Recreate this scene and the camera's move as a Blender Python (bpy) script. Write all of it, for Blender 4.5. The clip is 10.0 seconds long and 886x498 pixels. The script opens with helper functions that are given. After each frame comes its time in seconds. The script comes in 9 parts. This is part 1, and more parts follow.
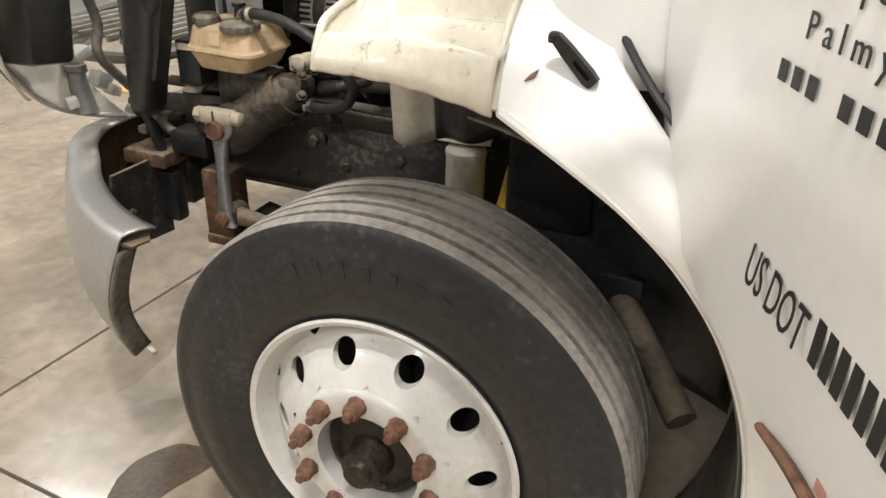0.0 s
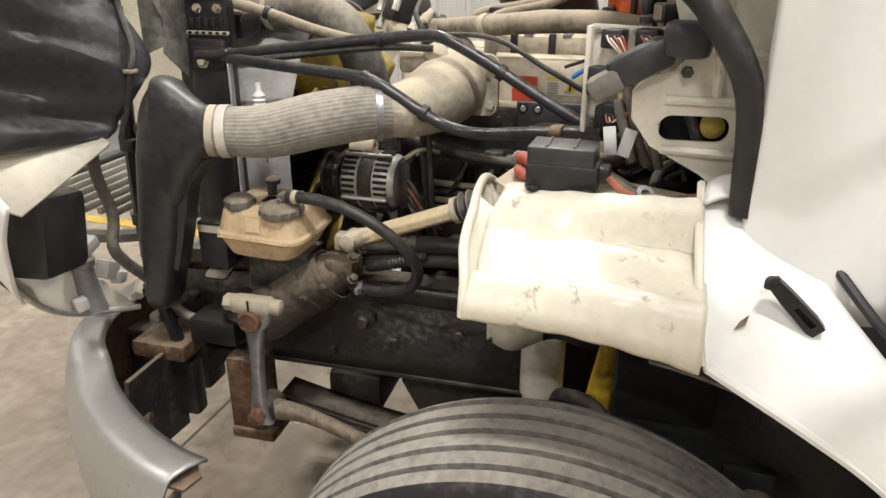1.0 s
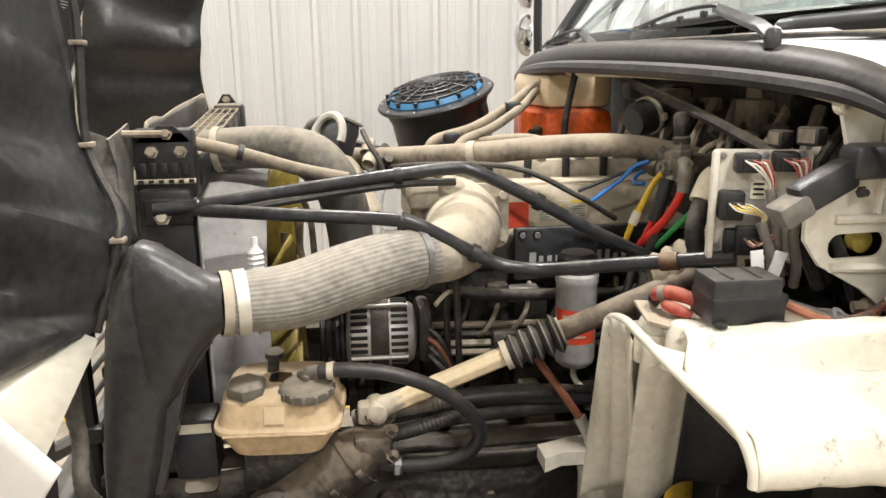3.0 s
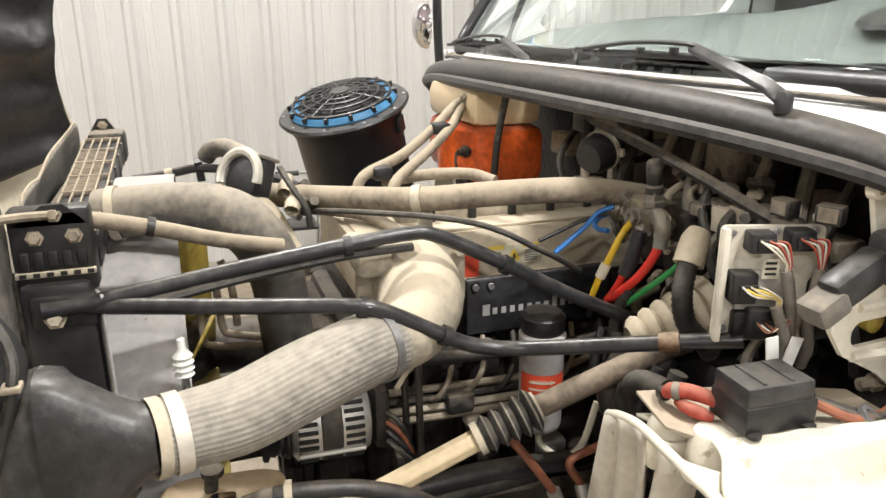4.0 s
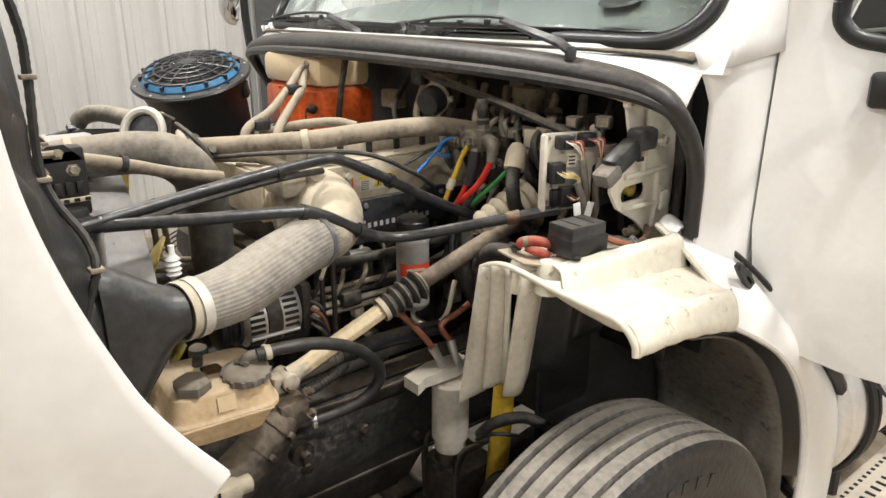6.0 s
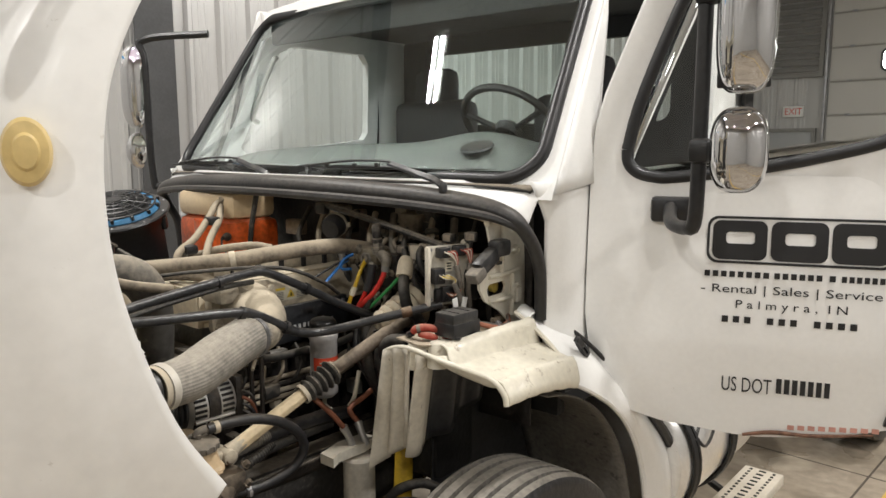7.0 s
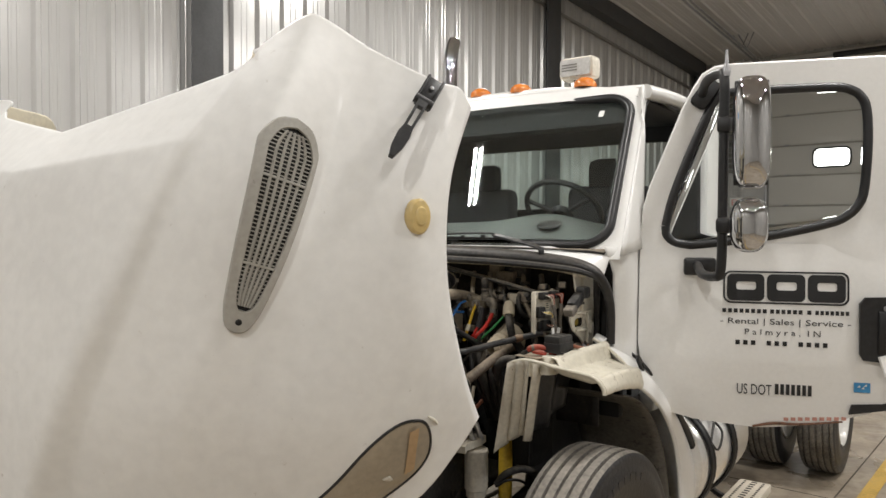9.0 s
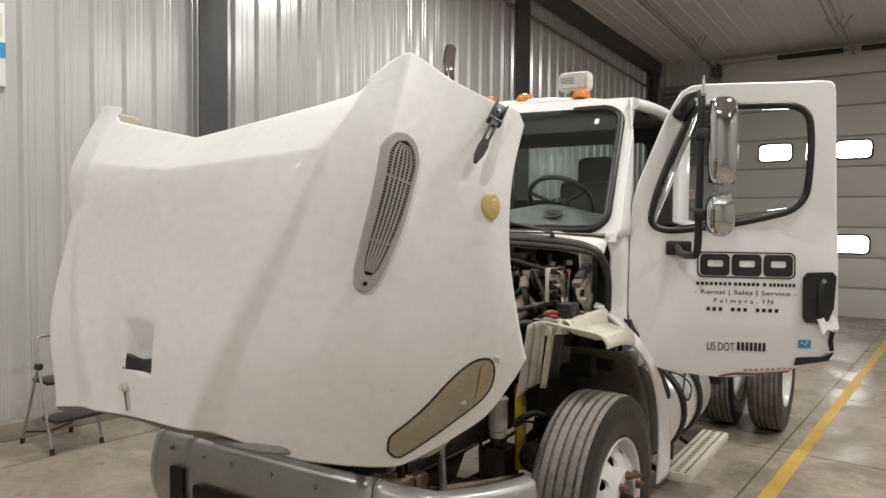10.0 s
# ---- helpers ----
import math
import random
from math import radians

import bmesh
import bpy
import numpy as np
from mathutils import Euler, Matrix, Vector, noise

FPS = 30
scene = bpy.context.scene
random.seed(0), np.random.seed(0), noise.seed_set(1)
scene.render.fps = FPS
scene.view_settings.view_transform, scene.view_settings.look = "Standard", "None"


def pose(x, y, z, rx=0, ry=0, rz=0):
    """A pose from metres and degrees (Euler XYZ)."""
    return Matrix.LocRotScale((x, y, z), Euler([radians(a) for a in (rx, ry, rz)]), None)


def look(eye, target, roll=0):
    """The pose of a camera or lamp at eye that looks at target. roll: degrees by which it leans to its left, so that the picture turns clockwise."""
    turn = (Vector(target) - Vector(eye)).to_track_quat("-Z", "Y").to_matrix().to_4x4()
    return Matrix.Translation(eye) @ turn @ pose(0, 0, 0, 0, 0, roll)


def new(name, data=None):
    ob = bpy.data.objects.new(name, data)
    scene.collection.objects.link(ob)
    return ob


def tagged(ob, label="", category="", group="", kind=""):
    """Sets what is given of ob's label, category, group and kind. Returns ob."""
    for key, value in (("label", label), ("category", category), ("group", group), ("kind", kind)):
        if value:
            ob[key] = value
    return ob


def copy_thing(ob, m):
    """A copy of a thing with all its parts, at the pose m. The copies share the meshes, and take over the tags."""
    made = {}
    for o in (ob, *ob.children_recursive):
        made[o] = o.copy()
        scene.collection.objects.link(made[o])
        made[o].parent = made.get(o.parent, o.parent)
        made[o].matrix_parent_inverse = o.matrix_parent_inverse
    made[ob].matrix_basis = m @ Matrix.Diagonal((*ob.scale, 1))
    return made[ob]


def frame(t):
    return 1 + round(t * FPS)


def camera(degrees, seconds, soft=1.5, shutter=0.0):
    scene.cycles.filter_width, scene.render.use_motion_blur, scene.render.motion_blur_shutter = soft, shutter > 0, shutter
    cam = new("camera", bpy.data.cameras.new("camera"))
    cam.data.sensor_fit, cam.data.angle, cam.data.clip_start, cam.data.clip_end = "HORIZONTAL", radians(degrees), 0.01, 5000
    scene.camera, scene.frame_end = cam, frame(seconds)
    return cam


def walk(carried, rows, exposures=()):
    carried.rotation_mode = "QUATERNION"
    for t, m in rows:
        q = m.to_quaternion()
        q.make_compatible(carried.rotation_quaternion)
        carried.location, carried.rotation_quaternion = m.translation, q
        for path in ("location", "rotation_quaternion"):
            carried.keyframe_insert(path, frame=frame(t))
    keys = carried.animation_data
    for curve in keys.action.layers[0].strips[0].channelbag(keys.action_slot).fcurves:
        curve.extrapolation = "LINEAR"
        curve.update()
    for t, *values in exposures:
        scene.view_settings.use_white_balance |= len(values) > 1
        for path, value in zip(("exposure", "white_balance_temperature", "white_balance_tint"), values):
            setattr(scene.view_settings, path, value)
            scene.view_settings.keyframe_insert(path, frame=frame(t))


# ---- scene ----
from mathutils.bvhtree import BVHTree

cam = camera(62.4, 10.0)
PATH = [
    (0, (2.014, 0.522, 1.57), (0.364, -0.122, 0.641), 1.8),
    (0.3, (1.933, 0.366, 1.641), (0.266, -0.257, 0.729), 0.8),
    (0.5, (1.9, 0.294, 1.668), (0.213, -0.321, 0.788), 0.4),
    (1, (1.857, 0.089, 1.736), (0.068, -0.381, 0.977), 0.1),
    (1.5, (1.782, -0.085, 1.772), (-0.088, -0.343, 1.112), -0.3),
    (2, (1.701, -0.269, 1.786), (-0.203, -0.366, 1.179), -0.4),
    (2.2, (1.696, -0.332, 1.781), (-0.214, -0.378, 1.189), -0.4),
    (3.3, (1.693, -0.636, 1.749), (-0.201, -0.241, 1.242), -0.6),
    (3.5, (1.636, -0.653, 1.794), (-0.229, -0.194, 1.236), -0.5),
    (4, (1.426, -0.694, 1.901), (-0.38, -0.067, 1.311), -0.3),
    (4.5, (1.434, -0.785, 1.97), (-0.248, -0.057, 1.17), 0.0),
    (5, (1.496, -0.861, 1.951), (-0.107, -0.058, 1.065), -0.0),
    (5.2, (1.523, -0.905, 1.937), (-0.053, -0.05, 1.052), -0.0),
    (6.3, (1.799, -1.272, 1.892), (0.39, 0.046, 1.363), -0.3),
    (6.5, (1.853, -1.338, 1.901), (0.484, 0.044, 1.438), -0.4),
    (7, (2.009, -1.546, 1.922), (0.722, -0.043, 1.635), -0.2),
    (7.5, (2.061, -1.733, 1.931), (0.787, -0.199, 1.778), -0.1),
    (8, (2.072, -2.0, 1.928), (0.815, -0.447, 1.846), 0.1),
    (8.5, (2.105, -2.284, 1.893), (0.88, -0.704, 1.841), 0.2),
    (9, (2.113, -2.624, 1.877), (0.919, -1.02, 1.826), 0.2),
    (9.5, (2.114, -3.023, 1.863), (0.966, -1.387, 1.801), 0.5),
    (10, (2.179, -3.377, 1.865), (1.094, -1.698, 1.785), 0.5),
]
EXPOSURE = [(0.0, 0.52), (1.0, 0.5), (2.0, 0.66), (3.5, 0.83), (4.5, 0.88), (5.2, 0.92), (6.5, 0.36), (8.0, -0.03), (10.0, -0.18)]
walk(cam, [(t, look(eye, target, roll)) for t, eye, target, roll in PATH], EXPOSURE)

# ---- light: double-tube strip lights under the ceiling, faint sky ----
XC = -0.14                                    # middle of the truck
HALL = Matrix.Translation((0, 0.06, 0)) @ Matrix.Rotation(radians(-3.3), 4, "Z")
LAMPZ, WEST, BACK, EAST, FRONT = 5.40, -4.42, 13.2, 9.5, -9.0
LEAN_WEST = 1.67                              # degrees by which the long wall closes in towards the back


def ceiling_z(y):
    """The ceiling rises from the back wall to a ridge and falls again."""
    return 5.45 + 0.088 * (min(BACK - y, 2 * (BACK + 2.0) - (BACK - y)))


def west_x(y):
    return WEST + math.tan(radians(LEAN_WEST)) * (y - FRONT)


STRIPS = [(2.3, -5.3), (2.3, 0.6), (2.3, 5.8), (-1.82, -5.6), (-1.82, -0.85), (-1.82, 3.9), (6.4, -4.6), (6.4, 0.6), (6.4, 5.8)]

world = bpy.data.worlds.new("world")
scene.world = world
world.use_nodes = True
world.node_tree.nodes["Background"].inputs[0].default_value = (0.75, 0.85, 1.0, 1)
world.node_tree.nodes["Background"].inputs[1].default_value = 0.35

for lx, ly in STRIPS:
    for sx in (-0.055, 0.055):
        lamp = bpy.data.lights.new("tube_lamp", "AREA")
        lamp.shape, lamp.size, lamp.size_y = "RECTANGLE", 0.045, 0.66
        lamp.energy, lamp.color = 62, (1.0, 0.975, 0.94)
        ob = new("tube_lamp", lamp)
        ob.matrix_world = HALL @ pose(lx + sx, ly, LAMPZ - 0.07)

# ---- mesh helpers ----
WM = {}


def thing(name, at, label, category, group="", kind=""):
    ob = new(name)
    ob.empty_display_size = 0.1
    ob.location = at
    WM[ob] = Matrix.Translation(at)
    return tagged(ob, label, category, group, kind)


def mesh_of(bm, materials, smooth=40):
    me = bpy.data.meshes.new("mesh")
    bmesh.ops.recalc_face_normals(bm, faces=bm.faces)
    bm.to_mesh(me)
    bm.free()
    for m in materials if isinstance(materials, (list, tuple)) else [materials]:
        me.materials.append(m)
    if smooth:
        me.polygons.foreach_set("use_smooth", [True] * len(me.polygons))
        me.set_sharp_from_angle(angle=radians(smooth))
    return me


def part(name, bm, material, parent=None, label="", smooth=40, thick=0.0, bevel=0.0, offset=-1, category="", kind=""):
    ob = new(name, mesh_of(bm, material, smooth))
    WM[ob] = Matrix()
    if parent is not None:
        ob.parent = parent
        ob.matrix_parent_inverse = WM[parent].inverted()
    if thick:
        m = ob.modifiers.new("thickness", "SOLIDIFY")
        m.thickness, m.offset = thick, offset
        if isinstance(material, (list, tuple)) and len(material) > 1:
            m.material_offset = 1
    if bevel:
        m = ob.modifiers.new("rounded", "BEVEL")
        m.width, m.segments, m.limit_method = bevel, 2, "ANGLE"
    return tagged(ob, label, category, kind=kind)


def spline(pts, res=6):
    """A smooth line through points of any number of values."""
    p = [np.array(q, float) for q in pts]
    if len(p) < 3:
        return [p[0] + (p[-1] - p[0]) * i / res for i in range(res + 1)]
    p = [2 * p[0] - p[1]] + p + [2 * p[-1] - p[-2]]
    out = []
    for i in range(1, len(p) - 2):
        a, b, c, d = p[i - 1:i + 3]
        for k in range(res):
            t = k / res
            out.append(0.5 * (2 * b + (c - a) * t + (2 * a - 5 * b + 4 * c - d) * t * t + (3 * b - a - 3 * c + d) * t ** 3))
    return out + [p[-2]]


def tube(pts, r, n=12, res=6, caps=True, bm=None, smooth_path=True, ribs=0.0, ribstep=2):
    """A hose or rod along a smooth path; r is one radius or one for each point; ribs: every other ring swells by that much."""
    bm = bm or bmesh.new()
    rr = r if isinstance(r, (list, tuple)) else [r] * len(pts)
    line = [np.r_[p, q] for p, q in zip(pts, rr)]
    line = spline(line, res) if smooth_path else line
    rings, up = [], None
    for i, p in enumerate(line):
        a, b = line[max(i - 1, 0)][:3], line[min(i + 1, len(line) - 1)][:3]
        d = Vector(b - a).normalized()
        if up is None:
            up = d.orthogonal().normalized()
        up = (up - d * up.dot(d)).normalized()
        side = d.cross(up)
        rad = float(p[3]) * (1 + (ribs if ribs and (i // (ribstep // 2 or 1)) % 2 else 0))
        rings.append([bm.verts.new(Vector(p[:3]) + rad * (math.cos(k * math.tau / n) * up + math.sin(k * math.tau / n) * side)) for k in range(n)])
    for a, b in zip(rings, rings[1:]):
        for k in range(n):
            bm.faces.new((a[k], a[(k + 1) % n], b[(k + 1) % n], b[k]))
    if caps:
        bm.faces.new(rings[0][::-1])
        bm.faces.new(rings[-1])
    return bm


def aim(at, way):
    """A frame whose z axis points along way."""
    return Matrix.Translation(at) @ Vector(way).to_track_quat("Z", "Y").to_matrix().to_4x4()


def lathe(profile, m=None, n=24, bm=None, close=False):
    """Turned about the z axis of m: profile rows of radius and height."""
    bm, m = bm or bmesh.new(), m or Matrix()
    rings = []
    for r, h in profile:
        if r < 1e-5:
            rings.append([bm.verts.new(m @ Vector((0, 0, h)))] * n)
        else:
            rings.append([bm.verts.new(m @ Vector((r * math.cos(k * math.tau / n), r * math.sin(k * math.tau / n), h))) for k in range(n)])
    for a, b in zip(rings, rings[1:] + ([rings[0]] if close else [])):
        for k in range(n):
            q = []
            for v in (a[k], a[(k + 1) % n], b[(k + 1) % n], b[k]):
                if v not in q:
                    q.append(v)
            if len(q) > 2:
                bm.faces.new(q)
    return bm


def rod(a, b, r, n=12, bm=None):
    return tube([a, b], r, n, 1, bm=bm, smooth_path=False)


def box(c, s, bevel=0.0, m=None, bm=None, segments=2):
    """A block with centre c and size s, its edges rounded by bevel, in the frame m."""
    one = bmesh.new()
    bmesh.ops.create_cube(one, size=1, matrix=Matrix.LocRotScale(c, None, s))
    if bevel:
        bmesh.ops.bevel(one, geom=one.edges[:], offset=bevel, segments=segments, profile=0.5, affect="EDGES")
    if m is not None:
        one.transform(m)
    return join(bm, one) if bm is not None else one


def join(bm, other):
    me = bpy.data.meshes.new("join")
    other.to_mesh(me)
    other.free()
    bm.from_mesh(me)
    bpy.data.meshes.remove(me)
    return bm


def plate(outline, h, m=None, bm=None, bevel=0.0):
    """A flat outline (x, y), h thick along z, in the frame m."""
    one = bmesh.new()
    low = [one.verts.new((x, y, 0)) for x, y in outline]
    top = [one.verts.new((x, y, h)) for x, y in outline]
    one.faces.new(low[::-1])
    one.faces.new(top)
    n = len(low)
    for i in range(n):
        one.faces.new((low[i], low[(i + 1) % n], top[(i + 1) % n], top[i]))
    if bevel:
        bmesh.ops.bevel(one, geom=[e for e in one.edges if len(e.link_faces) == 2 and e.calc_face_angle(0) > 1], offset=bevel, segments=2, profile=0.5, affect="EDGES")
    if m is not None:
        one.transform(m)
    return join(bm, one) if bm is not None else one


def sheet(f, nu, nv, bm=None, wrap=False):
    """A surface f(u, v) with u and v from 0 to 1."""
    bm = bm or bmesh.new()
    g = [[bm.verts.new(f(i / nu, j / nv)) for j in range(nv + 1)] for i in range(nu if wrap else nu + 1)]
    for i in range(nu):
        for j in range(nv):
            a, b = g[i], g[(i + 1) % len(g)]
            bm.faces.new((a[j], b[j], b[j + 1], a[j + 1]))
    return bm


def rounded(x0, y0, x1, y1, r, n=5):
    """The outline of a rectangle with round corners."""
    out = []
    for cx, cy, a in ((x1 - r, y1 - r, 0), (x0 + r, y1 - r, 90), (x0 + r, y0 + r, 180), (x1 - r, y0 + r, 270)):
        out += [(cx + r * math.cos(radians(a + 90 * k / n)), cy + r * math.sin(radians(a + 90 * k / n))) for k in range(n + 1)]
    return out


def star(poly, c, ang):
    """How far the outline poly lies from c in the direction ang."""
    d, best = (math.cos(ang), math.sin(ang)), 0.0
    for (ax, ay), (bx, by) in zip(poly, poly[1:] + poly[:1]):
        ex, ey = bx - ax, by - ay
        den = d[0] * ey - d[1] * ex
        if abs(den) > 1e-9:
            t = ((ax - c[0]) * ey - (ay - c[1]) * ex) / den
            s = ((ax - c[0]) * d[1] - (ay - c[1]) * d[0]) / den
            if t > 0 and -1e-6 <= s <= 1 + 1e-6:
                best = max(best, t)
    return best


def holed(outer, inner, h, put, c, n=72):
    """A plate h thick with an opening: outlines seen from c; put(x, y, depth) lays it into the world."""
    angles = sorted({round(k * math.tau / n, 4) for k in range(n)} | {round(math.atan2(y - c[1], x - c[0]) % math.tau, 4) for x, y in outer + inner})
    bm, loops = bmesh.new(), []
    for poly, d in ((outer, 0), (outer, h), (inner, h), (inner, 0)):
        loops.append([bm.verts.new(put(c[0] + star(poly, c, a) * math.cos(a), c[1] + star(poly, c, a) * math.sin(a), d)) for a in angles])
    for a, b in zip(loops, loops[1:] + loops[:1]):
        for i in range(len(angles)):
            j = (i + 1) % len(angles)
            bm.faces.new((a[i], a[j], b[j], b[i]))
    return bm


def words(text, size, m, material, parent, name="lettering", label="", width=None, align="LEFT"):
    """Flat lettering in the built-in font, in the plane of m."""
    curve = bpy.data.curves.new("text", "FONT")
    curve.body, curve.size, curve.align_x, curve.resolution_u, curve.extrude = text, size, align, 3, 0.0004
    ob = bpy.data.objects.new("text", curve)
    scene.collection.objects.link(ob)
    me = bpy.data.meshes.new_from_object(ob.evaluated_get(bpy.context.evaluated_depsgraph_get()))
    bpy.data.objects.remove(ob)
    bm = bmesh.new()
    bm.from_mesh(me)
    bpy.data.meshes.remove(me)
    if width:
        xs = [v.co.x for v in bm.verts]
        k = width / (max(xs) - min(xs))
        for v in bm.verts:
            v.co.x *= k
    bm.transform(m)
    return part(name, bm, material, parent, label, smooth=0)


# ---- materials ----
def mat(name, base, rough=0.5, metal=0.0, dust=0.0, var=0.15, scale=6.0, bump=0.1, fine=60.0, tint=(0.40, 0.33, 0.24), coat=0.0, spread=0.35, top=0.5, speck=0.0, speckcol=(0.03, 0.025, 0.02)):
    """A worn surface: base colour with mottling at two sizes, dust that gathers in patches and on top, fine relief."""
    if dust >= 0.1:
        spread, speck, var = spread * 0.5, speck or 0.45, min(0.5, var * 1.4)
    m = bpy.data.materials.new(name)
    m.use_nodes = True
    t = m.node_tree
    N, L = t.nodes.new, t.links.new
    b = t.nodes["Principled BSDF"]
    co = N("ShaderNodeTexCoord")
    big, small = N("ShaderNodeTexNoise"), N("ShaderNodeTexNoise")
    for node, sc, det in ((big, scale, 5), (small, fine, 4)):
        node.inputs["Scale"].default_value, node.inputs["Detail"].default_value = sc, det
        L(co.outputs["Object"], node.inputs["Vector"])
    mix = N("ShaderNodeMix")
    mix.data_type = "RGBA"
    mix.inputs["A"].default_value = (*[c * (1 - var) for c in base], 1)
    mix.inputs["B"].default_value = (*[min(c * (1 + var), 1) for c in base], 1)
    add = N("ShaderNodeMath")
    add.operation = "MULTIPLY_ADD"
    add.inputs[1].default_value, add.inputs[2].default_value = 0.5, 0.0
    L(small.outputs["Fac"], add.inputs[0])
    mid = N("ShaderNodeMath")
    mid.operation = "MULTIPLY_ADD"
    mid.inputs[1].default_value = 0.5
    L(big.outputs["Fac"], mid.inputs[0])
    L(add.outputs[0], mid.inputs[2])
    wide = N("ShaderNodeMapRange")
    wide.inputs["From Min"].default_value, wide.inputs["From Max"].default_value = 0.36, 0.64
    L(mid.outputs[0], wide.inputs["Value"])
    L(wide.outputs["Result"], mix.inputs["Factor"])
    colour = mix.outputs["Result"]
    if dust:
        geo, sep = N("ShaderNodeNewGeometry"), N("ShaderNodeSeparateXYZ")
        L(geo.outputs["Normal"], sep.inputs[0])
        up = N("ShaderNodeMapRange")
        up.inputs["From Min"].default_value, up.inputs["From Max"].default_value = -0.2, 1.0
        up.inputs["To Min"].default_value, up.inputs["To Max"].default_value = -top * 0.5, top * 0.5
        L(sep.outputs["Z"], up.inputs["Value"])
        s = N("ShaderNodeMath")
        s.operation = "ADD"
        L(mid.outputs[0], s.inputs[0])
        L(up.outputs["Result"], s.inputs[1])
        ramp = N("ShaderNodeMapRange")
        ramp.inputs["From Min"].default_value, ramp.inputs["From Max"].default_value = 0.5 - spread + (0.5 - dust) * 0.5, 0.5 + spread + (0.5 - dust) * 0.5
        ramp.inputs["To Max"].default_value = min(1.0, dust * 1.4)
        L(s.outputs[0], ramp.inputs["Value"])
        dm = N("ShaderNodeMix")
        dm.data_type = "RGBA"
        dm.inputs["B"].default_value = (*tint, 1)
        L(colour, dm.inputs["A"])
        L(ramp.outputs["Result"], dm.inputs["Factor"])
        colour = dm.outputs["Result"]
        rm = N("ShaderNodeMapRange")
        rm.inputs["To Min"].default_value, rm.inputs["To Max"].default_value = rough, 0.92
        L(ramp.outputs["Result"], rm.inputs["Value"])
        L(rm.outputs["Result"], b.inputs["Roughness"])
        mm = N("ShaderNodeMapRange")
        mm.inputs["To Min"].default_value, mm.inputs["To Max"].default_value = metal, 0.0
        L(ramp.outputs["Result"], mm.inputs["Value"])
        L(mm.outputs["Result"], b.inputs["Metallic"])
    else:
        rv = N("ShaderNodeMapRange")
        rv.inputs["To Min"].default_value, rv.inputs["To Max"].default_value = rough * 0.8, min(1, rough * 1.2)
        L(mid.outputs[0], rv.inputs["Value"])
        L(rv.outputs["Result"], b.inputs["Roughness"])
        b.inputs["Metallic"].default_value = metal
    if speck:
        sp = N("ShaderNodeTexNoise")
        sp.inputs["Scale"].default_value, sp.inputs["Detail"].default_value, sp.inputs["Roughness"].default_value = 23, 6, 0.7
        L(co.outputs["Object"], sp.inputs["Vector"])
        sr = N("ShaderNodeMapRange")
        sr.inputs["From Min"].default_value, sr.inputs["From Max"].default_value = 0.72 - speck * 0.12, 0.78 - speck * 0.1
        sr.inputs["To Max"].default_value = 0.7
        L(sp.outputs["Fac"], sr.inputs["Value"])
        sm = N("ShaderNodeMix")
        sm.data_type = "RGBA"
        sm.inputs["B"].default_value = (*speckcol, 1)
        L(colour, sm.inputs["A"])
        L(sr.outputs["Result"], sm.inputs["Factor"])
        colour = sm.outputs["Result"]
    L(colour, b.inputs["Base Color"])
    b.inputs["Coat Weight"].default_value = coat
    b.inputs["Coat Roughness"].default_value = 0.12
    if bump:
        bn = N("ShaderNodeBump")
        bn.inputs["Strength"].default_value, bn.inputs["Distance"].default_value = bump, 0.01
        L(small.outputs["Fac"], bn.inputs["Height"])
        L(bn.outputs["Normal"], b.inputs["Normal"])
    return m


def glow(name, colour, strength):
    m = bpy.data.materials.new(name)
    m.use_nodes = True
    b = m.node_tree.nodes["Principled BSDF"]
    b.inputs["Base Color"].default_value = (*colour, 1)
    b.inputs["Emission Color"].default_value = (*colour, 1)
    b.inputs["Emission Strength"].default_value = strength
    return m


def clear(name, colour, rough=0.02, trans=1.0, ior=1.45):
    m = bpy.data.materials.new(name)
    m.use_nodes = True
    b = m.node_tree.nodes["Principled BSDF"]
    b.inputs["Base Color"].default_value = (*colour, 1)
    b.inputs["Roughness"].default_value = rough
    b.inputs["Transmission Weight"].default_value = trans
    b.inputs["IOR"].default_value = ior
    return m


WHITE = mat("white_truck_paint", (0.79, 0.785, 0.765), 0.32, var=0.025, scale=1.6, bump=0.015, coat=0.35, speck=0.12, speckcol=(0.45, 0.42, 0.36))
HOODPAINT = mat("weathered_white_hood", (0.77, 0.765, 0.745), 0.50, var=0.05, scale=2.2, fine=25, bump=0.02, coat=0.05, speck=0.5, speckcol=(0.5, 0.47, 0.42))
CREAM = mat("cream_fibreglass", (0.72, 0.66, 0.52), 0.55, dust=0.18, var=0.08, scale=9, bump=0.12, top=0.1, speck=0.3)
FENDER = mat("cream_white_fender", (0.63, 0.59, 0.49), 0.42, var=0.09, scale=5, bump=0.08, coat=0.2, speck=0.9, speckcol=(0.22, 0.17, 0.11))
BRACKETCREAM = mat("cream_cast_bracket", (0.70, 0.66, 0.56), 0.5, dust=0.12, var=0.07, scale=12, bump=0.1, top=0.1, speck=0.5)
DIRTYWHITE = mat("dirty_white_moulding", (0.62, 0.58, 0.49), 0.55, dust=0.3, var=0.1, scale=9, bump=0.1, speck=0.5)
LINER = mat("black_moulded_liner", (0.026, 0.026, 0.027), 0.36, dust=0.14, var=0.3, scale=5, bump=0.10, tint=(0.32, 0.29, 0.24), spread=0.35)
BLACK = mat("black_plastic", (0.014, 0.014, 0.015), 0.42, dust=0.10, var=0.3, bump=0.06, tint=(0.25, 0.21, 0.16))
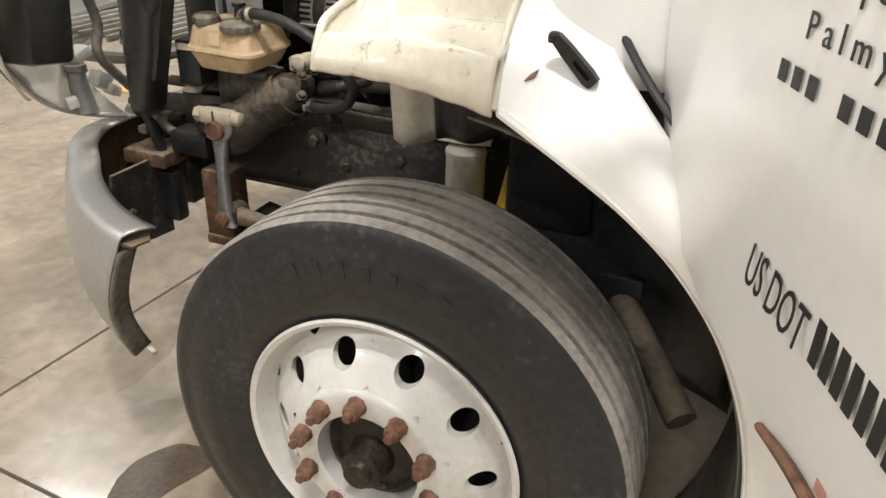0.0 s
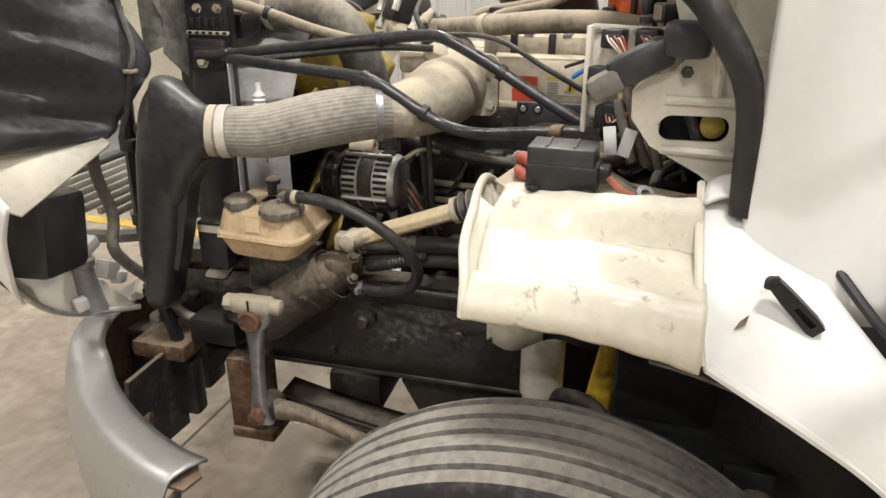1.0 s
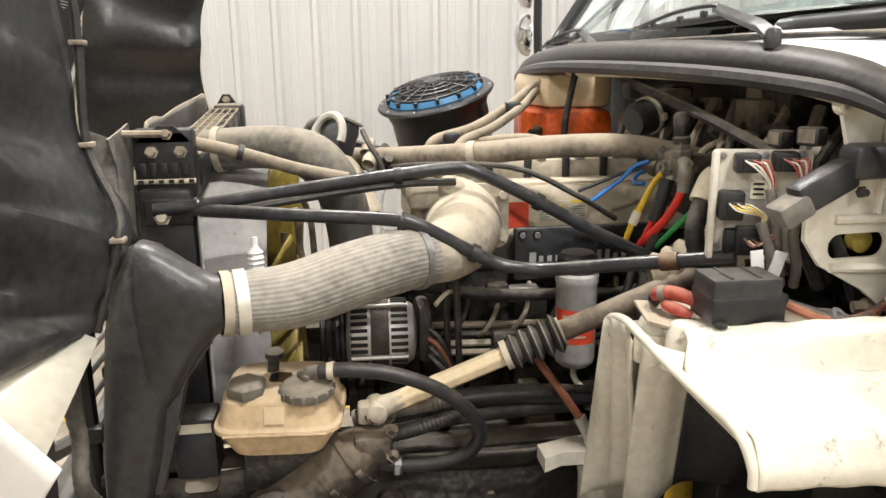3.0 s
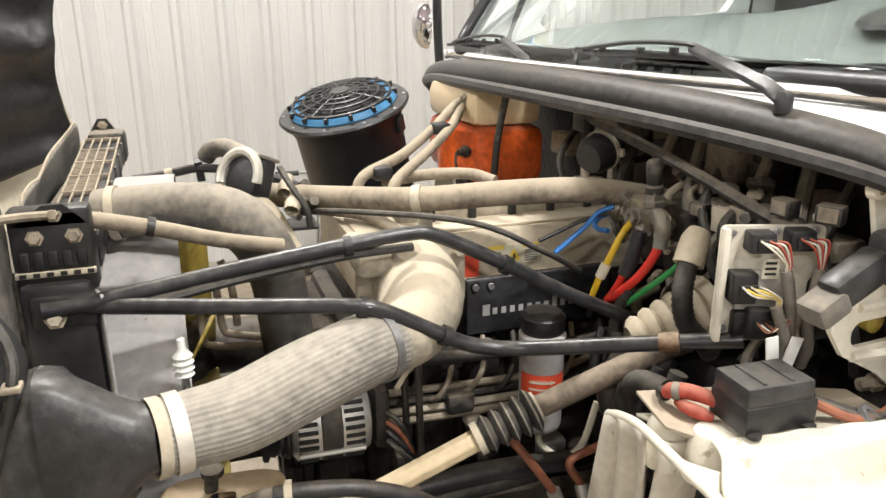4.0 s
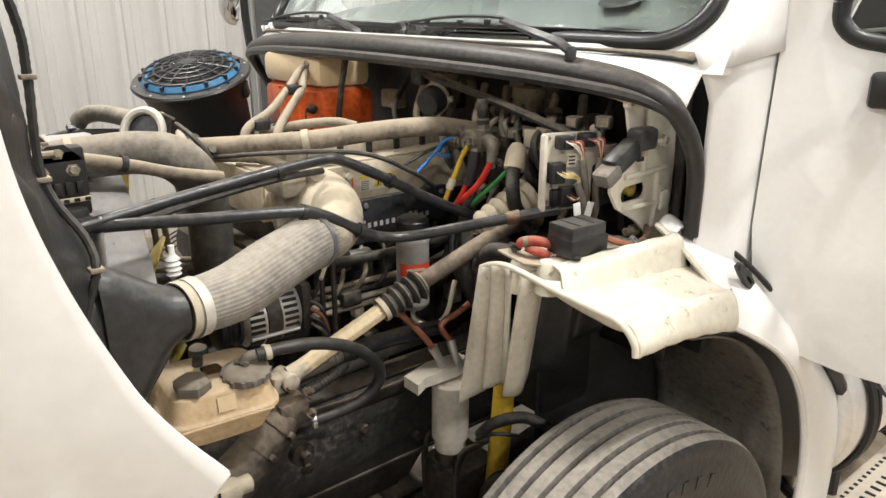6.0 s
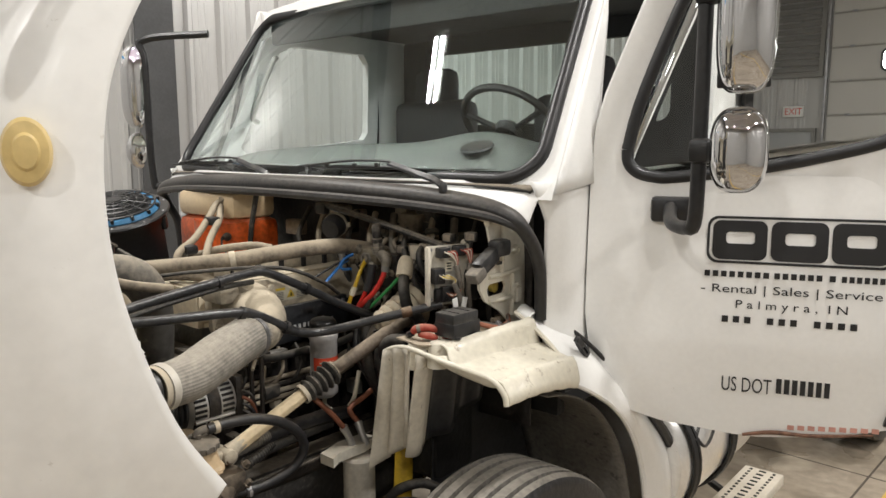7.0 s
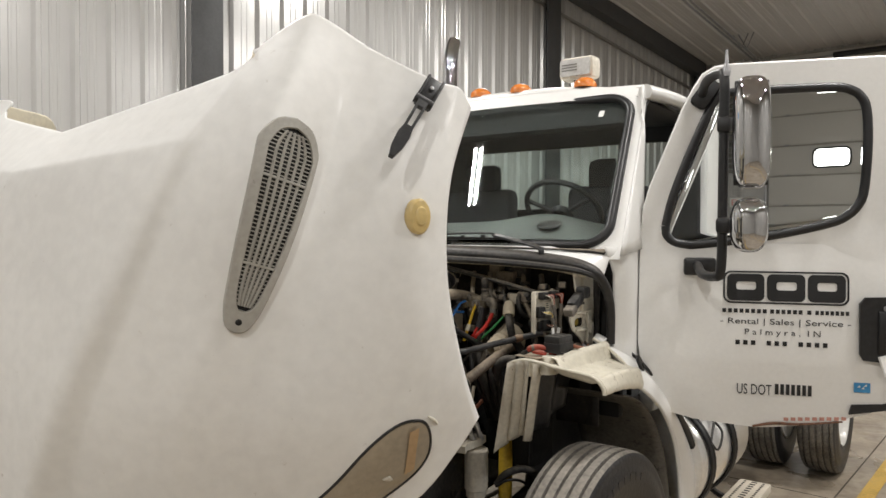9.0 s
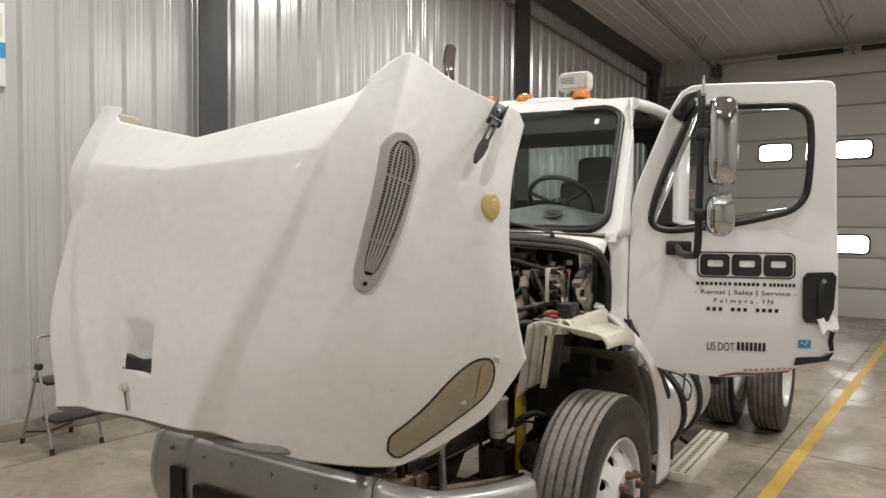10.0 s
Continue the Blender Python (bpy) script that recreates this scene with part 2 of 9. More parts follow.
DUSTBLACK = mat("dusty_black_metal", (0.022, 0.021, 0.020), 0.5, dust=0.40, var=0.3, scale=14, bump=0.2, spread=0.4, tint=(0.34, 0.285, 0.215))
ROD = mat("scuffed_black_tube", (0.022, 0.023, 0.026), 0.28, dust=0.13, var=0.3, scale=18, bump=0.08, spread=0.35, tint=(0.36, 0.31, 0.24))
DARKSTEEL = mat("oily_dark_casting", (0.024, 0.020, 0.017), 0.5, dust=0.27, var=0.4, scale=11, bump=0.35, tint=(0.25, 0.205, 0.15))
GEARCAST = mat("dusty_brown_casting", (0.045, 0.036, 0.028), 0.6, dust=0.5, var=0.3, scale=12, bump=0.3, tint=(0.27, 0.215, 0.155), spread=0.5)
SCUFFED = mat("scuffed_frame_steel", (0.030, 0.028, 0.026), 0.5, dust=0.48, var=0.4, scale=5, bump=0.25, tint=(0.28, 0.25, 0.21), spread=0.3)
COVER = mat("tan_cast_cover", (0.56, 0.49, 0.37), 0.5, 0.15, dust=0.45, var=0.12, scale=7, bump=0.12, tint=(0.60, 0.52, 0.39), spread=0.45)
PALEGREY = mat("pale_grey_plastic", (0.40, 0.39, 0.385), 0.55, dust=0.2, var=0.12, scale=4, bump=0.04)
# near-black: grime on some parts, painted shade in holes, slots and pockets
DEEP = mat("grime_and_shade_black", (0.006, 0.0055, 0.005), 0.7, var=0.5, scale=8, bump=0.3)
RUBBER = mat("dusty_rubber_hose", (0.025, 0.024, 0.023), 0.55, dust=0.27, var=0.25, scale=9, bump=0.08, tint=(0.30, 0.26, 0.20), spread=0.5)
HOSE = mat("clean_black_hose", (0.018, 0.018, 0.02), 0.42, dust=0.12, var=0.2, bump=0.04)
TANHOSE = mat("dust_caked_hose", (0.17, 0.14, 0.11), 0.75, dust=0.7, var=0.25, scale=13, bump=0.2, tint=(0.36, 0.305, 0.225), spread=0.5)
GREYPIPE = mat("dusty_grey_pipe", (0.09, 0.086, 0.08), 0.5, dust=0.45, var=0.2, scale=8, bump=0.1, tint=(0.44, 0.38, 0.29), spread=0.45)
SLEEVE = mat("grey_silicone_sleeve", (0.24, 0.225, 0.20), 0.7, dust=0.4, var=0.2, scale=10, bump=0.15, tint=(0.46, 0.41, 0.33), spread=0.45)
CAST = mat("dust_coated_aluminium", (0.42, 0.38, 0.31), 0.55, 0.35, dust=0.6, var=0.15, scale=9, bump=0.22, tint=(0.54, 0.465, 0.345), spread=0.45)
PALECLAMP = mat("pale_steel_band", (0.62, 0.59, 0.53), 0.4, 0.4, dust=0.25, var=0.1, scale=12, bump=0.06)
ALU = mat("bare_aluminium", (0.52, 0.51, 0.49), 0.42, 0.75, dust=0.28, var=0.12, scale=10, bump=0.12, tint=(0.42, 0.37, 0.30))
TANPLASTIC = mat("aged_tan_plastic", (0.52, 0.38, 0.225), 0.5, dust=0.35, var=0.16, scale=9, bump=0.08, tint=(0.52, 0.43, 0.31), spread=0.45)
CAPGREY = mat("grey_plastic_cap", (0.15, 0.135, 0.115), 0.6, dust=0.3, var=0.2, bump=0.1)
ORANGE = mat("orange_coolant_plastic", (0.60, 0.10, 0.018), 0.35, dust=0.15, var=0.25, scale=7, bump=0.05)
TANK = mat("clouded_tank_plastic", (0.64, 0.50, 0.32), 0.4, var=0.08, scale=7, bump=0.05)
STEEL = mat("scuffed_steel", (0.36, 0.36, 0.37), 0.4, 0.8, dust=0.15, var=0.2, scale=12, bump=0.15)
SILVER = mat("silver_bumper_paint", (0.36, 0.36, 0.355), 0.38, 0.55, dust=0.1, var=0.06, scale=4, bump=0.03, coat=0.2)
RUST = mat("rusted_steel", (0.16, 0.082, 0.052), 0.85, 0.1, var=0.5, scale=25, bump=0.5)
RUSTYGREY = mat("rust_flecked_grey_steel", (0.17, 0.16, 0.145), 0.5, 0.3, dust=0.35, var=0.3, scale=9, bump=0.25, tint=(0.20, 0.11, 0.055), spread=0.25)
WIDERUST = mat("rusty_bracket", (0.10, 0.055, 0.03), 0.8, 0.2, dust=0.3, var=0.5, scale=14, bump=0.4)
CHROME = mat("chrome", (0.60, 0.60, 0.61), 0.04, 1.0, var=0.03, bump=0.0)
POLISHED = mat("polished_tank_aluminium", (0.86, 0.85, 0.83), 0.30, 0.75, var=0.06, scale=4, bump=0.05)
TYRE = mat("tyre_rubber", (0.016, 0.016, 0.018), 0.42, dust=0.30, var=0.4, scale=4.5, bump=0.15, top=0.12, tint=(0.155, 0.147, 0.132), spread=0.16)
TREAD = mat("worn_tread_rubber", (0.13, 0.122, 0.11), 0.85, dust=0.45, var=0.25, scale=7, bump=0.25, top=0.35, tint=(0.36, 0.325, 0.275), spread=0.5)
RIM = mat("painted_white_wheel", (0.60, 0.59, 0.56), 0.38, 0.1, dust=0.12, var=0.06, scale=7, bump=0.05, coat=0.2)
SEAL = mat("black_rubber_seal", (0.018, 0.017, 0.017), 0.42, dust=0.20, var=0.25, scale=6, bump=0.12, tint=(0.26, 0.225, 0.18), spread=0.5)
GASKET = mat("clean_rubber_gasket", (0.012, 0.012, 0.013), 0.4, var=0.2, bump=0.03)
RED = mat("red_plastic", (0.36, 0.05, 0.03), 0.6, dust=0.45, var=0.2, bump=0.1, tint=(0.36, 0.17, 0.12))
REDLABEL = mat("red_label", (0.62, 0.07, 0.03), 0.5, var=0.15, scale=20, bump=0.0)
YELLOW = mat("yellow_paint", (0.55, 0.36, 0.03), 0.5, dust=0.2, var=0.2, bump=0.08)
FAN = mat("dirty_yellow_fan_shroud", (0.36, 0.27, 0.05), 0.55, dust=0.3, var=0.25, bump=0.1)
YLABEL = mat("yellow_label", (0.75, 0.55, 0.08), 0.5, var=0.08, bump=0.0)
PALELABEL = mat("pale_label", (0.62, 0.58, 0.46), 0.5, var=0.1, bump=0.0)
BLUE = mat("blue_plastic", (0.06, 0.22, 0.42), 0.45, var=0.15, bump=0.03)
WIREBLUE = mat("blue_line", (0.03, 0.17, 0.50), 0.4, var=0.1, bump=0)
WIREYELLOW = mat("yellow_line", (0.65, 0.42, 0.02), 0.4, var=0.1, bump=0)
WIRERED = mat("red_line", (0.62, 0.03, 0.02), 0.4, var=0.1, bump=0)
WIREGREEN = mat("green_line", (0.03, 0.26, 0.07), 0.4, var=0.1, bump=0)
COPPER = mat("rusty_red_line", (0.24, 0.085, 0.045), 0.6, var=0.3, scale=20, bump=0.1)
INK = mat("black_vinyl", (0.012, 0.012, 0.013), 0.45, var=0.1, bump=0)
PLATEBLACK = mat("dusty_black_cover", (0.02, 0.021, 0.024), 0.5, dust=0.14, var=0.3, bump=0.06, top=0.2)
PALEBAR = mat("pale_marking", (0.42, 0.42, 0.42), 0.5, var=0.1, bump=0)
SILVERGREY = mat("grey_painted_can", (0.25, 0.25, 0.245), 0.45, 0.3, dust=0.3, var=0.12, bump=0.06)
CANWHITE = mat("dusty_white_canister", (0.60, 0.565, 0.49), 0.5, dust=0.35, var=0.12, scale=9, bump=0.06)
AMBER = mat("amber_lens", (0.62, 0.18, 0.02), 0.25, var=0.08, bump=0.02, coat=0.4)
YELLOWED = mat("yellowed_lens", (0.60, 0.45, 0.19), 0.35, var=0.1, scale=20, bump=0.03, coat=0.3)
HEADLENS = mat("fogged_headlamp_lens", (0.30, 0.25, 0.18), 0.3, var=0.12, scale=9, bump=0.02, coat=0.5)
TURNLENS = mat("amber_behind_fogged_lens", (0.40, 0.26, 0.13), 0.3, var=0.12, scale=9, bump=0.02, coat=0.5)
OILYHUB = mat("oily_rusted_hub", (0.022, 0.016, 0.012), 0.4, 0.3, dust=0.12, var=0.6, scale=22, bump=0.4, tint=(0.16, 0.07, 0.03))
GREYVENT = mat("grey_vent_plastic", (0.36, 0.345, 0.31), 0.55, dust=0.2, var=0.08, bump=0.05, tint=(0.42, 0.38, 0.3))
GREYTRIM = mat("grey_cab_plastic", (0.20, 0.195, 0.18), 0.6, var=0.08, bump=0.05)
DASH = mat("grey_dashboard", (0.072, 0.077, 0.070), 0.6, var=0.25, scale=7, bump=0.12, speck=0.5, speckcol=(0.15, 0.15, 0.14))
SEATMAT = mat("dark_seat_cloth", (0.035, 0.035, 0.038), 0.9, var=0.2, bump=0.2)
DARKTRIM = mat("dark_cab_lining", (0.05, 0.05, 0.05), 0.8, var=0.15, bump=0.1)
STICKER = mat("blue_sticker", (0.05, 0.26, 0.52), 0.4, var=0.12, bump=0)
PAPER = mat("white_sticker", (0.75, 0.75, 0.73), 0.5, var=0.05, bump=0)
PALEGLASS = clear("door_glass", (0.94, 0.97, 0.965), 0.0, 1.0, 1.45)
GLASS = clear("window_glass", (0.80, 0.88, 0.865), 0.0, 1.0, 1.45)
WALLMETAL = mat("white_ribbed_steel", (0.55, 0.545, 0.53), 0.24, 0.25, var=0.02, scale=0.5, fine=2.0, bump=0)
CEILMETAL = mat("white_ceiling_steel", (0.62, 0.60, 0.575), 0.4, var=0.04, scale=1.0, bump=0.01)
COLUMN = mat("dark_grey_steel_column", (0.065, 0.066, 0.068), 0.55, var=0.15, scale=5, bump=0.06)
DOORPANEL = mat("white_door_section", (0.60, 0.585, 0.55), 0.5, var=0.04, scale=2, bump=0.03)
GREYDOOR = mat("grey_door_paint", (0.34, 0.35, 0.35), 0.5, var=0.05, bump=0.03)
LINEPAINT = mat("worn_yellow_floor_paint", (0.60, 0.38, 0.06), 0.45, dust=0.35, var=0.2, scale=5, bump=0.05, top=0.0, tint=(0.30, 0.25, 0.18), spread=0.15)
DAY = glow("daylight_pane", (1.0, 0.99, 0.96), 9.0)
TUBE = glow("lit_tube", (1.0, 0.98, 0.95), 30.0)
SIGNRED = mat("red_sign_letters", (0.6, 0.05, 0.03), 0.5, var=0.05, bump=0)


def concrete():
    m = mat("sealed_concrete", (0.30, 0.25, 0.19), 0.36, var=0.24, scale=0.9, fine=16, bump=0.05)
    t = m.node_tree
    N, L = t.nodes.new, t.links.new
    b = t.nodes["Principled BSDF"]
    old = b.inputs["Base Color"].links[0].from_socket
    co, n1, n2 = N("ShaderNodeTexCoord"), N("ShaderNodeTexNoise"), N("ShaderNodeTexNoise")
    for node, sc, dist in ((n1, 2.6, 1.2), (n2, 0.45, 2.0)):
        node.inputs["Scale"].default_value, node.inputs["Detail"].default_value, node.inputs["Distortion"].default_value = sc, 7, dist
        L(co.outputs["Object"], node.inputs["Vector"])
    for node, lo, hi, colour, amount in ((n1, 0.56, 0.72, (0.15, 0.115, 0.08), 0.6), (n2, 0.52, 0.66, (0.19, 0.15, 0.11), 0.6), (n1, 0.44, 0.30, (0.46, 0.40, 0.31), 0.55)):
        r, x = N("ShaderNodeMapRange"), N("ShaderNodeMix")
        r.inputs["From Min"].default_value, r.inputs["From Max"].default_value, r.inputs["To Max"].default_value = lo, hi, amount
        L(node.outputs["Fac"], r.inputs["Value"])
        x.data_type = "RGBA"
        x.inputs["B"].default_value = (*colour, 1)
        L(old, x.inputs["A"])
        L(r.outputs["Result"], x.inputs["Factor"])
        old = x.outputs["Result"]
    L(old, b.inputs["Base Color"])
    # damp, sealed patches shine, dusty ones stay dull
    gloss, n3 = N("ShaderNodeMapRange"), N("ShaderNodeTexNoise")
    n3.inputs["Scale"].default_value, n3.inputs["Detail"].default_value, n3.inputs["Distortion"].default_value = 1.1, 8, 0.8
    L(co.outputs["Object"], n3.inputs["Vector"])
    gloss.inputs["From Min"].default_value, gloss.inputs["From Max"].default_value = 0.40, 0.60
    gloss.inputs["To Min"].default_value, gloss.inputs["To Max"].default_value = 0.24, 0.55
    L(n3.outputs["Fac"], gloss.inputs["Value"])
    L(gloss.outputs["Result"], b.inputs["Roughness"])
    return m


FLOOR = concrete()

# ---- the hall ----
def structure(name, bm, material, label="", smooth=30, m=HALL, category=""):
    ob = part(name, bm, material, None, label, smooth, kind="structure", category=category)
    ob.matrix_world = m
    WM[ob] = m
    return ob


def hall_piece(name, bm, material, parent, label="", smooth=30):
    ob = new(name, mesh_of(bm, material, smooth))
    ob.parent = parent
    return tagged(ob, label)


floor = structure("floor", box(((EAST + WEST) / 2, (BACK + FRONT) / 2, -0.1), (EAST - WEST + 1, BACK - FRONT + 1, 0.2)), FLOOR, "worn tan sealed concrete workshop floor", category="floor")
joints = bmesh.new()
for jx in (-3.4, 1.1, 5.6):
    box((jx, (BACK + FRONT) / 2, 0.0004), (0.012, BACK - FRONT, 0.0012), bm=joints)
for jy in (-6.1, -1.5, 3.1, 7.7):
    box(((EAST + WEST) / 2, jy, 0.0004), (EAST - WEST, 0.012, 0.0012), bm=joints)
hall_piece("saw_joint", joints, mat("dark_floor_joint", (0.07, 0.055, 0.04), 0.8), floor)
for lx in (-1.93, 1.27, 4.6):
    line = structure("floor_line", box((lx, (BACK + FRONT) / 2, 0.003), (0.10, BACK - FRONT - 1.5, 0.002)), LINEPAINT, "worn yellow painted line on the floor", category="floor line")


STAIN = [(0.976, -0.881), (0.893, -0.885), (0.794, -0.833), (0.765, -0.757), (0.73, -0.705), (0.80, -0.675), (0.924, -0.71), (1.02, -0.74), (1.06, -0.83), (0.976, -0.881)]
hall_piece("wet_stain", plate([(p[0], p[1]) for p in spline(STAIN, 5)[:-1]], 0.0012), mat("damp_oil_stain", (0.085, 0.062, 0.042), 0.5, var=0.4, scale=12, bump=0.05), floor, "dark damp stain")
SCRAPS = [(0.62, -0.86, 0.4), (0.47, -1.25, 1.2), (1.35, -1.6, 2.0)]
for a, b, c in SCRAPS:
    hall_piece("debris", box((0, 0, 0.004), (0.045, 0.018, 0.008), 0.002, Matrix.Translation((a, b, 0)) @ Matrix.Rotation(c, 4, "Z")), PALELABEL, floor, "pale scrap on the floor")


def rib_sheet(width, height, pitch, depth):
    """One ribbed steel sheet, ribs upright, in the x-z plane, standing out towards -y."""
    prof, x = [], 0.0
    while x < width - 1e-6:
        for dx, d in ((0.0, 0), (0.035, 0), (0.06, depth), (0.095, depth), (0.12, 0), (0.17, 0), (0.177, 0.005), (0.192, 0.005), (0.199, 0), (0.232, 0), (0.239, 0.005), (0.254, 0.005), (0.261, 0)):
            prof.append((x + dx * pitch / 0.305, -d))
        x += pitch
    prof.append((width, 0))
    bm = bmesh.new()
    low = [bm.verts.new((px, py, 0)) for px, py in prof]
    top = [bm.verts.new((px, py, height)) for px, py in prof]
    for i in range(len(prof) - 1):
        bm.faces.new((low[i], low[i + 1], top[i + 1], top[i]))
    return bm


def ribbed_wall(name, at, turn, length, label, gap=None, gable=0):
    """A wall with a solid back and ribbed sheets as pieces; the sheets face the side that -y turns to."""
    m = HALL @ pose(*at, 0, 0, turn)
    n = int(length / 0.915)
    tall = [(ceiling_z(at[1] + gable * (i + 0.5) * 0.915) if gable else ceiling_z(at[1])) + 0.03 for i in range(n)]
    prof = [(0, 0), (length, 0)] + [(length * i / 20, (ceiling_z(at[1] + gable * length * i / 20) if gable else ceiling_z(at[1]))) for i in range(20, -1, -1)]
    back = plate(prof, 0.16, Matrix.Translation((0, 0.18, 0)) @ Matrix.Rotation(radians(90), 4, "X"))
    wall = structure(name, back, WALLMETAL, label, m=m, category="wall")
    meshes = {}
    for i in range(n):
        low = 5.0 if gap and any(p < (i + 0.5) * 0.915 < q for p, q in gap) else 0.0
        key = round(tall[i] - low, 2)
        if key not in meshes:
            meshes[key] = mesh_of(rib_sheet(0.915, key, 0.305, 0.042), WALLMETAL, 30)
        ob = new("panel", meshes[key])
        ob.parent = wall
        ob.location = (i * 0.915, -0.001 * (i % 2), low)
    return wall


ribbed_wall("wall_west", (WEST, FRONT, 0), 90 - LEAN_WEST, BACK - FRONT, "white ribbed steel wall of a workshop", gable=1)
wall_back = ribbed_wall("wall_back", (WEST, BACK, 0), 0, EAST - WEST, "white ribbed steel end wall with overhead doors", gap=[(2.1, 6.7), (8.3, 12.9)])
ribbed_wall("wall_east", (EAST, BACK, 0), -90, BACK - FRONT, "white ribbed steel wall", gable=-1)
ribbed_wall("wall_front", (EAST, FRONT, 0), 180, EAST - WEST, "white ribbed steel end wall")
RIDGE = -2.0
ceil = bmesh.new()
for y0, y1 in ((FRONT - 0.2, RIDGE), (RIDGE, BACK + 0.2)):
    half = rib_sheet(EAST - WEST + 0.4, math.hypot(y1 - y0, ceiling_z(y1) - ceiling_z(y0)), 0.305, 0.02)
    half.transform(Matrix.Translation((WEST - 0.2, y0, ceiling_z(y0))) @ Matrix.Rotation(math.atan2(ceiling_z(y1) - ceiling_z(y0), y1 - y0), 4, "X") @ Matrix(((1, 0, 0, 0), (0, 0, 1, 0), (0, 1, 0, 0), (0, 0, 0, 1))))
    join(ceil, half)
roofp = [(y, ceiling_z(y) + 0.05) for y in (FRONT - 0.3, RIDGE, BACK + 0.3)]
join(ceil, plate(roofp + [(y, z + 0.1) for y, z in roofp[::-1]], EAST - WEST + 0.6, Matrix(((0, 0, 1, WEST - 0.3), (1, 0, 0, 0), (0, 1, 0, 0), (0, 0, 0, 1)))))
structure("ceiling", ceil, CEILMETAL, "white ribbed steel ceiling sloping down to the back wall", category="ceiling")
WESTM = HALL @ pose(WEST, FRONT, 0, 0, 0, 90 - LEAN_WEST)     # x along the long wall, -y into the hall
structure("baseboard", box(((BACK - FRONT) / 2, -0.07, 0.075), (BACK - FRONT, 0.13, 0.15), 0.008), mat("stained_concrete_curb", (0.27, 0.23, 0.18), 0.7, var=0.25, scale=5), "stained concrete curb along the foot of the wall", m=WESTM, category="trim")

for cy in (-4.58, 1.375, 7.33, 13.0):
    at_x = cy - FRONT
    col = structure("column", box((at_x, -0.165, ceiling_z(cy) / 2 - 0.01), (0.33 if cy < 7 else 0.38, 0.02, ceiling_z(cy) - 0.06), 0.003), COLUMN, "dark grey steel wall column", m=WESTM, category="column")
    hall_piece("web", box((at_x, -0.09, ceiling_z(cy) / 2 - 0.01), (0.014, 0.13, ceiling_z(cy) - 0.06)), COLUMN, col)
beam = [(0.1, ceiling_z(FRONT + 0.1)), (RIDGE - FRONT, ceiling_z(RIDGE)), (BACK - FRONT - 0.1, ceiling_z(BACK - 0.1))]
structure("rafter", plate([(p, z - 0.30) for p, z in beam] + [(p, z - 0.02) for p, z in beam[::-1]], 0.20, Matrix.Translation((0, -0.05, 0)) @ Matrix.Rotation(radians(90), 4, "X"), None, 0.004), COLUMN, "dark steel rafter along the top of the wall", m=WESTM, category="beam")
structure("girt_trim", plate([(p, z - 0.62) for p, z in beam] + [(p, z - 0.58) for p, z in beam[::-1]], 0.04, Matrix.Translation((0, -0.045, 0)) @ Matrix.Rotation(radians(90), 4, "X")), GREYTRIM, "thin grey strip below the rafter", m=WESTM, category="trim")

# overhead doors in the end wall: sections with joints, rounded lights
def overhead_door(x0, x1, name):
    door = structure(name, box(((x0 + x1) / 2, BACK + 0.005, 2.5), (x1 - x0, 0.03, 5.0)), DOORPANEL, "closed white sectional overhead door with small lit windows", category="overhead door")
    z = 0.0
    while z < 4.9:
        hall_piece("section", box(((x0 + x1) / 2, BACK - 0.03, z + 0.30), (x1 - x0 - 0.02, 0.04, 0.588), 0.006), DOORPANEL, door)
        hall_piece("section_rib", box(((x0 + x1) / 2, BACK - 0.055, z + 0.585), (x1 - x0 - 0.04, 0.012, 0.03), 0.004), GREYVENT, door)
        z += 0.6
    for wx in (0.345, -1.09, -2.0 if x0 < -2 else 9, 5.2, 6.6):
        for wz in (3.32, 1.45):
            if x0 + 0.3 < wx < x1 - 0.3 and (wz > 2 or wx > 0):
                out = rounded(-0.31, -0.165, 0.31, 0.165, 0.09)
                m = Matrix.Translation((wx, BACK - 0.054, wz)) @ Matrix.Rotation(radians(90), 4, "X")
                hall_piece("window", plate(out, 0.01, m), DAY, door, "bright rounded window")
                hall_piece("window_frame", holed(rounded(-0.345, -0.2, 0.345, 0.2, 0.11), out, 0.03, lambda px, py, d, c=(wx, wz): Vector((c[0] + px, BACK - 0.051 - d, c[1] + py)), (0, 0), 24), BLACK, door)
    for hx in (x0 + 0.35, (x0 + x1) / 2, x1 - 0.35):
        for hz in (0.6, 1.2, 1.8, 2.4, 3.0, 3.6, 4.2):
            hall_piece("hinge", box((hx, BACK - 0.066, hz), (0.09, 0.02, 0.035), 0.004), STEEL, door)
    for side in (x0 - 0.04, x1 + 0.04):
        hall_piece("track", box((side, BACK - 0.10, 2.5), (0.05, 0.08, 5.0), 0.004), STEEL, door, "galvanised door track")
    return door


overhead_door(-2.25, 2.25, "door_1")
overhead_door(3.95, 8.45, "door_2")
shaft = thing("door_spring_shaft", (0, 0, 0), "black coil springs on the overhead door shaft", "door spring")
shaft.matrix_world = HALL
WM[shaft] = HALL
hall_piece("shaft", rod((-2.3, BACK - 0.25, 5.24), (2.3, BACK - 0.25, 5.24), 0.014), STEEL, shaft)
for s0 in (-1.05, 0.45):
    coil = tube([(s0 + 1.2 * i / 40, BACK - 0.25, 5.24) for i in range(41)], 0.052, 10, 1, ribs=0.12, smooth_path=False)
    hall_piece("spring", coil, BLACK, shaft, "black coil spring")
for s0 in (-2.3, 0.3, 2.3):
    hall_piece("bearing_plate", box((s0, BACK - 0.13, 5.24), (0.03, 0.26, 0.14), 0.004), STEEL, shaft)

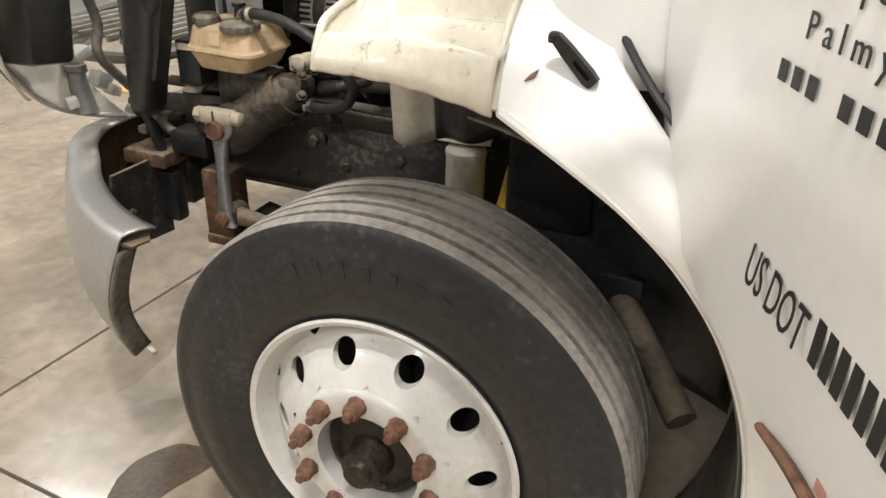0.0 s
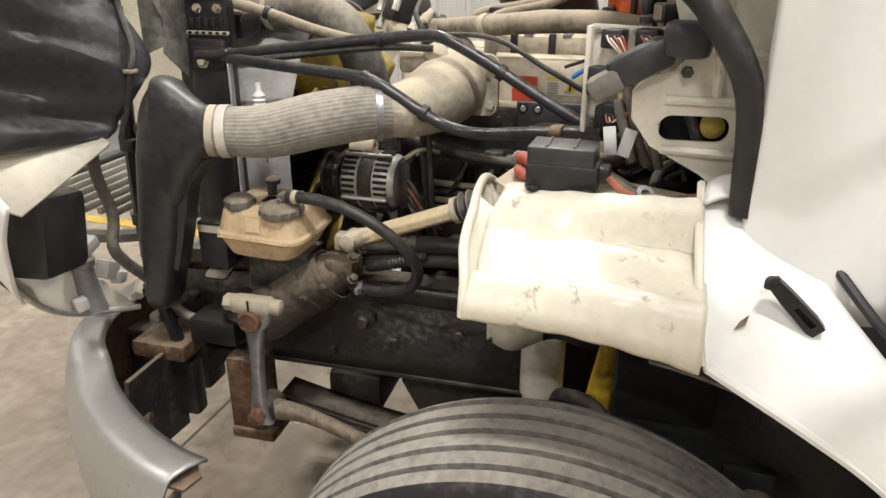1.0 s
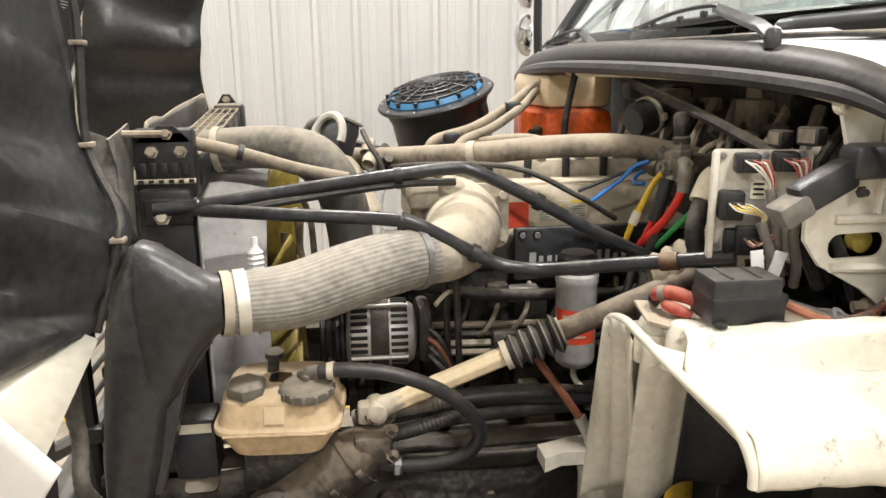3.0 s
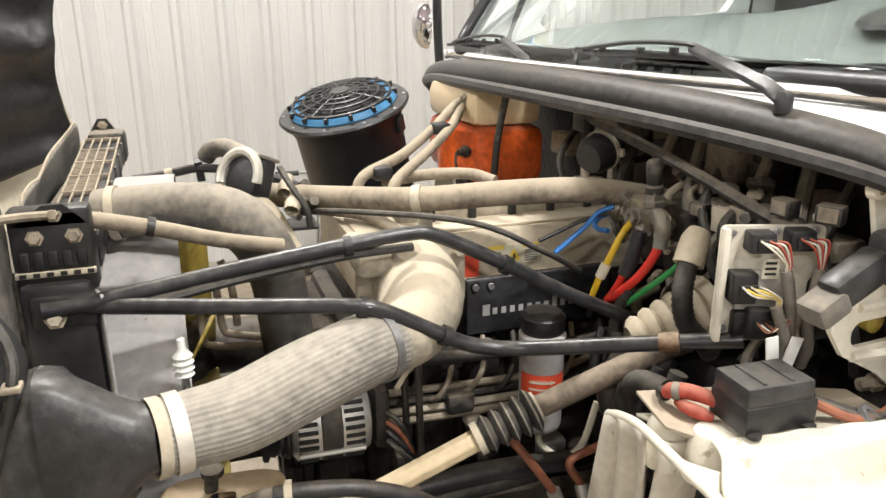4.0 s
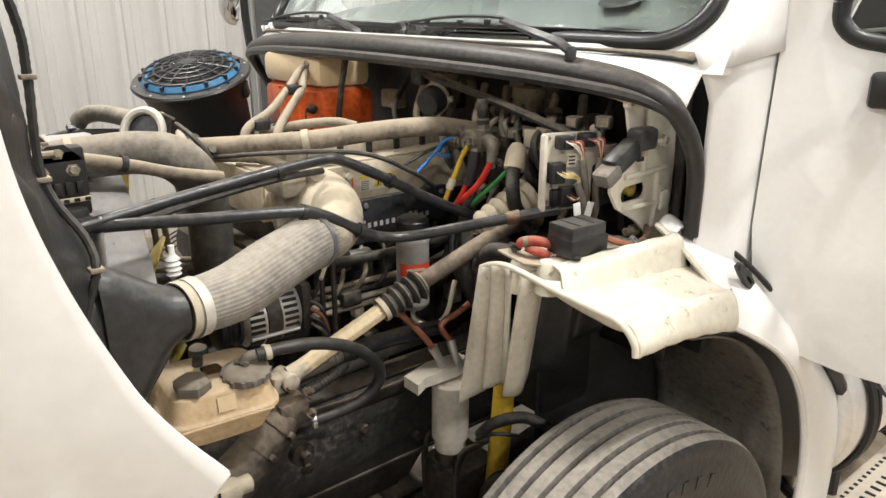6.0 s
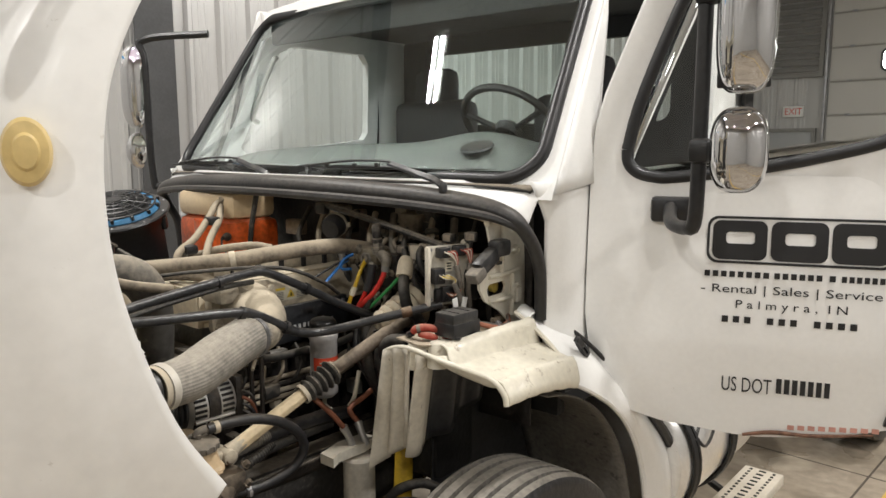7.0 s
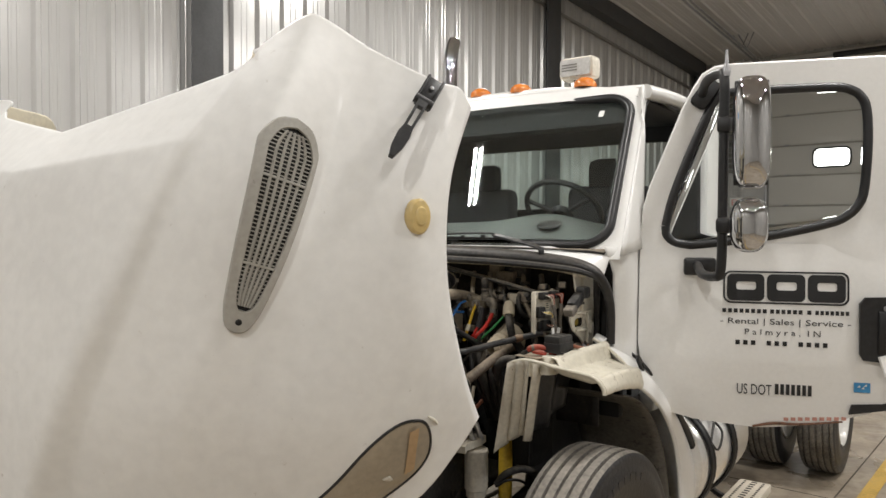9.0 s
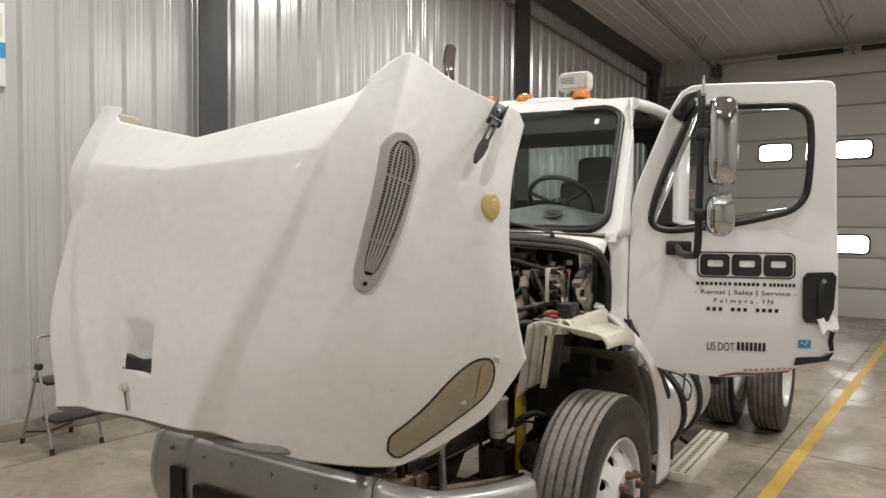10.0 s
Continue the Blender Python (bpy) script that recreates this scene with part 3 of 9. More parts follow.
# walk door, exit sign, louvre
walkdoor = structure("door_3", box((-2.97, BACK - 0.03, 1.05), (0.98, 0.05, 2.1), 0.006), GREYDOOR, "closed grey steel walk door", category="door")
hall_piece("door_frame", holed([(-3.53, -0.0), (-2.41, -0.0), (-2.41, 2.17), (-3.53, 2.17)], [(-3.46, 0.005), (-2.48, 0.005), (-2.48, 2.1), (-3.46, 2.1)], 0.07, lambda px, py, d: Vector((px, BACK - 0.02 - d, py)), (-2.97, 1.0), 8), GREYTRIM, walkdoor)
hall_piece("door_handle", rod((-2.58, BACK - 0.1, 1.0), (-2.68, BACK - 0.1, 1.0), 0.012), STEEL, walkdoor)
sign = structure("exit_sign", box((-2.83, BACK - 0.06, 2.48), (0.37, 0.05, 0.20), 0.01), PAPER, "small white exit sign with red letters", category="sign")
sign["kind"] = "thing"
letters = words("EXIT", 0.17, HALL @ Matrix.Translation((-2.98, BACK - 0.088, 2.425)) @ Matrix.Rotation(radians(90), 4, "X"), SIGNRED, None, width=0.3)
letters.parent = sign
letters.matrix_parent_inverse = HALL.inverted()
louvre = structure("wall_louvre", holed([(-3.6, 3.1), (-2.34, 3.1), (-2.34, 4.9), (-3.6, 4.9)], [(-3.52, 3.18), (-2.42, 3.18), (-2.42, 4.82), (-3.52, 4.82)], 0.08, lambda px, py, d: Vector((px, BACK - 0.03 - d, py)), (-2.97, 4.0), 8), GREYTRIM, "grey louvred vent in the end wall", category="vent")
for k in range(14):
    hall_piece("slat", box((-2.97, BACK - 0.07, 3.24 + k * 0.115), (1.09, 0.012, 0.11), 0.002, Matrix.Translation((0, BACK - 0.07, 3.24 + k * 0.115)) @ Matrix.Rotation(radians(-38), 4, "X") @ Matrix.Translation((0, -BACK + 0.07, -3.24 - k * 0.115))), GREYTRIM, louvre)

# overhead door tracks and an opener rail hung under the sloping ceiling
for xa, drop in ((-2.34, 0.28), (-2.24, 0.30), (0.16, 0.22), (0.30, 0.22), (2.3, 0.3)):
    pipe = thing("door_rail", (0, 0, 0), "thin grey steel rail hung under the ceiling", "door rail", "rails under the ceiling")
    pipe.matrix_world = HALL
    WM[pipe] = HALL
    hall_piece("rail", tube([(xa, 1.0, ceiling_z(1.0) - drop), (xa, BACK - 0.15, ceiling_z(BACK) - drop)], 0.018, 8, 1, smooth_path=False), STEEL, pipe)
    for hy in (3.0, 8.3, 11.6):
        zc = ceiling_z(hy)
        hall_piece("hanger", tube([(xa - 0.14, hy, zc - 0.02), (xa, hy + 0.05, zc - drop), (xa + 0.14, hy, zc - 0.02)], 0.014, 6, 1, smooth_path=False), STEEL, pipe)
hall_piece("rail_bracket", box((-2.29, BACK - 0.2, ceiling_z(BACK) - 0.33), (0.16, 0.25, 0.26), 0.01), COLUMN, pipe)

for lx, ly in STRIPS:
    light = thing("strip_light", (0, 0, 0), "hanging double-tube fluorescent strip light, switched on", "ceiling light", "strip lights under the ceiling")
    light.matrix_world = HALL @ pose(lx, ly, LAMPZ)
    WM[light] = light.matrix_world
    hall_piece("housing", box((0, 0, 0.03), (0.20, 0.74, 0.06), 0.01), PAPER, light)
    for sx in (-0.06, 0.06):
        hall_piece("tube", rod((sx, -0.32, -0.03), (sx, 0.32, -0.03), 0.014, 10), TUBE, light, "glowing tube")
    for sy in (-0.3, 0.3):
        hall_piece("chain", rod((0, sy, 0.05), (0, sy, ceiling_z(ly + sy) - LAMPZ), 0.004, 6), STEEL, light)

# poster on the wall
poster = structure("wall_poster", box((-0.883 - FRONT, -0.048, 3.266), (0.70, 0.012, 0.675), 0.002), PAPER, "white poster with a blue band on the wall", m=WESTM, category="poster")
poster["kind"] = "thing"
hall_piece("blue_band", box((-0.883 - FRONT, -0.057, 3.22), (0.70, 0.006, 0.127)), STICKER, poster)
hall_piece("map_print", box((-0.883 - FRONT, -0.057, 3.425), (0.655, 0.006, 0.19)), PALELABEL, poster)
for k in range(6):
    hall_piece("print", box((-1.12 + 0.09 * k - FRONT, -0.0565, 3.02 + 0.05 * (k % 3)), (0.07, 0.004, 0.012)), GREYTRIM, poster)

# screw heads dotted over the long wall
heads = bmesh.new()
random.seed(5)
for i in range(70):
    lathe([(0.012, 0), (0.010, 0.006), (0, 0.008)], Matrix.Translation((6.5 + 0.305 * (i % 35), -0.002, (3.55, 2.1)[i // 35])) @ Matrix.Rotation(radians(90), 4, "X"), 6, heads)
sc = structure("wall_screws", heads, GREYTRIM, "grey screw heads in the wall sheets", m=WESTM, category="screws")
sc["kind"] = "stuff"

# folding step ladder by the wall
ladder = thing("step_ladder", (0, 0, 0), "small folding step ladder with grey tube legs and black treads", "step ladder")
ladder.matrix_world = HALL
WM[ladder] = HALL
GREYTUBE = mat("grey_tube_steel", (0.38, 0.37, 0.35), 0.35, 0.6, var=0.1, bump=0.03)
for yy in (-0.54, -0.14):
    hall_piece("front_leg", tube([(-3.41, yy, 0.02), (-3.62, yy, 0.66), (-3.66, yy, 0.80)], 0.013, 8, 1, smooth_path=False), GREYTUBE, ladder)
    hall_piece("rear_leg", tube([(-3.92, yy, 0.02), (-3.62, yy, 0.68)], 0.012, 8, 1, smooth_path=False), GREYTUBE, ladder)
    for fx in (-3.41, -3.92):
        hall_piece("rubber_foot", rod((fx, yy, 0.0), (fx + (-0.012 if fx > -3.6 else 0.012), yy, 0.045), 0.019, 8), BLACK, ladder)
    hall_piece("hinge_knob", box((-3.62, yy, 0.67), (0.06, 0.05, 0.05), 0.01), BLACK, ladder)
hall_piece("grab_rail", tube([(-3.66, -0.54, 0.78), (-3.68, -0.52, 0.87), (-3.69, -0.47, 0.90), (-3.69, -0.21, 0.90), (-3.68, -0.16, 0.87), (-3.66, -0.14, 0.78)], 0.013, 8, 5), GREYTUBE, ladder)
hall_piece("grip", rod((-3.69, -0.42, 0.90), (-3.69, -0.26, 0.90), 0.018, 8), BLACK, ladder)
hall_piece("lower_tread", box((-3.47, -0.34, 0.265), (0.24, 0.40, 0.03), 0.01), BLACK, ladder)
hall_piece("upper_tread", box((-3.65, -0.34, 0.54), (0.26, 0.36, 0.03), 0.01), BLACK, ladder)
hall_piece("stretcher", tube([(-3.88, -0.54, 0.1), (-3.86, -0.34, 0.07), (-3.88, -0.14, 0.1)], 0.008, 6, 4), BLACK, ladder)

# ---- the truck: body ----
truck = thing("truck", (XC, 1.5, 0), "white medium-duty conventional cab truck with its hood tilted open", "truck")


def along(line, u):
    """A place between the points of a line, u from 0 to 1."""
    k = min(u, 0.99999) * (len(line) - 1)
    return line[int(k)] + (line[int(k) + 1] - line[int(k)]) * (k - int(k))


def at_u(table, u):
    """A value between the columns of a table keyed by u."""
    keys = [k for k, _ in table]
    i = max(j for j in range(len(keys)) if keys[j] <= u + 1e-9)
    i = min(i, len(keys) - 2)
    t = (u - keys[i]) / (keys[i + 1] - keys[i])
    p = [np.array(table[max(0, min(len(keys) - 1, i + k))][1], float) for k in (-1, 0, 1, 2)]
    a, b, c, d = p
    return 0.5 * (2 * b + (c - a) * t + (2 * a - 5 * b + 4 * c - d) * t * t + (3 * b - a - 3 * c + d) * t ** 3)


# feature lines of the hood from its nose edge to its rear edge: middle, crease, below the crease, vent, shoulder, flank, side edge
HOOD_LINES = [
    (0.00, [(0, -1.755, 1.13), (0, -1.765, 1.40), (0, -1.74, 1.70), (0, -1.675, 2.04), (0, -1.53, 2.17)]),
    (0.30, [(0.20, -1.745, 1.125), (0.35, -1.74, 1.42), (0.51, -1.685, 1.75), (0.62, -1.575, 2.09), (0.66, -1.41, 2.29)]),
    (0.37, [(0.27, -1.68, 1.11), (0.43, -1.68, 1.42), (0.59, -1.625, 1.75), (0.70, -1.53, 2.10), (0.715, -1.35, 2.37)]),
    (0.60, [(0.52, -1.50, 1.01), (0.64, -1.57, 1.38), (0.775, -1.53, 1.69), (0.872, -1.475, 2.07), (0.80, -1.255, 2.455)]),
    (0.78, [(0.76, -1.25, 0.965), (0.88, -1.355, 1.35), (0.905, -1.365, 1.67), (0.895, -1.305, 2.03), (0.895, -1.12, 2.37)]),
    (0.90, [(0.98, -1.03, 1.12), (1.05, -1.13, 1.42), (1.075, -1.17, 1.70), (1.062, -1.15, 1.98), (1.045, -1.04, 2.283)]),
    (0.96, [(1.062, -0.94, 1.26), (1.092, -1.035, 1.475), (1.100, -1.10, 1.73), (1.095, -1.085, 1.99), (1.084, -0.975, 2.268)]),
    (1.00, [(1.09, -0.885, 1.34), (1.105, -0.985, 1.50), (1.105, -1.06, 1.75), (1.105, -1.05, 2.00), (1.097, -0.942, 2.216)]),
]


def hood_at(u, v, inward=0.0):
    """A place on the hood: u from -1 to 1 across, v from 0 at the nose to 1 at the rear edge."""
    cols = []
    for k, pts in HOOD_LINES:
        c = at_u(list(zip((0, 0.25, 0.5, 0.75, 1), pts)), v)
        if v > 0.75 and k < 0.35:
            c = np.array(pts[3], float) + (np.array(pts[4], float) - np.array(pts[3], float)) * (v - 0.75) / 0.25
        cols.append((k, c))
    q = 0.55 * at_u(cols, abs(u)) + 0.45 * np.array([np.interp(abs(u), [k for k, _ in cols], [c[i] for _, c in cols]) for i in range(3)])
    if -0.42 < u < 0.42 and 0.1 < v < 0.4:
        # finger recess under the emblem
        x, z = math.copysign(q[0], u) + 0.045, q[2]
        side = max(0.0, min(1.0, (0.098 - 0.12 * max(0, 1.47 - z) - abs(x)) / 0.018))
        q[1] += 0.055 * side * max(0.0, min(1.0, (1.50 - z) / 0.13)) * max(0.0, min(1.0, (z - 1.300) / 0.02))
    if u < 0:
        # the passenger side of the nose is fuller low down
        full = max(0.0, 1 - v / 0.62) ** 0.8 * max(0.0, min(1.0, (abs(u) - 0.20) / 0.26)) ** 1.3
        q[0] += 0.31 * full
        q[1] -= 0.10 * full
        # the far crest leans further out
        q = q + math.exp(-((abs(u) - 0.6) / 0.16) ** 2) * v ** 4 * np.array((0.07, -0.12, -0.08))
    if inward:
        c = Vector((0, -0.75, 1.7))
        d = (c - Vector((q[0] * 0.25, q[1], q[2]))).normalized()
        q = q + inward * np.array((-0.75 * min(1, abs(u) * 1.4), 0.7 * (1 - 0.35 * abs(u)), 0.25 * d.z))
    return Vector((XC + math.copysign(q[0], u), q[1], q[2]))


def hood_frame(u, v):
    """A frame on the hood with z outwards, y up the hood."""
    p, a, b = hood_at(u, v), hood_at(u + 0.01, v), hood_at(u, v + 0.01)
    y = (b - p).normalized()
    z = (a - p).cross(b - p).normalized()
    if z.y > 0 and abs(z.y) > 0.2:
        z = -z
    x = y.cross(z)
    return Matrix.Translation(p) @ Matrix((x, y, z)).transposed().to_4x4()


hood = part("hood", sheet(lambda u, v: hood_at(2 * u - 1, v), 168, 110), [HOODPAINT, CREAM], truck, "white fibreglass truck hood tilted forward, scuffed along its rear edge", thick=0.008, offset=-1, smooth=60)


VENTOUT = [(0, 0.273), (0.05, 0.258), (0.080, 0.215), (0.086, 0.17), (0.074, 0), (0.055, -0.15), (0.043, -0.22), (0.026, -0.262), (0, -0.273), (-0.026, -0.262), (-0.043, -0.22), (-0.055, -0.15), (-0.074, 0), (-0.086, 0.17), (-0.080, 0.215), (-0.05, 0.258), (0, 0.273)]
VENTIN = [(0.006, 0.247), (0.045, 0.23), (0.068, 0.19), (0.07, 0.155), (0.056, 0), (0.036, -0.15), (0.022, -0.205), (0, -0.217), (-0.016, -0.205), (-0.030, -0.15), (-0.046, 0), (-0.06, 0.165), (-0.056, 0.2), (-0.035, 0.233), (0.006, 0.247)]
VENTOUT, VENTIN = [[(p[0] * 0.96, p[1]) for p in spline(q, 3)[:-1]] for q in (VENTOUT, VENTIN)]
FLIP = Matrix.Translation((2 * XC, 0, 0)) @ Matrix.Diagonal((-1, 1, 1, 1))


HOODTREE = BVHTree.FromBMesh(sheet(lambda u, v: hood_at(2 * u - 1, v), 168, 110))


def ventgrille(side):
    z = Vector((0.905, -0.42, -0.07)).normalized()
    y = Vector((0.098, 0.121, 0.532)).normalized()
    z = (z - y * z.dot(y)).normalized()
    x = y.cross(z)
    m0 = Matrix.Translation((0.714, -1.455, 1.888)) @ Matrix((x, y, z)).transposed().to_4x4()
    axis = m0.to_3x3() @ Vector((0, 0, -1))

    def m(p):
        """A place over the hood's own surface: p.x across, p.y along, p.z above it."""
        at = m0 @ Vector((p.x, p.y, 0.25))
        got = HOODTREE.ray_cast(at, axis, 0.6)[0] or m0 @ Vector((p.x, p.y, 0))
        q = got - axis * p.z
        return FLIP @ q if side < 0 else q

    def lift(bm):
        for v in bm.verts:
            v.co = m(v.co)
        return bm
    frame_lip = part("vent_frame", holed(VENTOUT, VENTIN, 0.022, lambda px, py, d: m(Vector((px, py, 0.013 - d))), (0, 0), 60), GREYVENT, hood, "grey plastic air vent frame", bevel=0.003)
    def span(py):
        r, l = star(VENTIN, (0.004, py), 0), star(VENTIN, (0.004, py), math.pi)
        c = 0.004
        return c - l, c + r
    low, high = min(q[1] for q in VENTIN) + 0.002, max(q[1] for q in VENTIN) - 0.002
    part("vent_back", sheet(lambda a, b: m(Vector((span(low + (high - low) * b)[0] * (1 - a) + span(low + (high - low) * b)[1] * a, low + (high - low) * b, 0.0035))), 14, 48), DEEP, frame_lip)
    for k in range(1, 6):
        bar = sheet(lambda a, b: m(Vector((span(-0.205 + 0.44 * b)[0] + (span(-0.205 + 0.44 * b)[1] - span(-0.205 + 0.44 * b)[0]) * k / 6 + 0.0088 * (a - 0.5), -0.205 + 0.44 * b, 0.012 - 0.006 * (2 * a - 1) ** 2))), 2, 16)
        part("vent_bar", bar, GREYVENT, frame_lip)
    slats = bmesh.new()
    for k in range(45):
        py = -0.20 + k * 0.0098
        l, r = span(py)
        box(((l + r) / 2, py, 0.0085), (r - l, 0.0028, 0.003), 0.0, None, slats)
    part("vent_slats", lift(slats), GREYVENT, frame_lip, kind="stuff")
    for py in (-0.10, 0.115):
        l, r = span(py)
        part("cross_bar", lift(box(((l + r) / 2, py, 0.0085), (r - l, 0.0065, 0.008), 0.001)), GREYVENT, frame_lip)
    part("screw", lift(lathe([(0, 0.004), (0.006, 0.003), (0.008, 0.0)], Matrix.Translation((0.0, -0.245, 0.013)), 10)), DEEP, frame_lip)


LAMPEDGE = [(0.755, 0.062), (0.757, 0.10), (0.785, 0.128), (0.812, 0.155), (0.845, 0.195), (0.878, 0.216), (0.905, 0.205), (0.917, 0.163), (0.913, 0.113), (0.888, 0.088), (0.855, 0.075), (0.812, 0.055), (0.775, 0.040), (0.755, 0.062)]
LAMPEDGE = [tuple(p) for p in spline(LAMPEDGE, 4)]


def lamp_at(a, r, side, lift=0.0):
    k = min(a * (len(LAMPEDGE) - 1), len(LAMPEDGE) - 1.0001)
    i = int(k)
    e = Vector(LAMPEDGE[i]).lerp(Vector(LAMPEDGE[i + 1]), k - i)
    c = Vector((0.84, 0.125))
    q = c + (e - c) * r
    return hood_at(side * q.x, q.y) + Vector((side * 0.7, -0.7, -0.1)) * lift


for side in (1, -1):
    ventgrille(side)
    S = Matrix() if side > 0 else FLIP
    # oval marker lamp on the flank
    m = S @ Matrix.Translation((0.944, -1.158, 1.912)) @ Matrix.Rotation(radians(66), 4, "Z") @ Matrix.Rotation(radians(90), 4, "X") @ Matrix.Diagonal((0.92, 1.36, 1, 1))
    part("marker_lamp", lathe([(0.034, -0.02), (0.034, 0.006), (0.030, 0.012), (0.019, 0.014), (0.016, 0.019), (0, 0.021)], m, 28), YELLOWED, hood, "yellowed oval marker lamp")
    # rubber hold-down latch: bracket, hinge, looped strap with a tapered tongue
    T, B = Vector((0.915, -1.055, 2.268)), Vector((0.905, -1.236, 2.042))
    y = (T - B).normalized()
    z = Vector((0.75, -0.62, 0.30))
    z = (z - y * z.dot(y)).normalized()
    fm = S @ Matrix.Translation(B) @ Matrix((y.cross(z), y, z)).transposed().to_4x4()
    strap = holed([(-0.006, 0.0), (0.006, 0.0), (0.015, 0.035), (0.0175, 0.075), (0.013, 0.10), (0.0145, 0.20), (-0.0145, 0.20), (-0.013, 0.10), (-0.0175, 0.075), (-0.015, 0.035)], [(-0.006, 0.105), (0.006, 0.105), (0.0065, 0.172), (-0.0065, 0.172)], 0.016, lambda px, py, d: fm @ Vector((px, py, 0.030 - 0.10 * max(0, py - 0.13) ** 1.2 + d)), (0, 0.13), 24)
    latch = part("hold_down_latch", strap, BLACK, hood, "black rubber hood latch", bevel=0.003)
    part("hinge_pin", rod(fm @ Vector((-0.026, 0.20, 0.030)), fm @ Vector((0.026, 0.20, 0.030)), 0.014, 12), BLACK, latch)
    for sx in (-0.021, 0.021):
        part("bracket_cheek", box((sx, 0.245, 0.018), (0.008, 0.085, 0.034), 0.003, fm), BLACK, latch)
    part("bracket_base", box((0, 0.25, 0.004), (0.046, 0.10, 0.012), 0.003, fm), BLACK, latch)
    part("rivet", lathe([(0.007, 0), (0.006, 0.004), (0, 0.005)], fm @ Matrix.Translation((0, 0.265, 0.010)), 10), STEEL, latch)
    # headlamp flush in the corner of the nose
    lens = part("headlamp", sheet(lambda a, r: lamp_at(a, r, side, 0.002 + 0.012 * (1 - r ** 3)), 56, 8, wrap=True), HEADLENS, hood, "fogged swept-back headlamp")
    part("headlamp_gasket", tube([lamp_at(a / 56, 1.0, side, 0.001) for a in range(57)], 0.0045, 6, 1, caps=False, smooth_path=False), BLACK, lens)
    ts = sheet(lambda a, b: hood_at(side * (0.884 + 0.012 * a + 0.008 * b), 0.11 + 0.085 * b) + Vector((side * 0.7, -0.7, -0.1)) * 0.0155, 3, 8)
    part("turn_signal", ts, TURNLENS, lens, "faint amber turn signal in the lens")
    # black moulded liner inside
    if side < 0:
        lin = sheet(lambda u, v: hood_at(side * (0.70 + 0.27 * u), 0.28 + 0.58 * v, 0.085 + 0.018 * math.sin(v * 21 + 2 * u) * min(1, 6 * u * (1 - u))), 40, 40)
        part("inner_liner", lin, LINER, hood, "black moulded liner inside the hood", thick=0.006)
        continue
    EDGE = [(0.51, -1.02, 2.08), (0.505, -0.985, 1.90), (0.503, -0.972, 1.75), (0.503, -0.968, 1.645), (0.484, -0.914, 1.524), (0.525, -0.925, 1.46), (0.56, -0.952, 1.41), (0.575, -0.955, 1.385), (0.60, -0.958, 1.372)]
    edge = spline(EDGE, 6)
    def shell(u, v):
        e = Vector(edge[int(v * (len(edge) - 1) + 0.5)])
        o = Vector((0.895, -1.055 - 0.04 * math.sin(v * 3) + 0.05 * v, 2.12 - 0.72 * v))
        p = e.lerp(o, u) + Vector((0.03, -0.030, 0)) * math.sin(u * math.pi) * (1 + 0.7 * math.sin(v * 17 + 3 * u) + 0.4 * math.sin(v * 41 - 5 * u)) * (0.4 + 0.6 * math.sin(v * 3.1))
        return S @ p
    part("inner_liner", sheet(shell, 30, 54), LINER, hood, "black moulded liner inside the hood", thick=0.006)
    # headlamp back shell, the grey tray under it, its post and pale plastic brackets
    hs = box((0.715, -1.055, 1.205), (0.15, 0.12, 0.17), 0.02, Matrix.Translation((0.748, -1.06, 1.205)) @ Matrix.Rotation(radians(-9), 4, "Y") @ Matrix.Rotation(radians(8), 4, "Z") @ Matrix.Translation((-0.748, 1.06, -1.205)))
    part("lamp_shell", hs, LINER, hood, "black back shell of the headlamp")
    RIMLINE = spline([(0.822, -1.10, 1.185), (0.775, -1.10, 1.099), (0.717, -1.10, 1.024), (0.644, -1.10, 0.971), (0.560, -1.08, 0.938), (0.490, -1.04, 0.922)], 6)
    part("tray", sheet(lambda u, v: Vector(along(RIMLINE, u)).lerp(Vector((0.84 - 0.26 * u, -1.15 - 0.03 * math.sin(u * 3.1), 1.22 - 0.13 * u)), v), 30, 6), CANWHITE, hood, "dirty grey tray below the headlamp", thick=0.004)
    part("tray_rim", tube(RIMLINE, 0.0075, 8, 1, smooth_path=False), ALU, hood)
    part("lamp_post", lathe([(0.042, -0.02), (0.036, 0.0), (0.026, 0.05), (0.022, 0.085), (0.028, 0.09), (0.028, 0.105), (0, 0.108)], aim((0.572, -1.11, 0.968), (-0.02, 0, 1)), 14), SILVERGREY, hood)
    for k, (bx, by, bz, w, d, h, a) in enumerate(((0.545, -1.12, 1.095, 0.055, 0.05, 0.03, 20), (0.495, -1.11, 1.015, 0.07, 0.035, 0.045, -30), (0.45, -1.12, 0.975, 0.09, 0.03, 0.03, -25), (0.40, -1.10, 0.925, 0.06, 0.03, 0.05, -50), (0.62, -1.09, 0.985, 0.03, 0.03, 0.03, 10), (0.525, -1.16, 1.055, 0.05, 0.03, 0.05, 35))):
        part("lamp_bracket", box((0, 0, 0), (w, d, h), 0.006, Matrix.Translation((bx, by, bz)) @ Matrix.Rotation(radians(a), 4, "Y") @ Matrix.Rotation(radians(15 * k), 4, "Z")), (PAPER, PAPER, PAPER, DIRTYWHITE, PAPER, STEEL)[k], hood, "white plastic lamp bracket" if k == 0 else "")
    CP = Vector((0.609, -0.94, 1.369))
    CA, CB = Vector((0.32, -0.82, 0.47)), Vector((0.96, 0.0, -0.26))
    cp = bmesh.new()
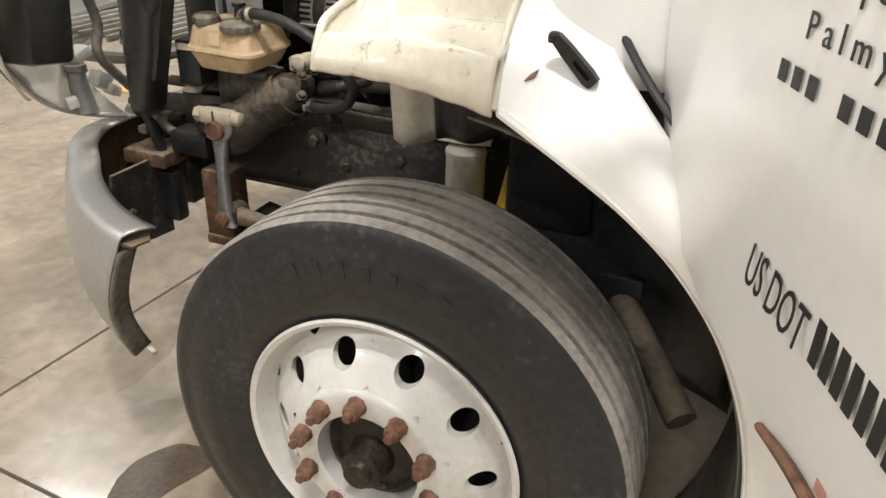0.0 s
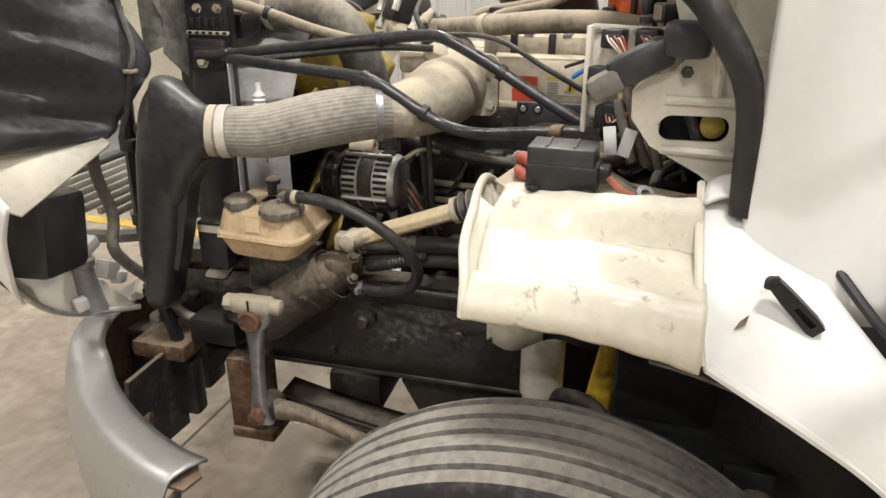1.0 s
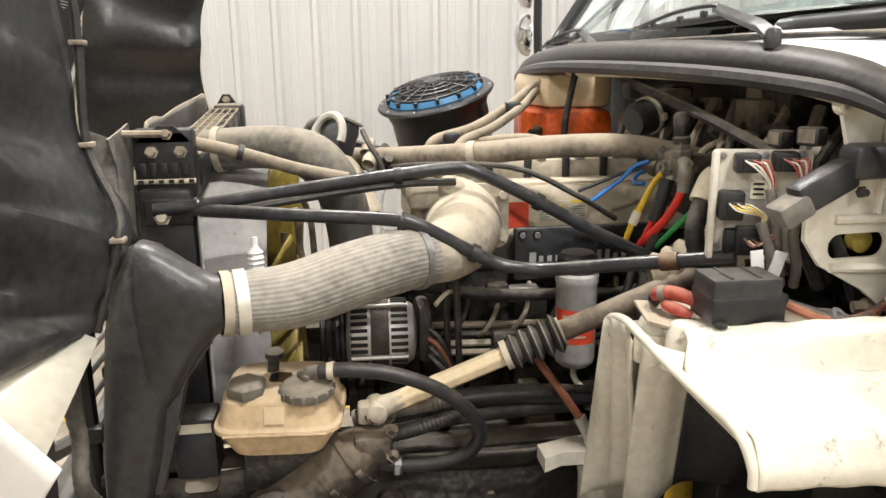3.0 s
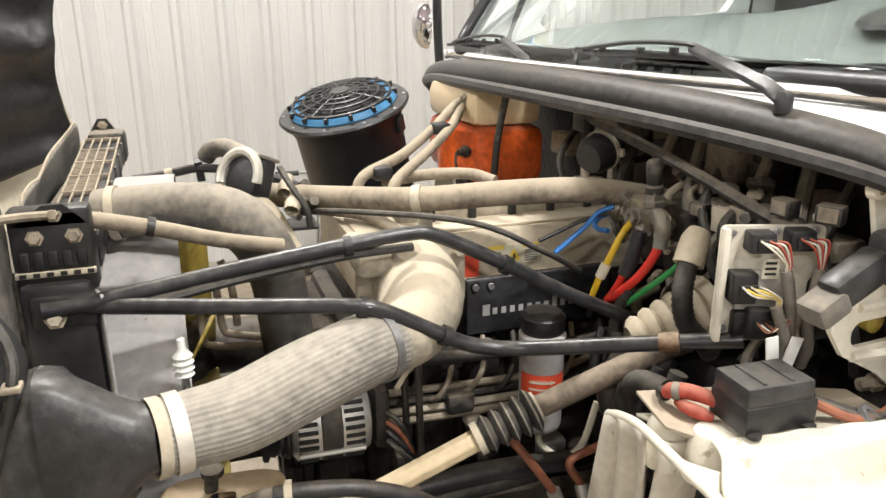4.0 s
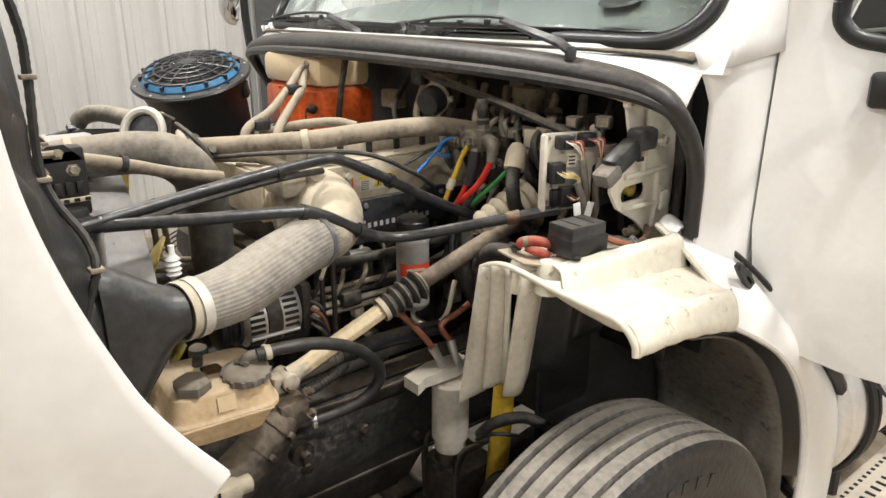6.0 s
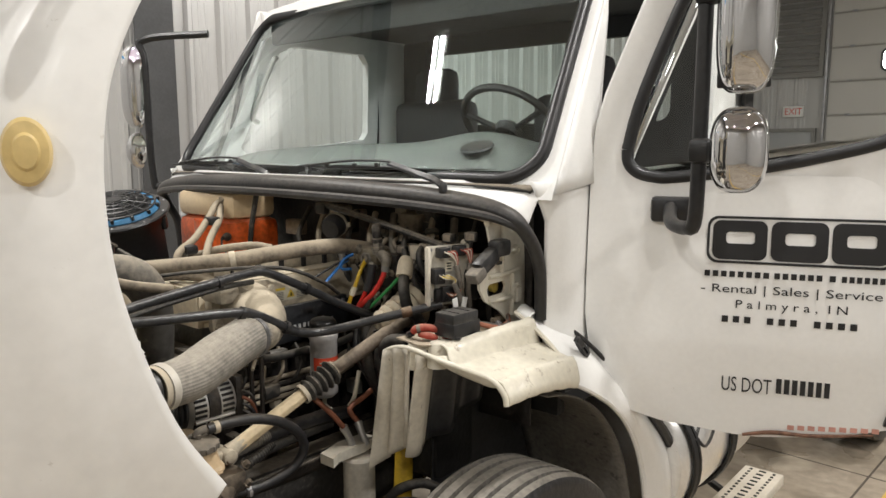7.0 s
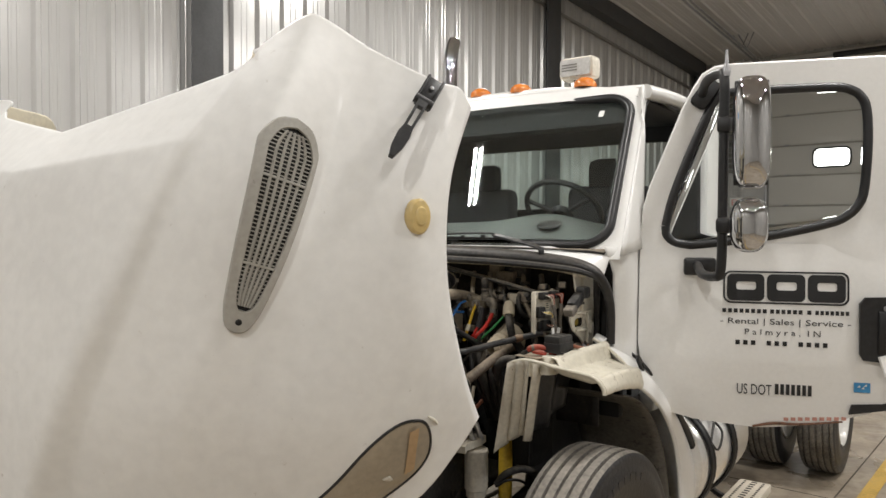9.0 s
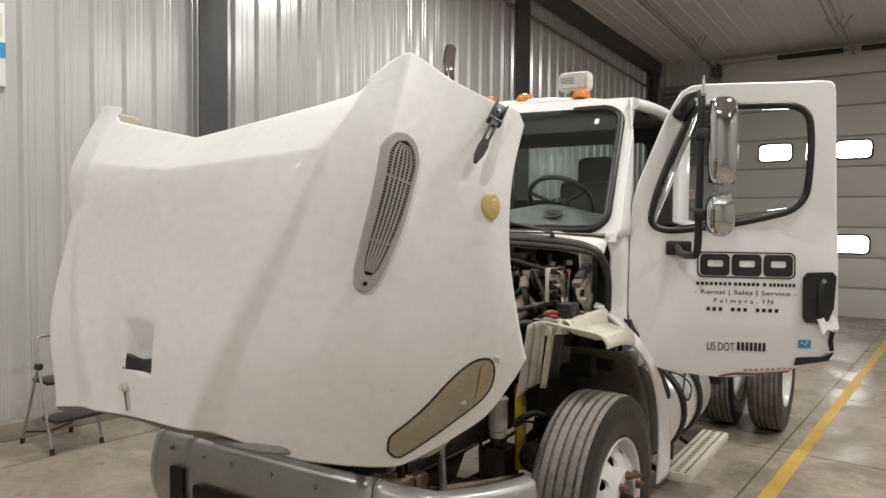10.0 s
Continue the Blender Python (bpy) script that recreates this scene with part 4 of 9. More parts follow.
    outline = [CA * 0.17 + CB * 0.006, CA * 0.02, CA * 0.006 + CB * 0.002, CB * 0.005 + CA * 0.001, CB * 0.02, CB * 0.27, CB * 0.29 + CA * 0.17]
    cp.faces.new([cp.verts.new(S @ (CP + o)) for o in outline])
    pl = cp
    part("inner_panel", pl, FENDER, hood, "cream fibreglass panel behind the headlamp", thick=0.006)
    cable = [S @ Vector(p) for p in ((0.512, -1.0, 2.05), (0.502, -0.957, 1.88), (0.500, -0.953, 1.795), (0.504, -0.957, 1.645), (0.530, -0.917, 1.55), (0.551, -0.914, 1.504), (0.548, -0.935, 1.44), (0.555, -0.96, 1.36))]
    part("lamp_cable", tube(cable, 0.0065, 8, 14, ribs=0.14), RUBBER, hood)
    for kk in (2, 3, 5):
        part("cable_clip", box(cable[kk], (0.022, 0.022, 0.008), 0.002), TANHOSE, hood)

# finger pull under the emblem, lift bolt
cup = sheet(lambda u, v: Vector((XC - 0.052 + (u - 0.5) * (0.165 + 0.014 * v), -1.760 + 0.012 * math.sin(u * 3.1) + 0.012 * v, 1.304 + (0.062 - 0.020 * math.sin(u * 3.1)) * v)), 10, 6)
part("emblem_handle", cup, BLACK, hood, "black recessed hood handle", thick=0.012)
part("lift_bolt", lathe([(0.020, -0.01), (0.018, 0.010), (0.011, 0.012), (0.011, 0.022), (0, 0.023)], aim((-0.262, -1.757, 1.238), (0, -1, 0)), 14), DIRTYWHITE, hood)
part("grime_streak", sheet(lambda u, v: Vector((-0.262 + 0.010 * u + 0.014 * v, -1.7645, 1.222 - 0.07 * v)), 2, 4), WIDERUST, hood)

# grille in the nose, now facing down
for k in range(10):
    gy = -1.56 + k * 0.045
    half = 0.42 - 0.010 * k
    part("grille_bar", box((XC, gy, 1.075 - 0.004 * k), (2 * half, 0.014, 0.022), 0.003), GREYVENT, hood, "dusty grey grille bar")
part("grille_frame", tube([(XC - 0.42, -1.57, 1.085), (XC, -1.63, 1.085), (XC + 0.46, -1.56, 1.05), (XC + 0.44, -1.15, 1.03), (XC, -1.13, 1.03), (XC - 0.44, -1.15, 1.03), (XC - 0.42, -1.57, 1.085)], 0.018, 8, 6), GREYTRIM, hood, "grey grille surround")
def return_at(u, v):
    w = -0.60 + 1.30 * u
    return hood_at(w, 0.0).lerp(Vector((XC + w * 0.62, -1.56 + 0.35 * abs(w) ** 1.5, 1.050)), v) + Vector((0, 0.006, -0.020 * math.sin(v * math.pi) * math.sin(u * math.pi)))
part("nose_return", sheet(return_at, 44, 6), GREYTRIM, hood, "grey edge under the nose", thick=0.004)

# bumper
BUMP = [(0.0, (0, -1.255)), (0.45, (0.60, -1.235)), (0.62, (0.785, -1.125)), (0.8, (0.935, -0.945)), (0.92, (1.018, -0.795)), (1.0, (1.050, -0.700))]


def bumper_at(u, h):
    q = at_u(BUMP, abs(u))
    swell = 0.045 * math.sin(math.pi * min(max(h, 0), 1)) - 0.02 * (1 - h)
    d = np.array((q[0] * 0.5, q[1] + 0.4))
    d /= np.linalg.norm(d)
    drop = min(1, max(0, (abs(u) - 0.462) / 0.2))
    z0 = 0.45 + 0.02 * abs(u) - 0.055 * drop
    return Vector((XC + math.copysign(q[0] + d[0] * swell, u), q[1] + d[1] * swell, z0 + (0.855 - 0.055 * drop - z0) * h))


def bumper_piece(u0, u1, name, n):
    def f(a, b):
        u = u0 + (u1 - u0) * a
        if abs(u1) == 1.0:
            u = u0 + (u1 - u0) * a * (0.84 + 0.16 * min(1, b / 0.85))
        if b < 0.85:
            return bumper_at(u, b / 0.85)
        p = bumper_at(u, 1.0)
        k = (b - 0.85) / 0.15
        inward = (Vector((XC, -0.4, 0)) - Vector((XC + (p.x - XC) * 0.5, p.y, 0))).normalized()
        return p + inward * 0.085 * k + Vector((0, 0, 0.010 * math.sin(k * 2.6)))
    return sheet(f, n, 28)


bumper = part("bumper", bumper_piece(-0.46, 0.46, "bumper", 40), [SILVER, WIDERUST], truck, "silver-grey painted steel front bumper, scuffed at its ends", thick=0.006, smooth=50)
for s in (1, -1):
    part("bumper_end", bumper_piece(s * 0.463, s * 1.0, "end", 30), [SILVER, WIDERUST], bumper, "swept-back silver bumper end", thick=0.006, smooth=50)
    part("tow_pocket", plate(rounded(-0.045, -0.11, 0.045, 0.11, 0.02), 0.012, Matrix.Translation((XC + s * 0.44, -1.288, 0.64)) @ Matrix.Rotation(radians(90), 4, "X")), DEEP, bumper, "dark tow-hook pocket")
    part("bumper_bracket", box((XC + s * 0.44, -1.10, 0.68), (0.09, 0.25, 0.16), 0.01), DUSTBLACK, bumper)
    part("end_return", sheet(lambda u, v: bumper_at(s * (0.463 + 0.537 * (0.84 + 0.16 * 0.9 * v)), 0.9 * v) + Vector((-s * 0.055 * u, 0.006 + 0.005 * u, 0.012 * u * (1 - v))), 4, 12), RUSTYGREY, bumper, "rusty folded edge of the bumper end", thick=0.005)
    part("rusty_tab", plate([(0.90, -0.735), (0.80, -0.715), (0.86, -0.66), (0.905, -0.672)], 0.006, Matrix.Translation((XC + 0.14 if s > 0 else 2 * XC, 0, 0.775)) @ Matrix.Diagonal((s, 1, 1, 1)), None, 0.001), WIDERUST, bumper, "rusty tab inside the bumper end")
    part("inner_stay", tube([(XC + s * 0.52, -1.06, 0.70), (XC + s * 0.70, -1.02, 0.66), (XC + s * 0.90, -0.86, 0.64)], 0.020, 8, 5), WIDERUST, bumper, "rusty stay behind the bumper end")
part("number_recess", plate(rounded(-0.31, -0.13, 0.31, 0.10, 0.02), 0.012, Matrix.Translation((XC + 0.0, -1.302, 0.60)) @ Matrix.Rotation(radians(90), 4, "X")), DEEP, bumper, "dark opening in the bumper")
for bx in (-0.52, -0.30, -0.12, 0.12, 0.36):
    part("bolt", lathe([(0, 0.012), (0.011, 0.01), (0.012, 0)], aim((XC + bx, -1.262, 0.81), (0, -1, 0.1)), 8), STEEL, bumper)

# ---- cab ----
def face_at(s, t):
    """The front of the cab: s from -1 to 1 across, t from the cowl to the roof edge."""
    return Vector((XC + (1.035 - 0.085 * t) * s, 0.10 + 0.53 * t + (0.135 - 0.03 * t) * s * s, 1.775 + 0.775 * t))


def loop_st(s0, s1, t0, t1, r, n=8):
    out = []
    for cs, ct, a in ((s1 - r, t1 - r, 0), (s0 + r, t1 - r, 90), (s0 + r, t0 + r, 180), (s1 - r, t0 + r, 270)):
        out += [(cs + r * math.cos(radians(a + 90 * k / n)), ct + r * 1.0 * math.sin(radians(a + 90 * k / n))) for k in range(n + 1)]
    return out


cab = part("cab", holed([(-1, -0.02), (1, -0.02), (1, 1.03), (-1, 1.03)], loop_st(-0.95, 0.95, 0.045, 0.955, 0.12), 0.03, lambda s, t, d: face_at(s, t) + Vector((0, d, 0)), (0, 0.5), 120), WHITE, truck, "white steel truck cab", smooth=50)
glass = part("windshield", sheet(lambda u, v: face_at(-0.955 + 1.91 * u, 0.04 + 0.92 * v) + Vector((0, 0.012, 0)), 40, 16), GLASS, cab, "clear curved windshield with a small sticker", smooth=80, thick=0.005)
glass.visible_shadow = False
ring = loop_st(-0.945, 0.945, 0.05, 0.95, 0.12)
part("windshield_gasket", tube([face_at(s, t) + Vector((0, -0.004, 0)) for s, t in ring + ring[:1]], 0.021, 14, 1, caps=False, smooth_path=False), GASKET, cab, "black rubber windshield gasket")
part("inspection_sticker", plate(rounded(-0.013, -0.018, 0.013, 0.018, 0.002), 0.001, Matrix.Translation(face_at(0.80, 0.85) + Vector((0, 0.006, 0))) @ Matrix.Rotation(radians(58), 4, "X")), PAPER, cab, "small pale sticker")

def roof_at(u, v):
    """The roof: u across, v from the front edge to the rear."""
    s = 2 * u - 1
    e = abs(s) ** 4
    z = 2.575 + 0.06 * math.sin(math.pi * min(1, v * 1.4 + 0.1)) * (1 - e) - 0.04 * e
    y = 0.62 + (0.10 + 0.0) * s * s * (1 - v) + 1.12 * v
    x = 0.955 * s
    if v == 0:
        p = face_at(s, 1.03)
        return p
    return Vector((XC + x, y, z))


part("cab_roof", sheet(roof_at, 40, 16), WHITE, cab, "white cab roof", thick=0.02, smooth=50)
# side panel between the hood seal and the door, both sides
for s in (1, -1):
    def cheek(u, v, s=s):
        z = 1.28 + 0.53 * v
        front = 0.242 - 0.045 * max(0, v - 0.8) * 5
        x0 = 1.035 - 0.022 * max(0, v - 0.8) * 5 * (1 - u)
        return Vector((XC + s * (x0 - 0.030 * (1 - u) ** 4 + 0.008 * math.sin(u * math.pi)), front + (0.45 - front) * u ** 1.3, z))
    part("cowl_side", sheet(cheek, 14, 14), WHITE, cab, "white side panel ahead of the door", thick=0.012)
    post = sheet(lambda u, v: face_at(s, v).lerp(Vector((XC + s * (1.035 - 0.085 * v + 0.004), 0.45 + 0.24 * v, 1.80 + 0.76 * v)), u), 6, 16)
    part("windshield_post", post, WHITE, cab, thick=0.012)
    part("rear_post", box((XC + s * 0.985, 1.62, 1.82), (0.05, 0.26, 1.48), 0.015), WHITE, cab)
    part("rocker", box((XC + s * 0.985, 1.20, 1.085), (0.08, 1.05, 0.10), 0.02), WHITE, cab)
    part("roof_rail", tube([(XC + s * 0.955, 0.70, 2.53), (XC + s * 0.965, 1.1, 2.545), (XC + s * 0.965, 1.74, 2.53)], 0.035, 10, 4), WHITE, cab)
    part("door_seal", tube([(XC + s * 0.985, 0.47, 1.15), (XC + s * 0.995, 0.50, 1.80), (XC + s * 0.95, 0.71, 2.47), (XC + s * 0.955, 1.10, 2.50), (XC + s * 0.955, 1.46, 2.48), (XC + s * 0.965, 1.49, 1.2)], 0.012, 8, 5), GASKET, cab)
back = holed([(-0.98, 1.05), (0.98, 1.05), (0.96, 2.55), (-0.96, 2.55)], rounded(-0.72, 2.02, 0.72, 2.42, 0.06), 0.04, lambda px, py, d: Vector((XC + px, 1.73 + d, py)), (0, 2.2), 48)
part("rear_wall", back, [DARKTRIM], cab, "cab back wall with a window")
rg = part("rear_window", plate(rounded(-0.72, 2.02, 0.72, 2.42, 0.06), 0.005, Matrix.Translation((XC, 1.755, 0)) @ Matrix.Rotation(radians(90), 4, "X")), GLASS, cab)
rg.visible_shadow = False
part("cab_floor", box((XC, 1.1, 1.08), (1.9, 1.3, 0.06)), DARKTRIM, cab)
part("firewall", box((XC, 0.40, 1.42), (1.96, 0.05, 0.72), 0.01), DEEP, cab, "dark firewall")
# passenger door, shut
pd = holed([(0.46, 1.06), (1.49, 1.06), (1.49, 2.50), (0.86, 2.50), (0.72, 2.42), (0.47, 1.86)], [(0.56, 1.90), (0.60, 1.86), (1.38, 1.94), (1.41, 1.98), (1.41, 2.36), (1.37, 2.41), (0.88, 2.41), (0.80, 2.37)], 0.045, lambda py, pz, d: Vector((XC - 1.0 + d + 0.045 * max(0, (pz - 1.85)), py, pz)), (1.05, 2.15), 60)
part("passenger_door", pd, WHITE, truck, "white passenger door, shut")
dash = sheet(lambda u, v: Vector((XC + (u - 0.5) * 1.86, 0.36 + 0.42 * v - 0.10 * (1 - v) * (1 - (2 * u - 1) ** 2), 1.80 + 0.12 * math.sin(v * 1.9) * (1 - 0.3 * (2 * u - 1) ** 2) - 0.25 * max(0, v - 0.75) + (0.07 * math.exp(-((u - 0.76) / 0.13) ** 2) * v))), 40, 12)
part("dashboard", dash, DASH, cab, "grey plastic dashboard", thick=0.02)
part("dash_speaker", lathe([(0.06, 0), (0.055, 0.006), (0, 0.007)], aim((0.44, 0.47, 1.905), (0.05, -0.35, 1)), 24), BLACK, cab, "round speaker grille in the dashboard")
wheelm = aim((0.33, 0.83, 1.98), (0, 0.75, 0.75)) @ Matrix.Rotation(radians(0), 4, "Z")
sw = tube([wheelm @ Vector((0.205 * math.cos(k * math.tau / 36), 0.205 * math.sin(k * math.tau / 36), 0)) for k in range(37)], 0.015, 8, 1, caps=False, smooth_path=False)
for a in (0.4, 2.7, 4.7):
    rod(wheelm @ Vector((0.2 * math.cos(a), 0.2 * math.sin(a), 0)), wheelm @ Vector((0, 0, -0.03)), 0.012, 8, sw)
lathe([(0.05, -0.05), (0.06, -0.02), (0.04, 0.0), (0, 0.0)], wheelm, 16, sw)
part("steering_wheel", sw, BLACK, truck, "black four-spoke steering wheel")
for sx, name in ((0.33, "driver_seat"), (-0.56, "passenger_seat")):
    seat = box((sx, 1.40, 1.78), (0.50, 0.14, 0.72), 0.05)
    box((sx, 1.41, 2.20), (0.26, 0.10, 0.20), 0.045, None, seat)
    box((sx, 1.18, 1.42), (0.50, 0.50, 0.14), 0.05, None, seat)
    part("seat", seat, SEATMAT, truck, "dark cloth high-back cab seat")
part("grab_handle", tube([(XC - 0.86, 0.60, 2.02), (XC - 0.84, 0.56, 2.06), (XC - 0.81, 0.66, 2.30), (XC - 0.83, 0.70, 2.33)], 0.012, 8, 5), GREYTRIM, truck, "grey grab handle on the windshield post")
part("headliner", sheet(lambda u, v: Vector((XC + (u - 0.5) * 1.84, 0.70 + 1.02 * v, 2.51 + 0.02 * math.sin(u * 3.1))), 8, 6), DARKTRIM, cab, thick=0.01)
part("visor", box((XC, 0.71, 2.455), (1.72, 0.03, 0.13), 0.01), DARKTRIM, cab)
for k in range(5):
    lx = (-0.58, -0.36, -0.13, 0.12, 0.48)[k]
    s = (lx - XC) / 0.955
    p = Vector((lx, 0.735 + 0.06 * s * s, 2.612 - 0.012 * abs(s)))
    part("roof_lamp", lathe([(0.055, -0.012), (0.055, 0.008), (0.05, 0.02), (0.036, 0.034), (0.014, 0.042), (0, 0.043)], Matrix.Translation(p) @ Matrix.Diagonal((1, 1.2, 1, 1)), 18), AMBER, truck, "amber roof marker lamp")
for lx, w in ((0.40, 0.20), (-0.60, 0.17)):
    wl = part("work_lamp", box((lx, 0.86, 2.715), (w, 0.10, 0.115), 0.025), DIRTYWHITE, truck, "pale rectangular work lamp on the cab roof")
    part("lens", plate(rounded(-w * 0.42, -0.042, w * 0.42, 0.042, 0.012), 0.006, Matrix.Translation((lx, 0.807, 2.715)) @ Matrix.Rotation(radians(90), 4, "X")), ALU, wl)
    part("foot", box((lx, 0.87, 2.648), (0.05, 0.06, 0.04), 0.006), BLACK, wl)
    for k in range(3):
        part("marking", box((lx - 0.03, 0.7995, 2.73 - k * 0.014), (w * 0.42, 0.002, 0.006)), GREYTRIM, wl)

# rubber hood seal along the cowl, white band under the windshield
SEALHALF = [(0, 0.015, 1.795), (0.5, 0.06, 1.785), (0.80, 0.105, 1.765), (0.944, 0.135, 1.735), (0.99, 0.175, 1.68), (0.998, 0.232, 1.58), (0.996, 0.246, 1.42)]
SEALLINE = [(-a, b, c) for a, b, c in SEALHALF[:0:-1]] + SEALHALF
sealpts = [(XC + a, b, c) for a, b, c in SEALLINE]
sealr = [0.018, 0.019, 0.021, 0.024, 0.028, 0.030, 0.031, 0.030, 0.028, 0.024, 0.021, 0.019, 0.018]
sl = tube([(a, b - 0.004, c - 0.014) for a, b, c in sealpts], sealr, 12, 6)
for v in sl.verts:
    v.co.y += 0.02 * max(0.0, v.co.z - 1.70) / 0.1
join(sl, tube([(a, b - 0.006 - 0.020 * w, c - 0.016 - 0.024 * w) for (a, b, c), w in zip(sealpts[1:-1], (0, 0.2, 0.6, 0.9, 1, 1, 1, 0.9, 0.6, 0.2, 0))], [0.010, 0.011, 0.013, 0.014, 0.015, 0.015, 0.015, 0.014, 0.013, 0.011, 0.010], 8, 6))
part("hood_seal", sl, SEAL, truck, "dusty black rubber hood seal along the cowl")
band = spline(sealpts[2:-2], 6)
def cowl_at(u, v):
    p = Vector(along(band, u))
    return p.lerp(face_at(max(-1, min(1, (p.x - XC) / 1.02)), 0.02), v) + Vector((0, 0, 0.008 * math.sin(v * math.pi)))


part("wiper_cowl", sheet(lambda u, v: cowl_at(0.06 + 0.88 * u, 0.66 + 0.32 * v) + Vector((0, -0.004, 0.012)), 60, 6), DUSTBLACK, cab, "dusty black plastic cowl under the wipers", thick=0.008)
part("cowl_band", sheet(lambda u, v: Vector(band[int(u * (len(band) - 1) + 0.5)]).lerp(face_at(max(-1, min(1, (band[int(u * (len(band) - 1) + 0.5)][0] - XC) / 1.02)), 0.02), v) + Vector((0, 0, 0.008 * math.sin(v * math.pi))), len(band) - 1, 6), WHITE, cab, "white cowl below the windshield", thick=0.008)
for dx, far in ((0.0, False), (-0.90, True)):
    bend, tip, heel, crest = [Vector(p) + Vector((dx, 0.04 if far else 0.0, 0.0)) for p in ((0.33, 0.145, 1.852), (-0.225, 0.175, 1.828), (0.398, 0.15, 1.843), (0.133, 0.155, 1.849))]
    root = Vector((0.605 + dx, 0.095 + (0.05 if far else 0.0), 1.790))
    up = Vector((0, -0.5, 0.86))
    line = [root + up * 0.012, root.lerp(bend, 0.12) + up * 0.020, root.lerp(bend, 0.6) + up * 0.014, bend + up * 0.010]
    arm = bmesh.new()
    rows = [[arm.verts.new(p + Vector((0.0, 0.0095 * q * (1 - 0.5 * k / 3), 0.004 * r + 0.006 * q))) for q, r in ((-1, -1), (1, -1), (1, 1), (-1, 1))] for k, p in enumerate(line)]
    for p, q in zip(rows, rows[1:]):
        for i in range(4):
            arm.faces.new((p[i], p[(i + 1) % 4], q[(i + 1) % 4], q[i]))
    for r in (rows[0], rows[-1]):
        arm.faces.new(r)
    wp = part("wiper", arm, ROD, truck, "black windshield wiper with a straight arm", bevel=0.002)
    part("blade", tube([tip, tip.lerp(heel, 0.5) + up * 0.006, heel], [0.006, 0.008, 0.006], 6, 6), GASKET, wp)
    part("bow", tube([tip.lerp(heel, 0.12) + up * 0.010, crest + up * 0.016, bend + up * 0.014, heel.lerp(tip, 0.10) + up * 0.010], 0.0045, 6, 6), BLACK, wp)
    for k in (0.2, 0.38, 0.62, 0.8):
        part("claw", box(tip.lerp(heel, k) + up * 0.012, (0.020, 0.010, 0.016), 0.003), BLACK, wp)
    part("pivot", lathe([(0.013, -0.012), (0.013, 0.012), (0.009, 0.018), (0, 0.019)], Matrix.Translation(root), 12), BLACK, wp)

# ---- open driver's door ----
DA = radians(20.9)
DO = Vector((1.222, 0.567, 0))


def door_at(u, z, d=0.0):
    """A place on the outer skin of the open door: u along it, d behind it."""
    bow = 0.022 * math.sin(max(0, min(1, (z - 1.05) / 0.8)) * math.pi) - 0.016 * max(0, (1.335 - z) / 0.28)
    return DO + Vector((math.cos(DA) * u + math.sin(DA) * (bow - d), math.sin(DA) * u - math.cos(DA) * (bow - d), z))


douter = [(-0.345, 1.86), (-0.35, 1.40), (-0.33, 1.24), (-0.24, 1.10), (-0.12, 1.068), (0.13, 1.048), (0.34, 1.075), (0.56, 1.14), (0.64, 1.22), (0.675, 1.335), (0.668, 1.80), (0.645, 2.52), (0.639, 2.56), (0.622, 2.578), (0.58, 2.583), (0.02, 2.583), (-0.05, 2.575), (-0.10, 2.545), (-0.14, 2.48), (-0.18, 2.40), (-0.31, 2.07), (-0.335, 1.98)]
dinner = [(-0.240, 1.90), (-0.236, 1.862), (-0.208, 1.832), (-0.16, 1.820), (-0.10, 1.820), (0.15, 1.853), (0.38, 1.905), (0.46, 1.938), (0.507, 1.99), (0.526, 2.06), (0.535, 2.24), (0.528, 2.37), (0.508, 2.42), (0.472, 2.449), (0.40, 2.464), (0.14, 2.464), (0.0, 2.458), (-0.045, 2.43), (-0.085, 2.35), (-0.148, 2.20), (-0.21, 2.03)]
dinner = [(p[0], p[1]) for p in spline(dinner + dinner[:1], 3)[:-1]]
ddoor = part("driver_door", holed(douter, dinner, 0.05, lambda u, z, d: door_at(u, z, d), (0.15, 2.14), 90), WHITE, truck, "white driver's door standing open, dented at its lower rear corner", bevel=0.008)
def pane_at(a, b):
    z0 = 1.805 + 0.125 * a
    z = z0 + (2.478 - z0) * b
    left = -0.262 + 0.235 * max(0, (z - 1.85) / 0.62)
    return door_at(left + (0.558 - left) * a, z, 0.024)


def skin_at(a, v):
    z = 1.052 + 0.775 * v
    l = np.interp(z, [1.052, 1.07, 1.10, 1.14, 1.24, 1.40, 1.86], [0.10, -0.12, -0.24, -0.27, -0.33, -0.35, -0.345])
    r = np.interp(z, [1.052, 1.075, 1.10, 1.14, 1.22, 1.335, 1.80], [0.16, 0.34, 0.43, 0.56, 0.64, 0.675, 0.668])
    dent = 0.006 * math.exp(-((z - 1.45) / 0.14) ** 2 - ((l + (r - l) * a + 0.12) / 0.05) ** 2)
    return door_at(l + (r - l) * a, z, -0.0012 + dent)


part("door_skin", sheet(skin_at, 30, 44), WHITE, ddoor, thick=0.0)
wing = part("door_window", sheet(pane_at, 16, 16), PALEGLASS, ddoor, "clear door glass", smooth=80, thick=0.005)
wing.visible_shadow = False
part("window_gasket", tube([door_at(u, z, 0.004) for u, z in dinner + dinner[:1]], 0.0185, 12, 1, caps=False, smooth_path=False), GASKET, ddoor, "black rubber window gasket")
part("door_lining", holed([(u * 0.95 + 0.007, 1.06 + (z - 1.06) * 0.97 + 0.02) for u, z in douter], [(u * 1.06, z) for u, z in dinner], 0.03, lambda u, z, d: door_at(u, z, 0.052 + d), (0.15, 2.14), 60), GREYTRIM, ddoor)
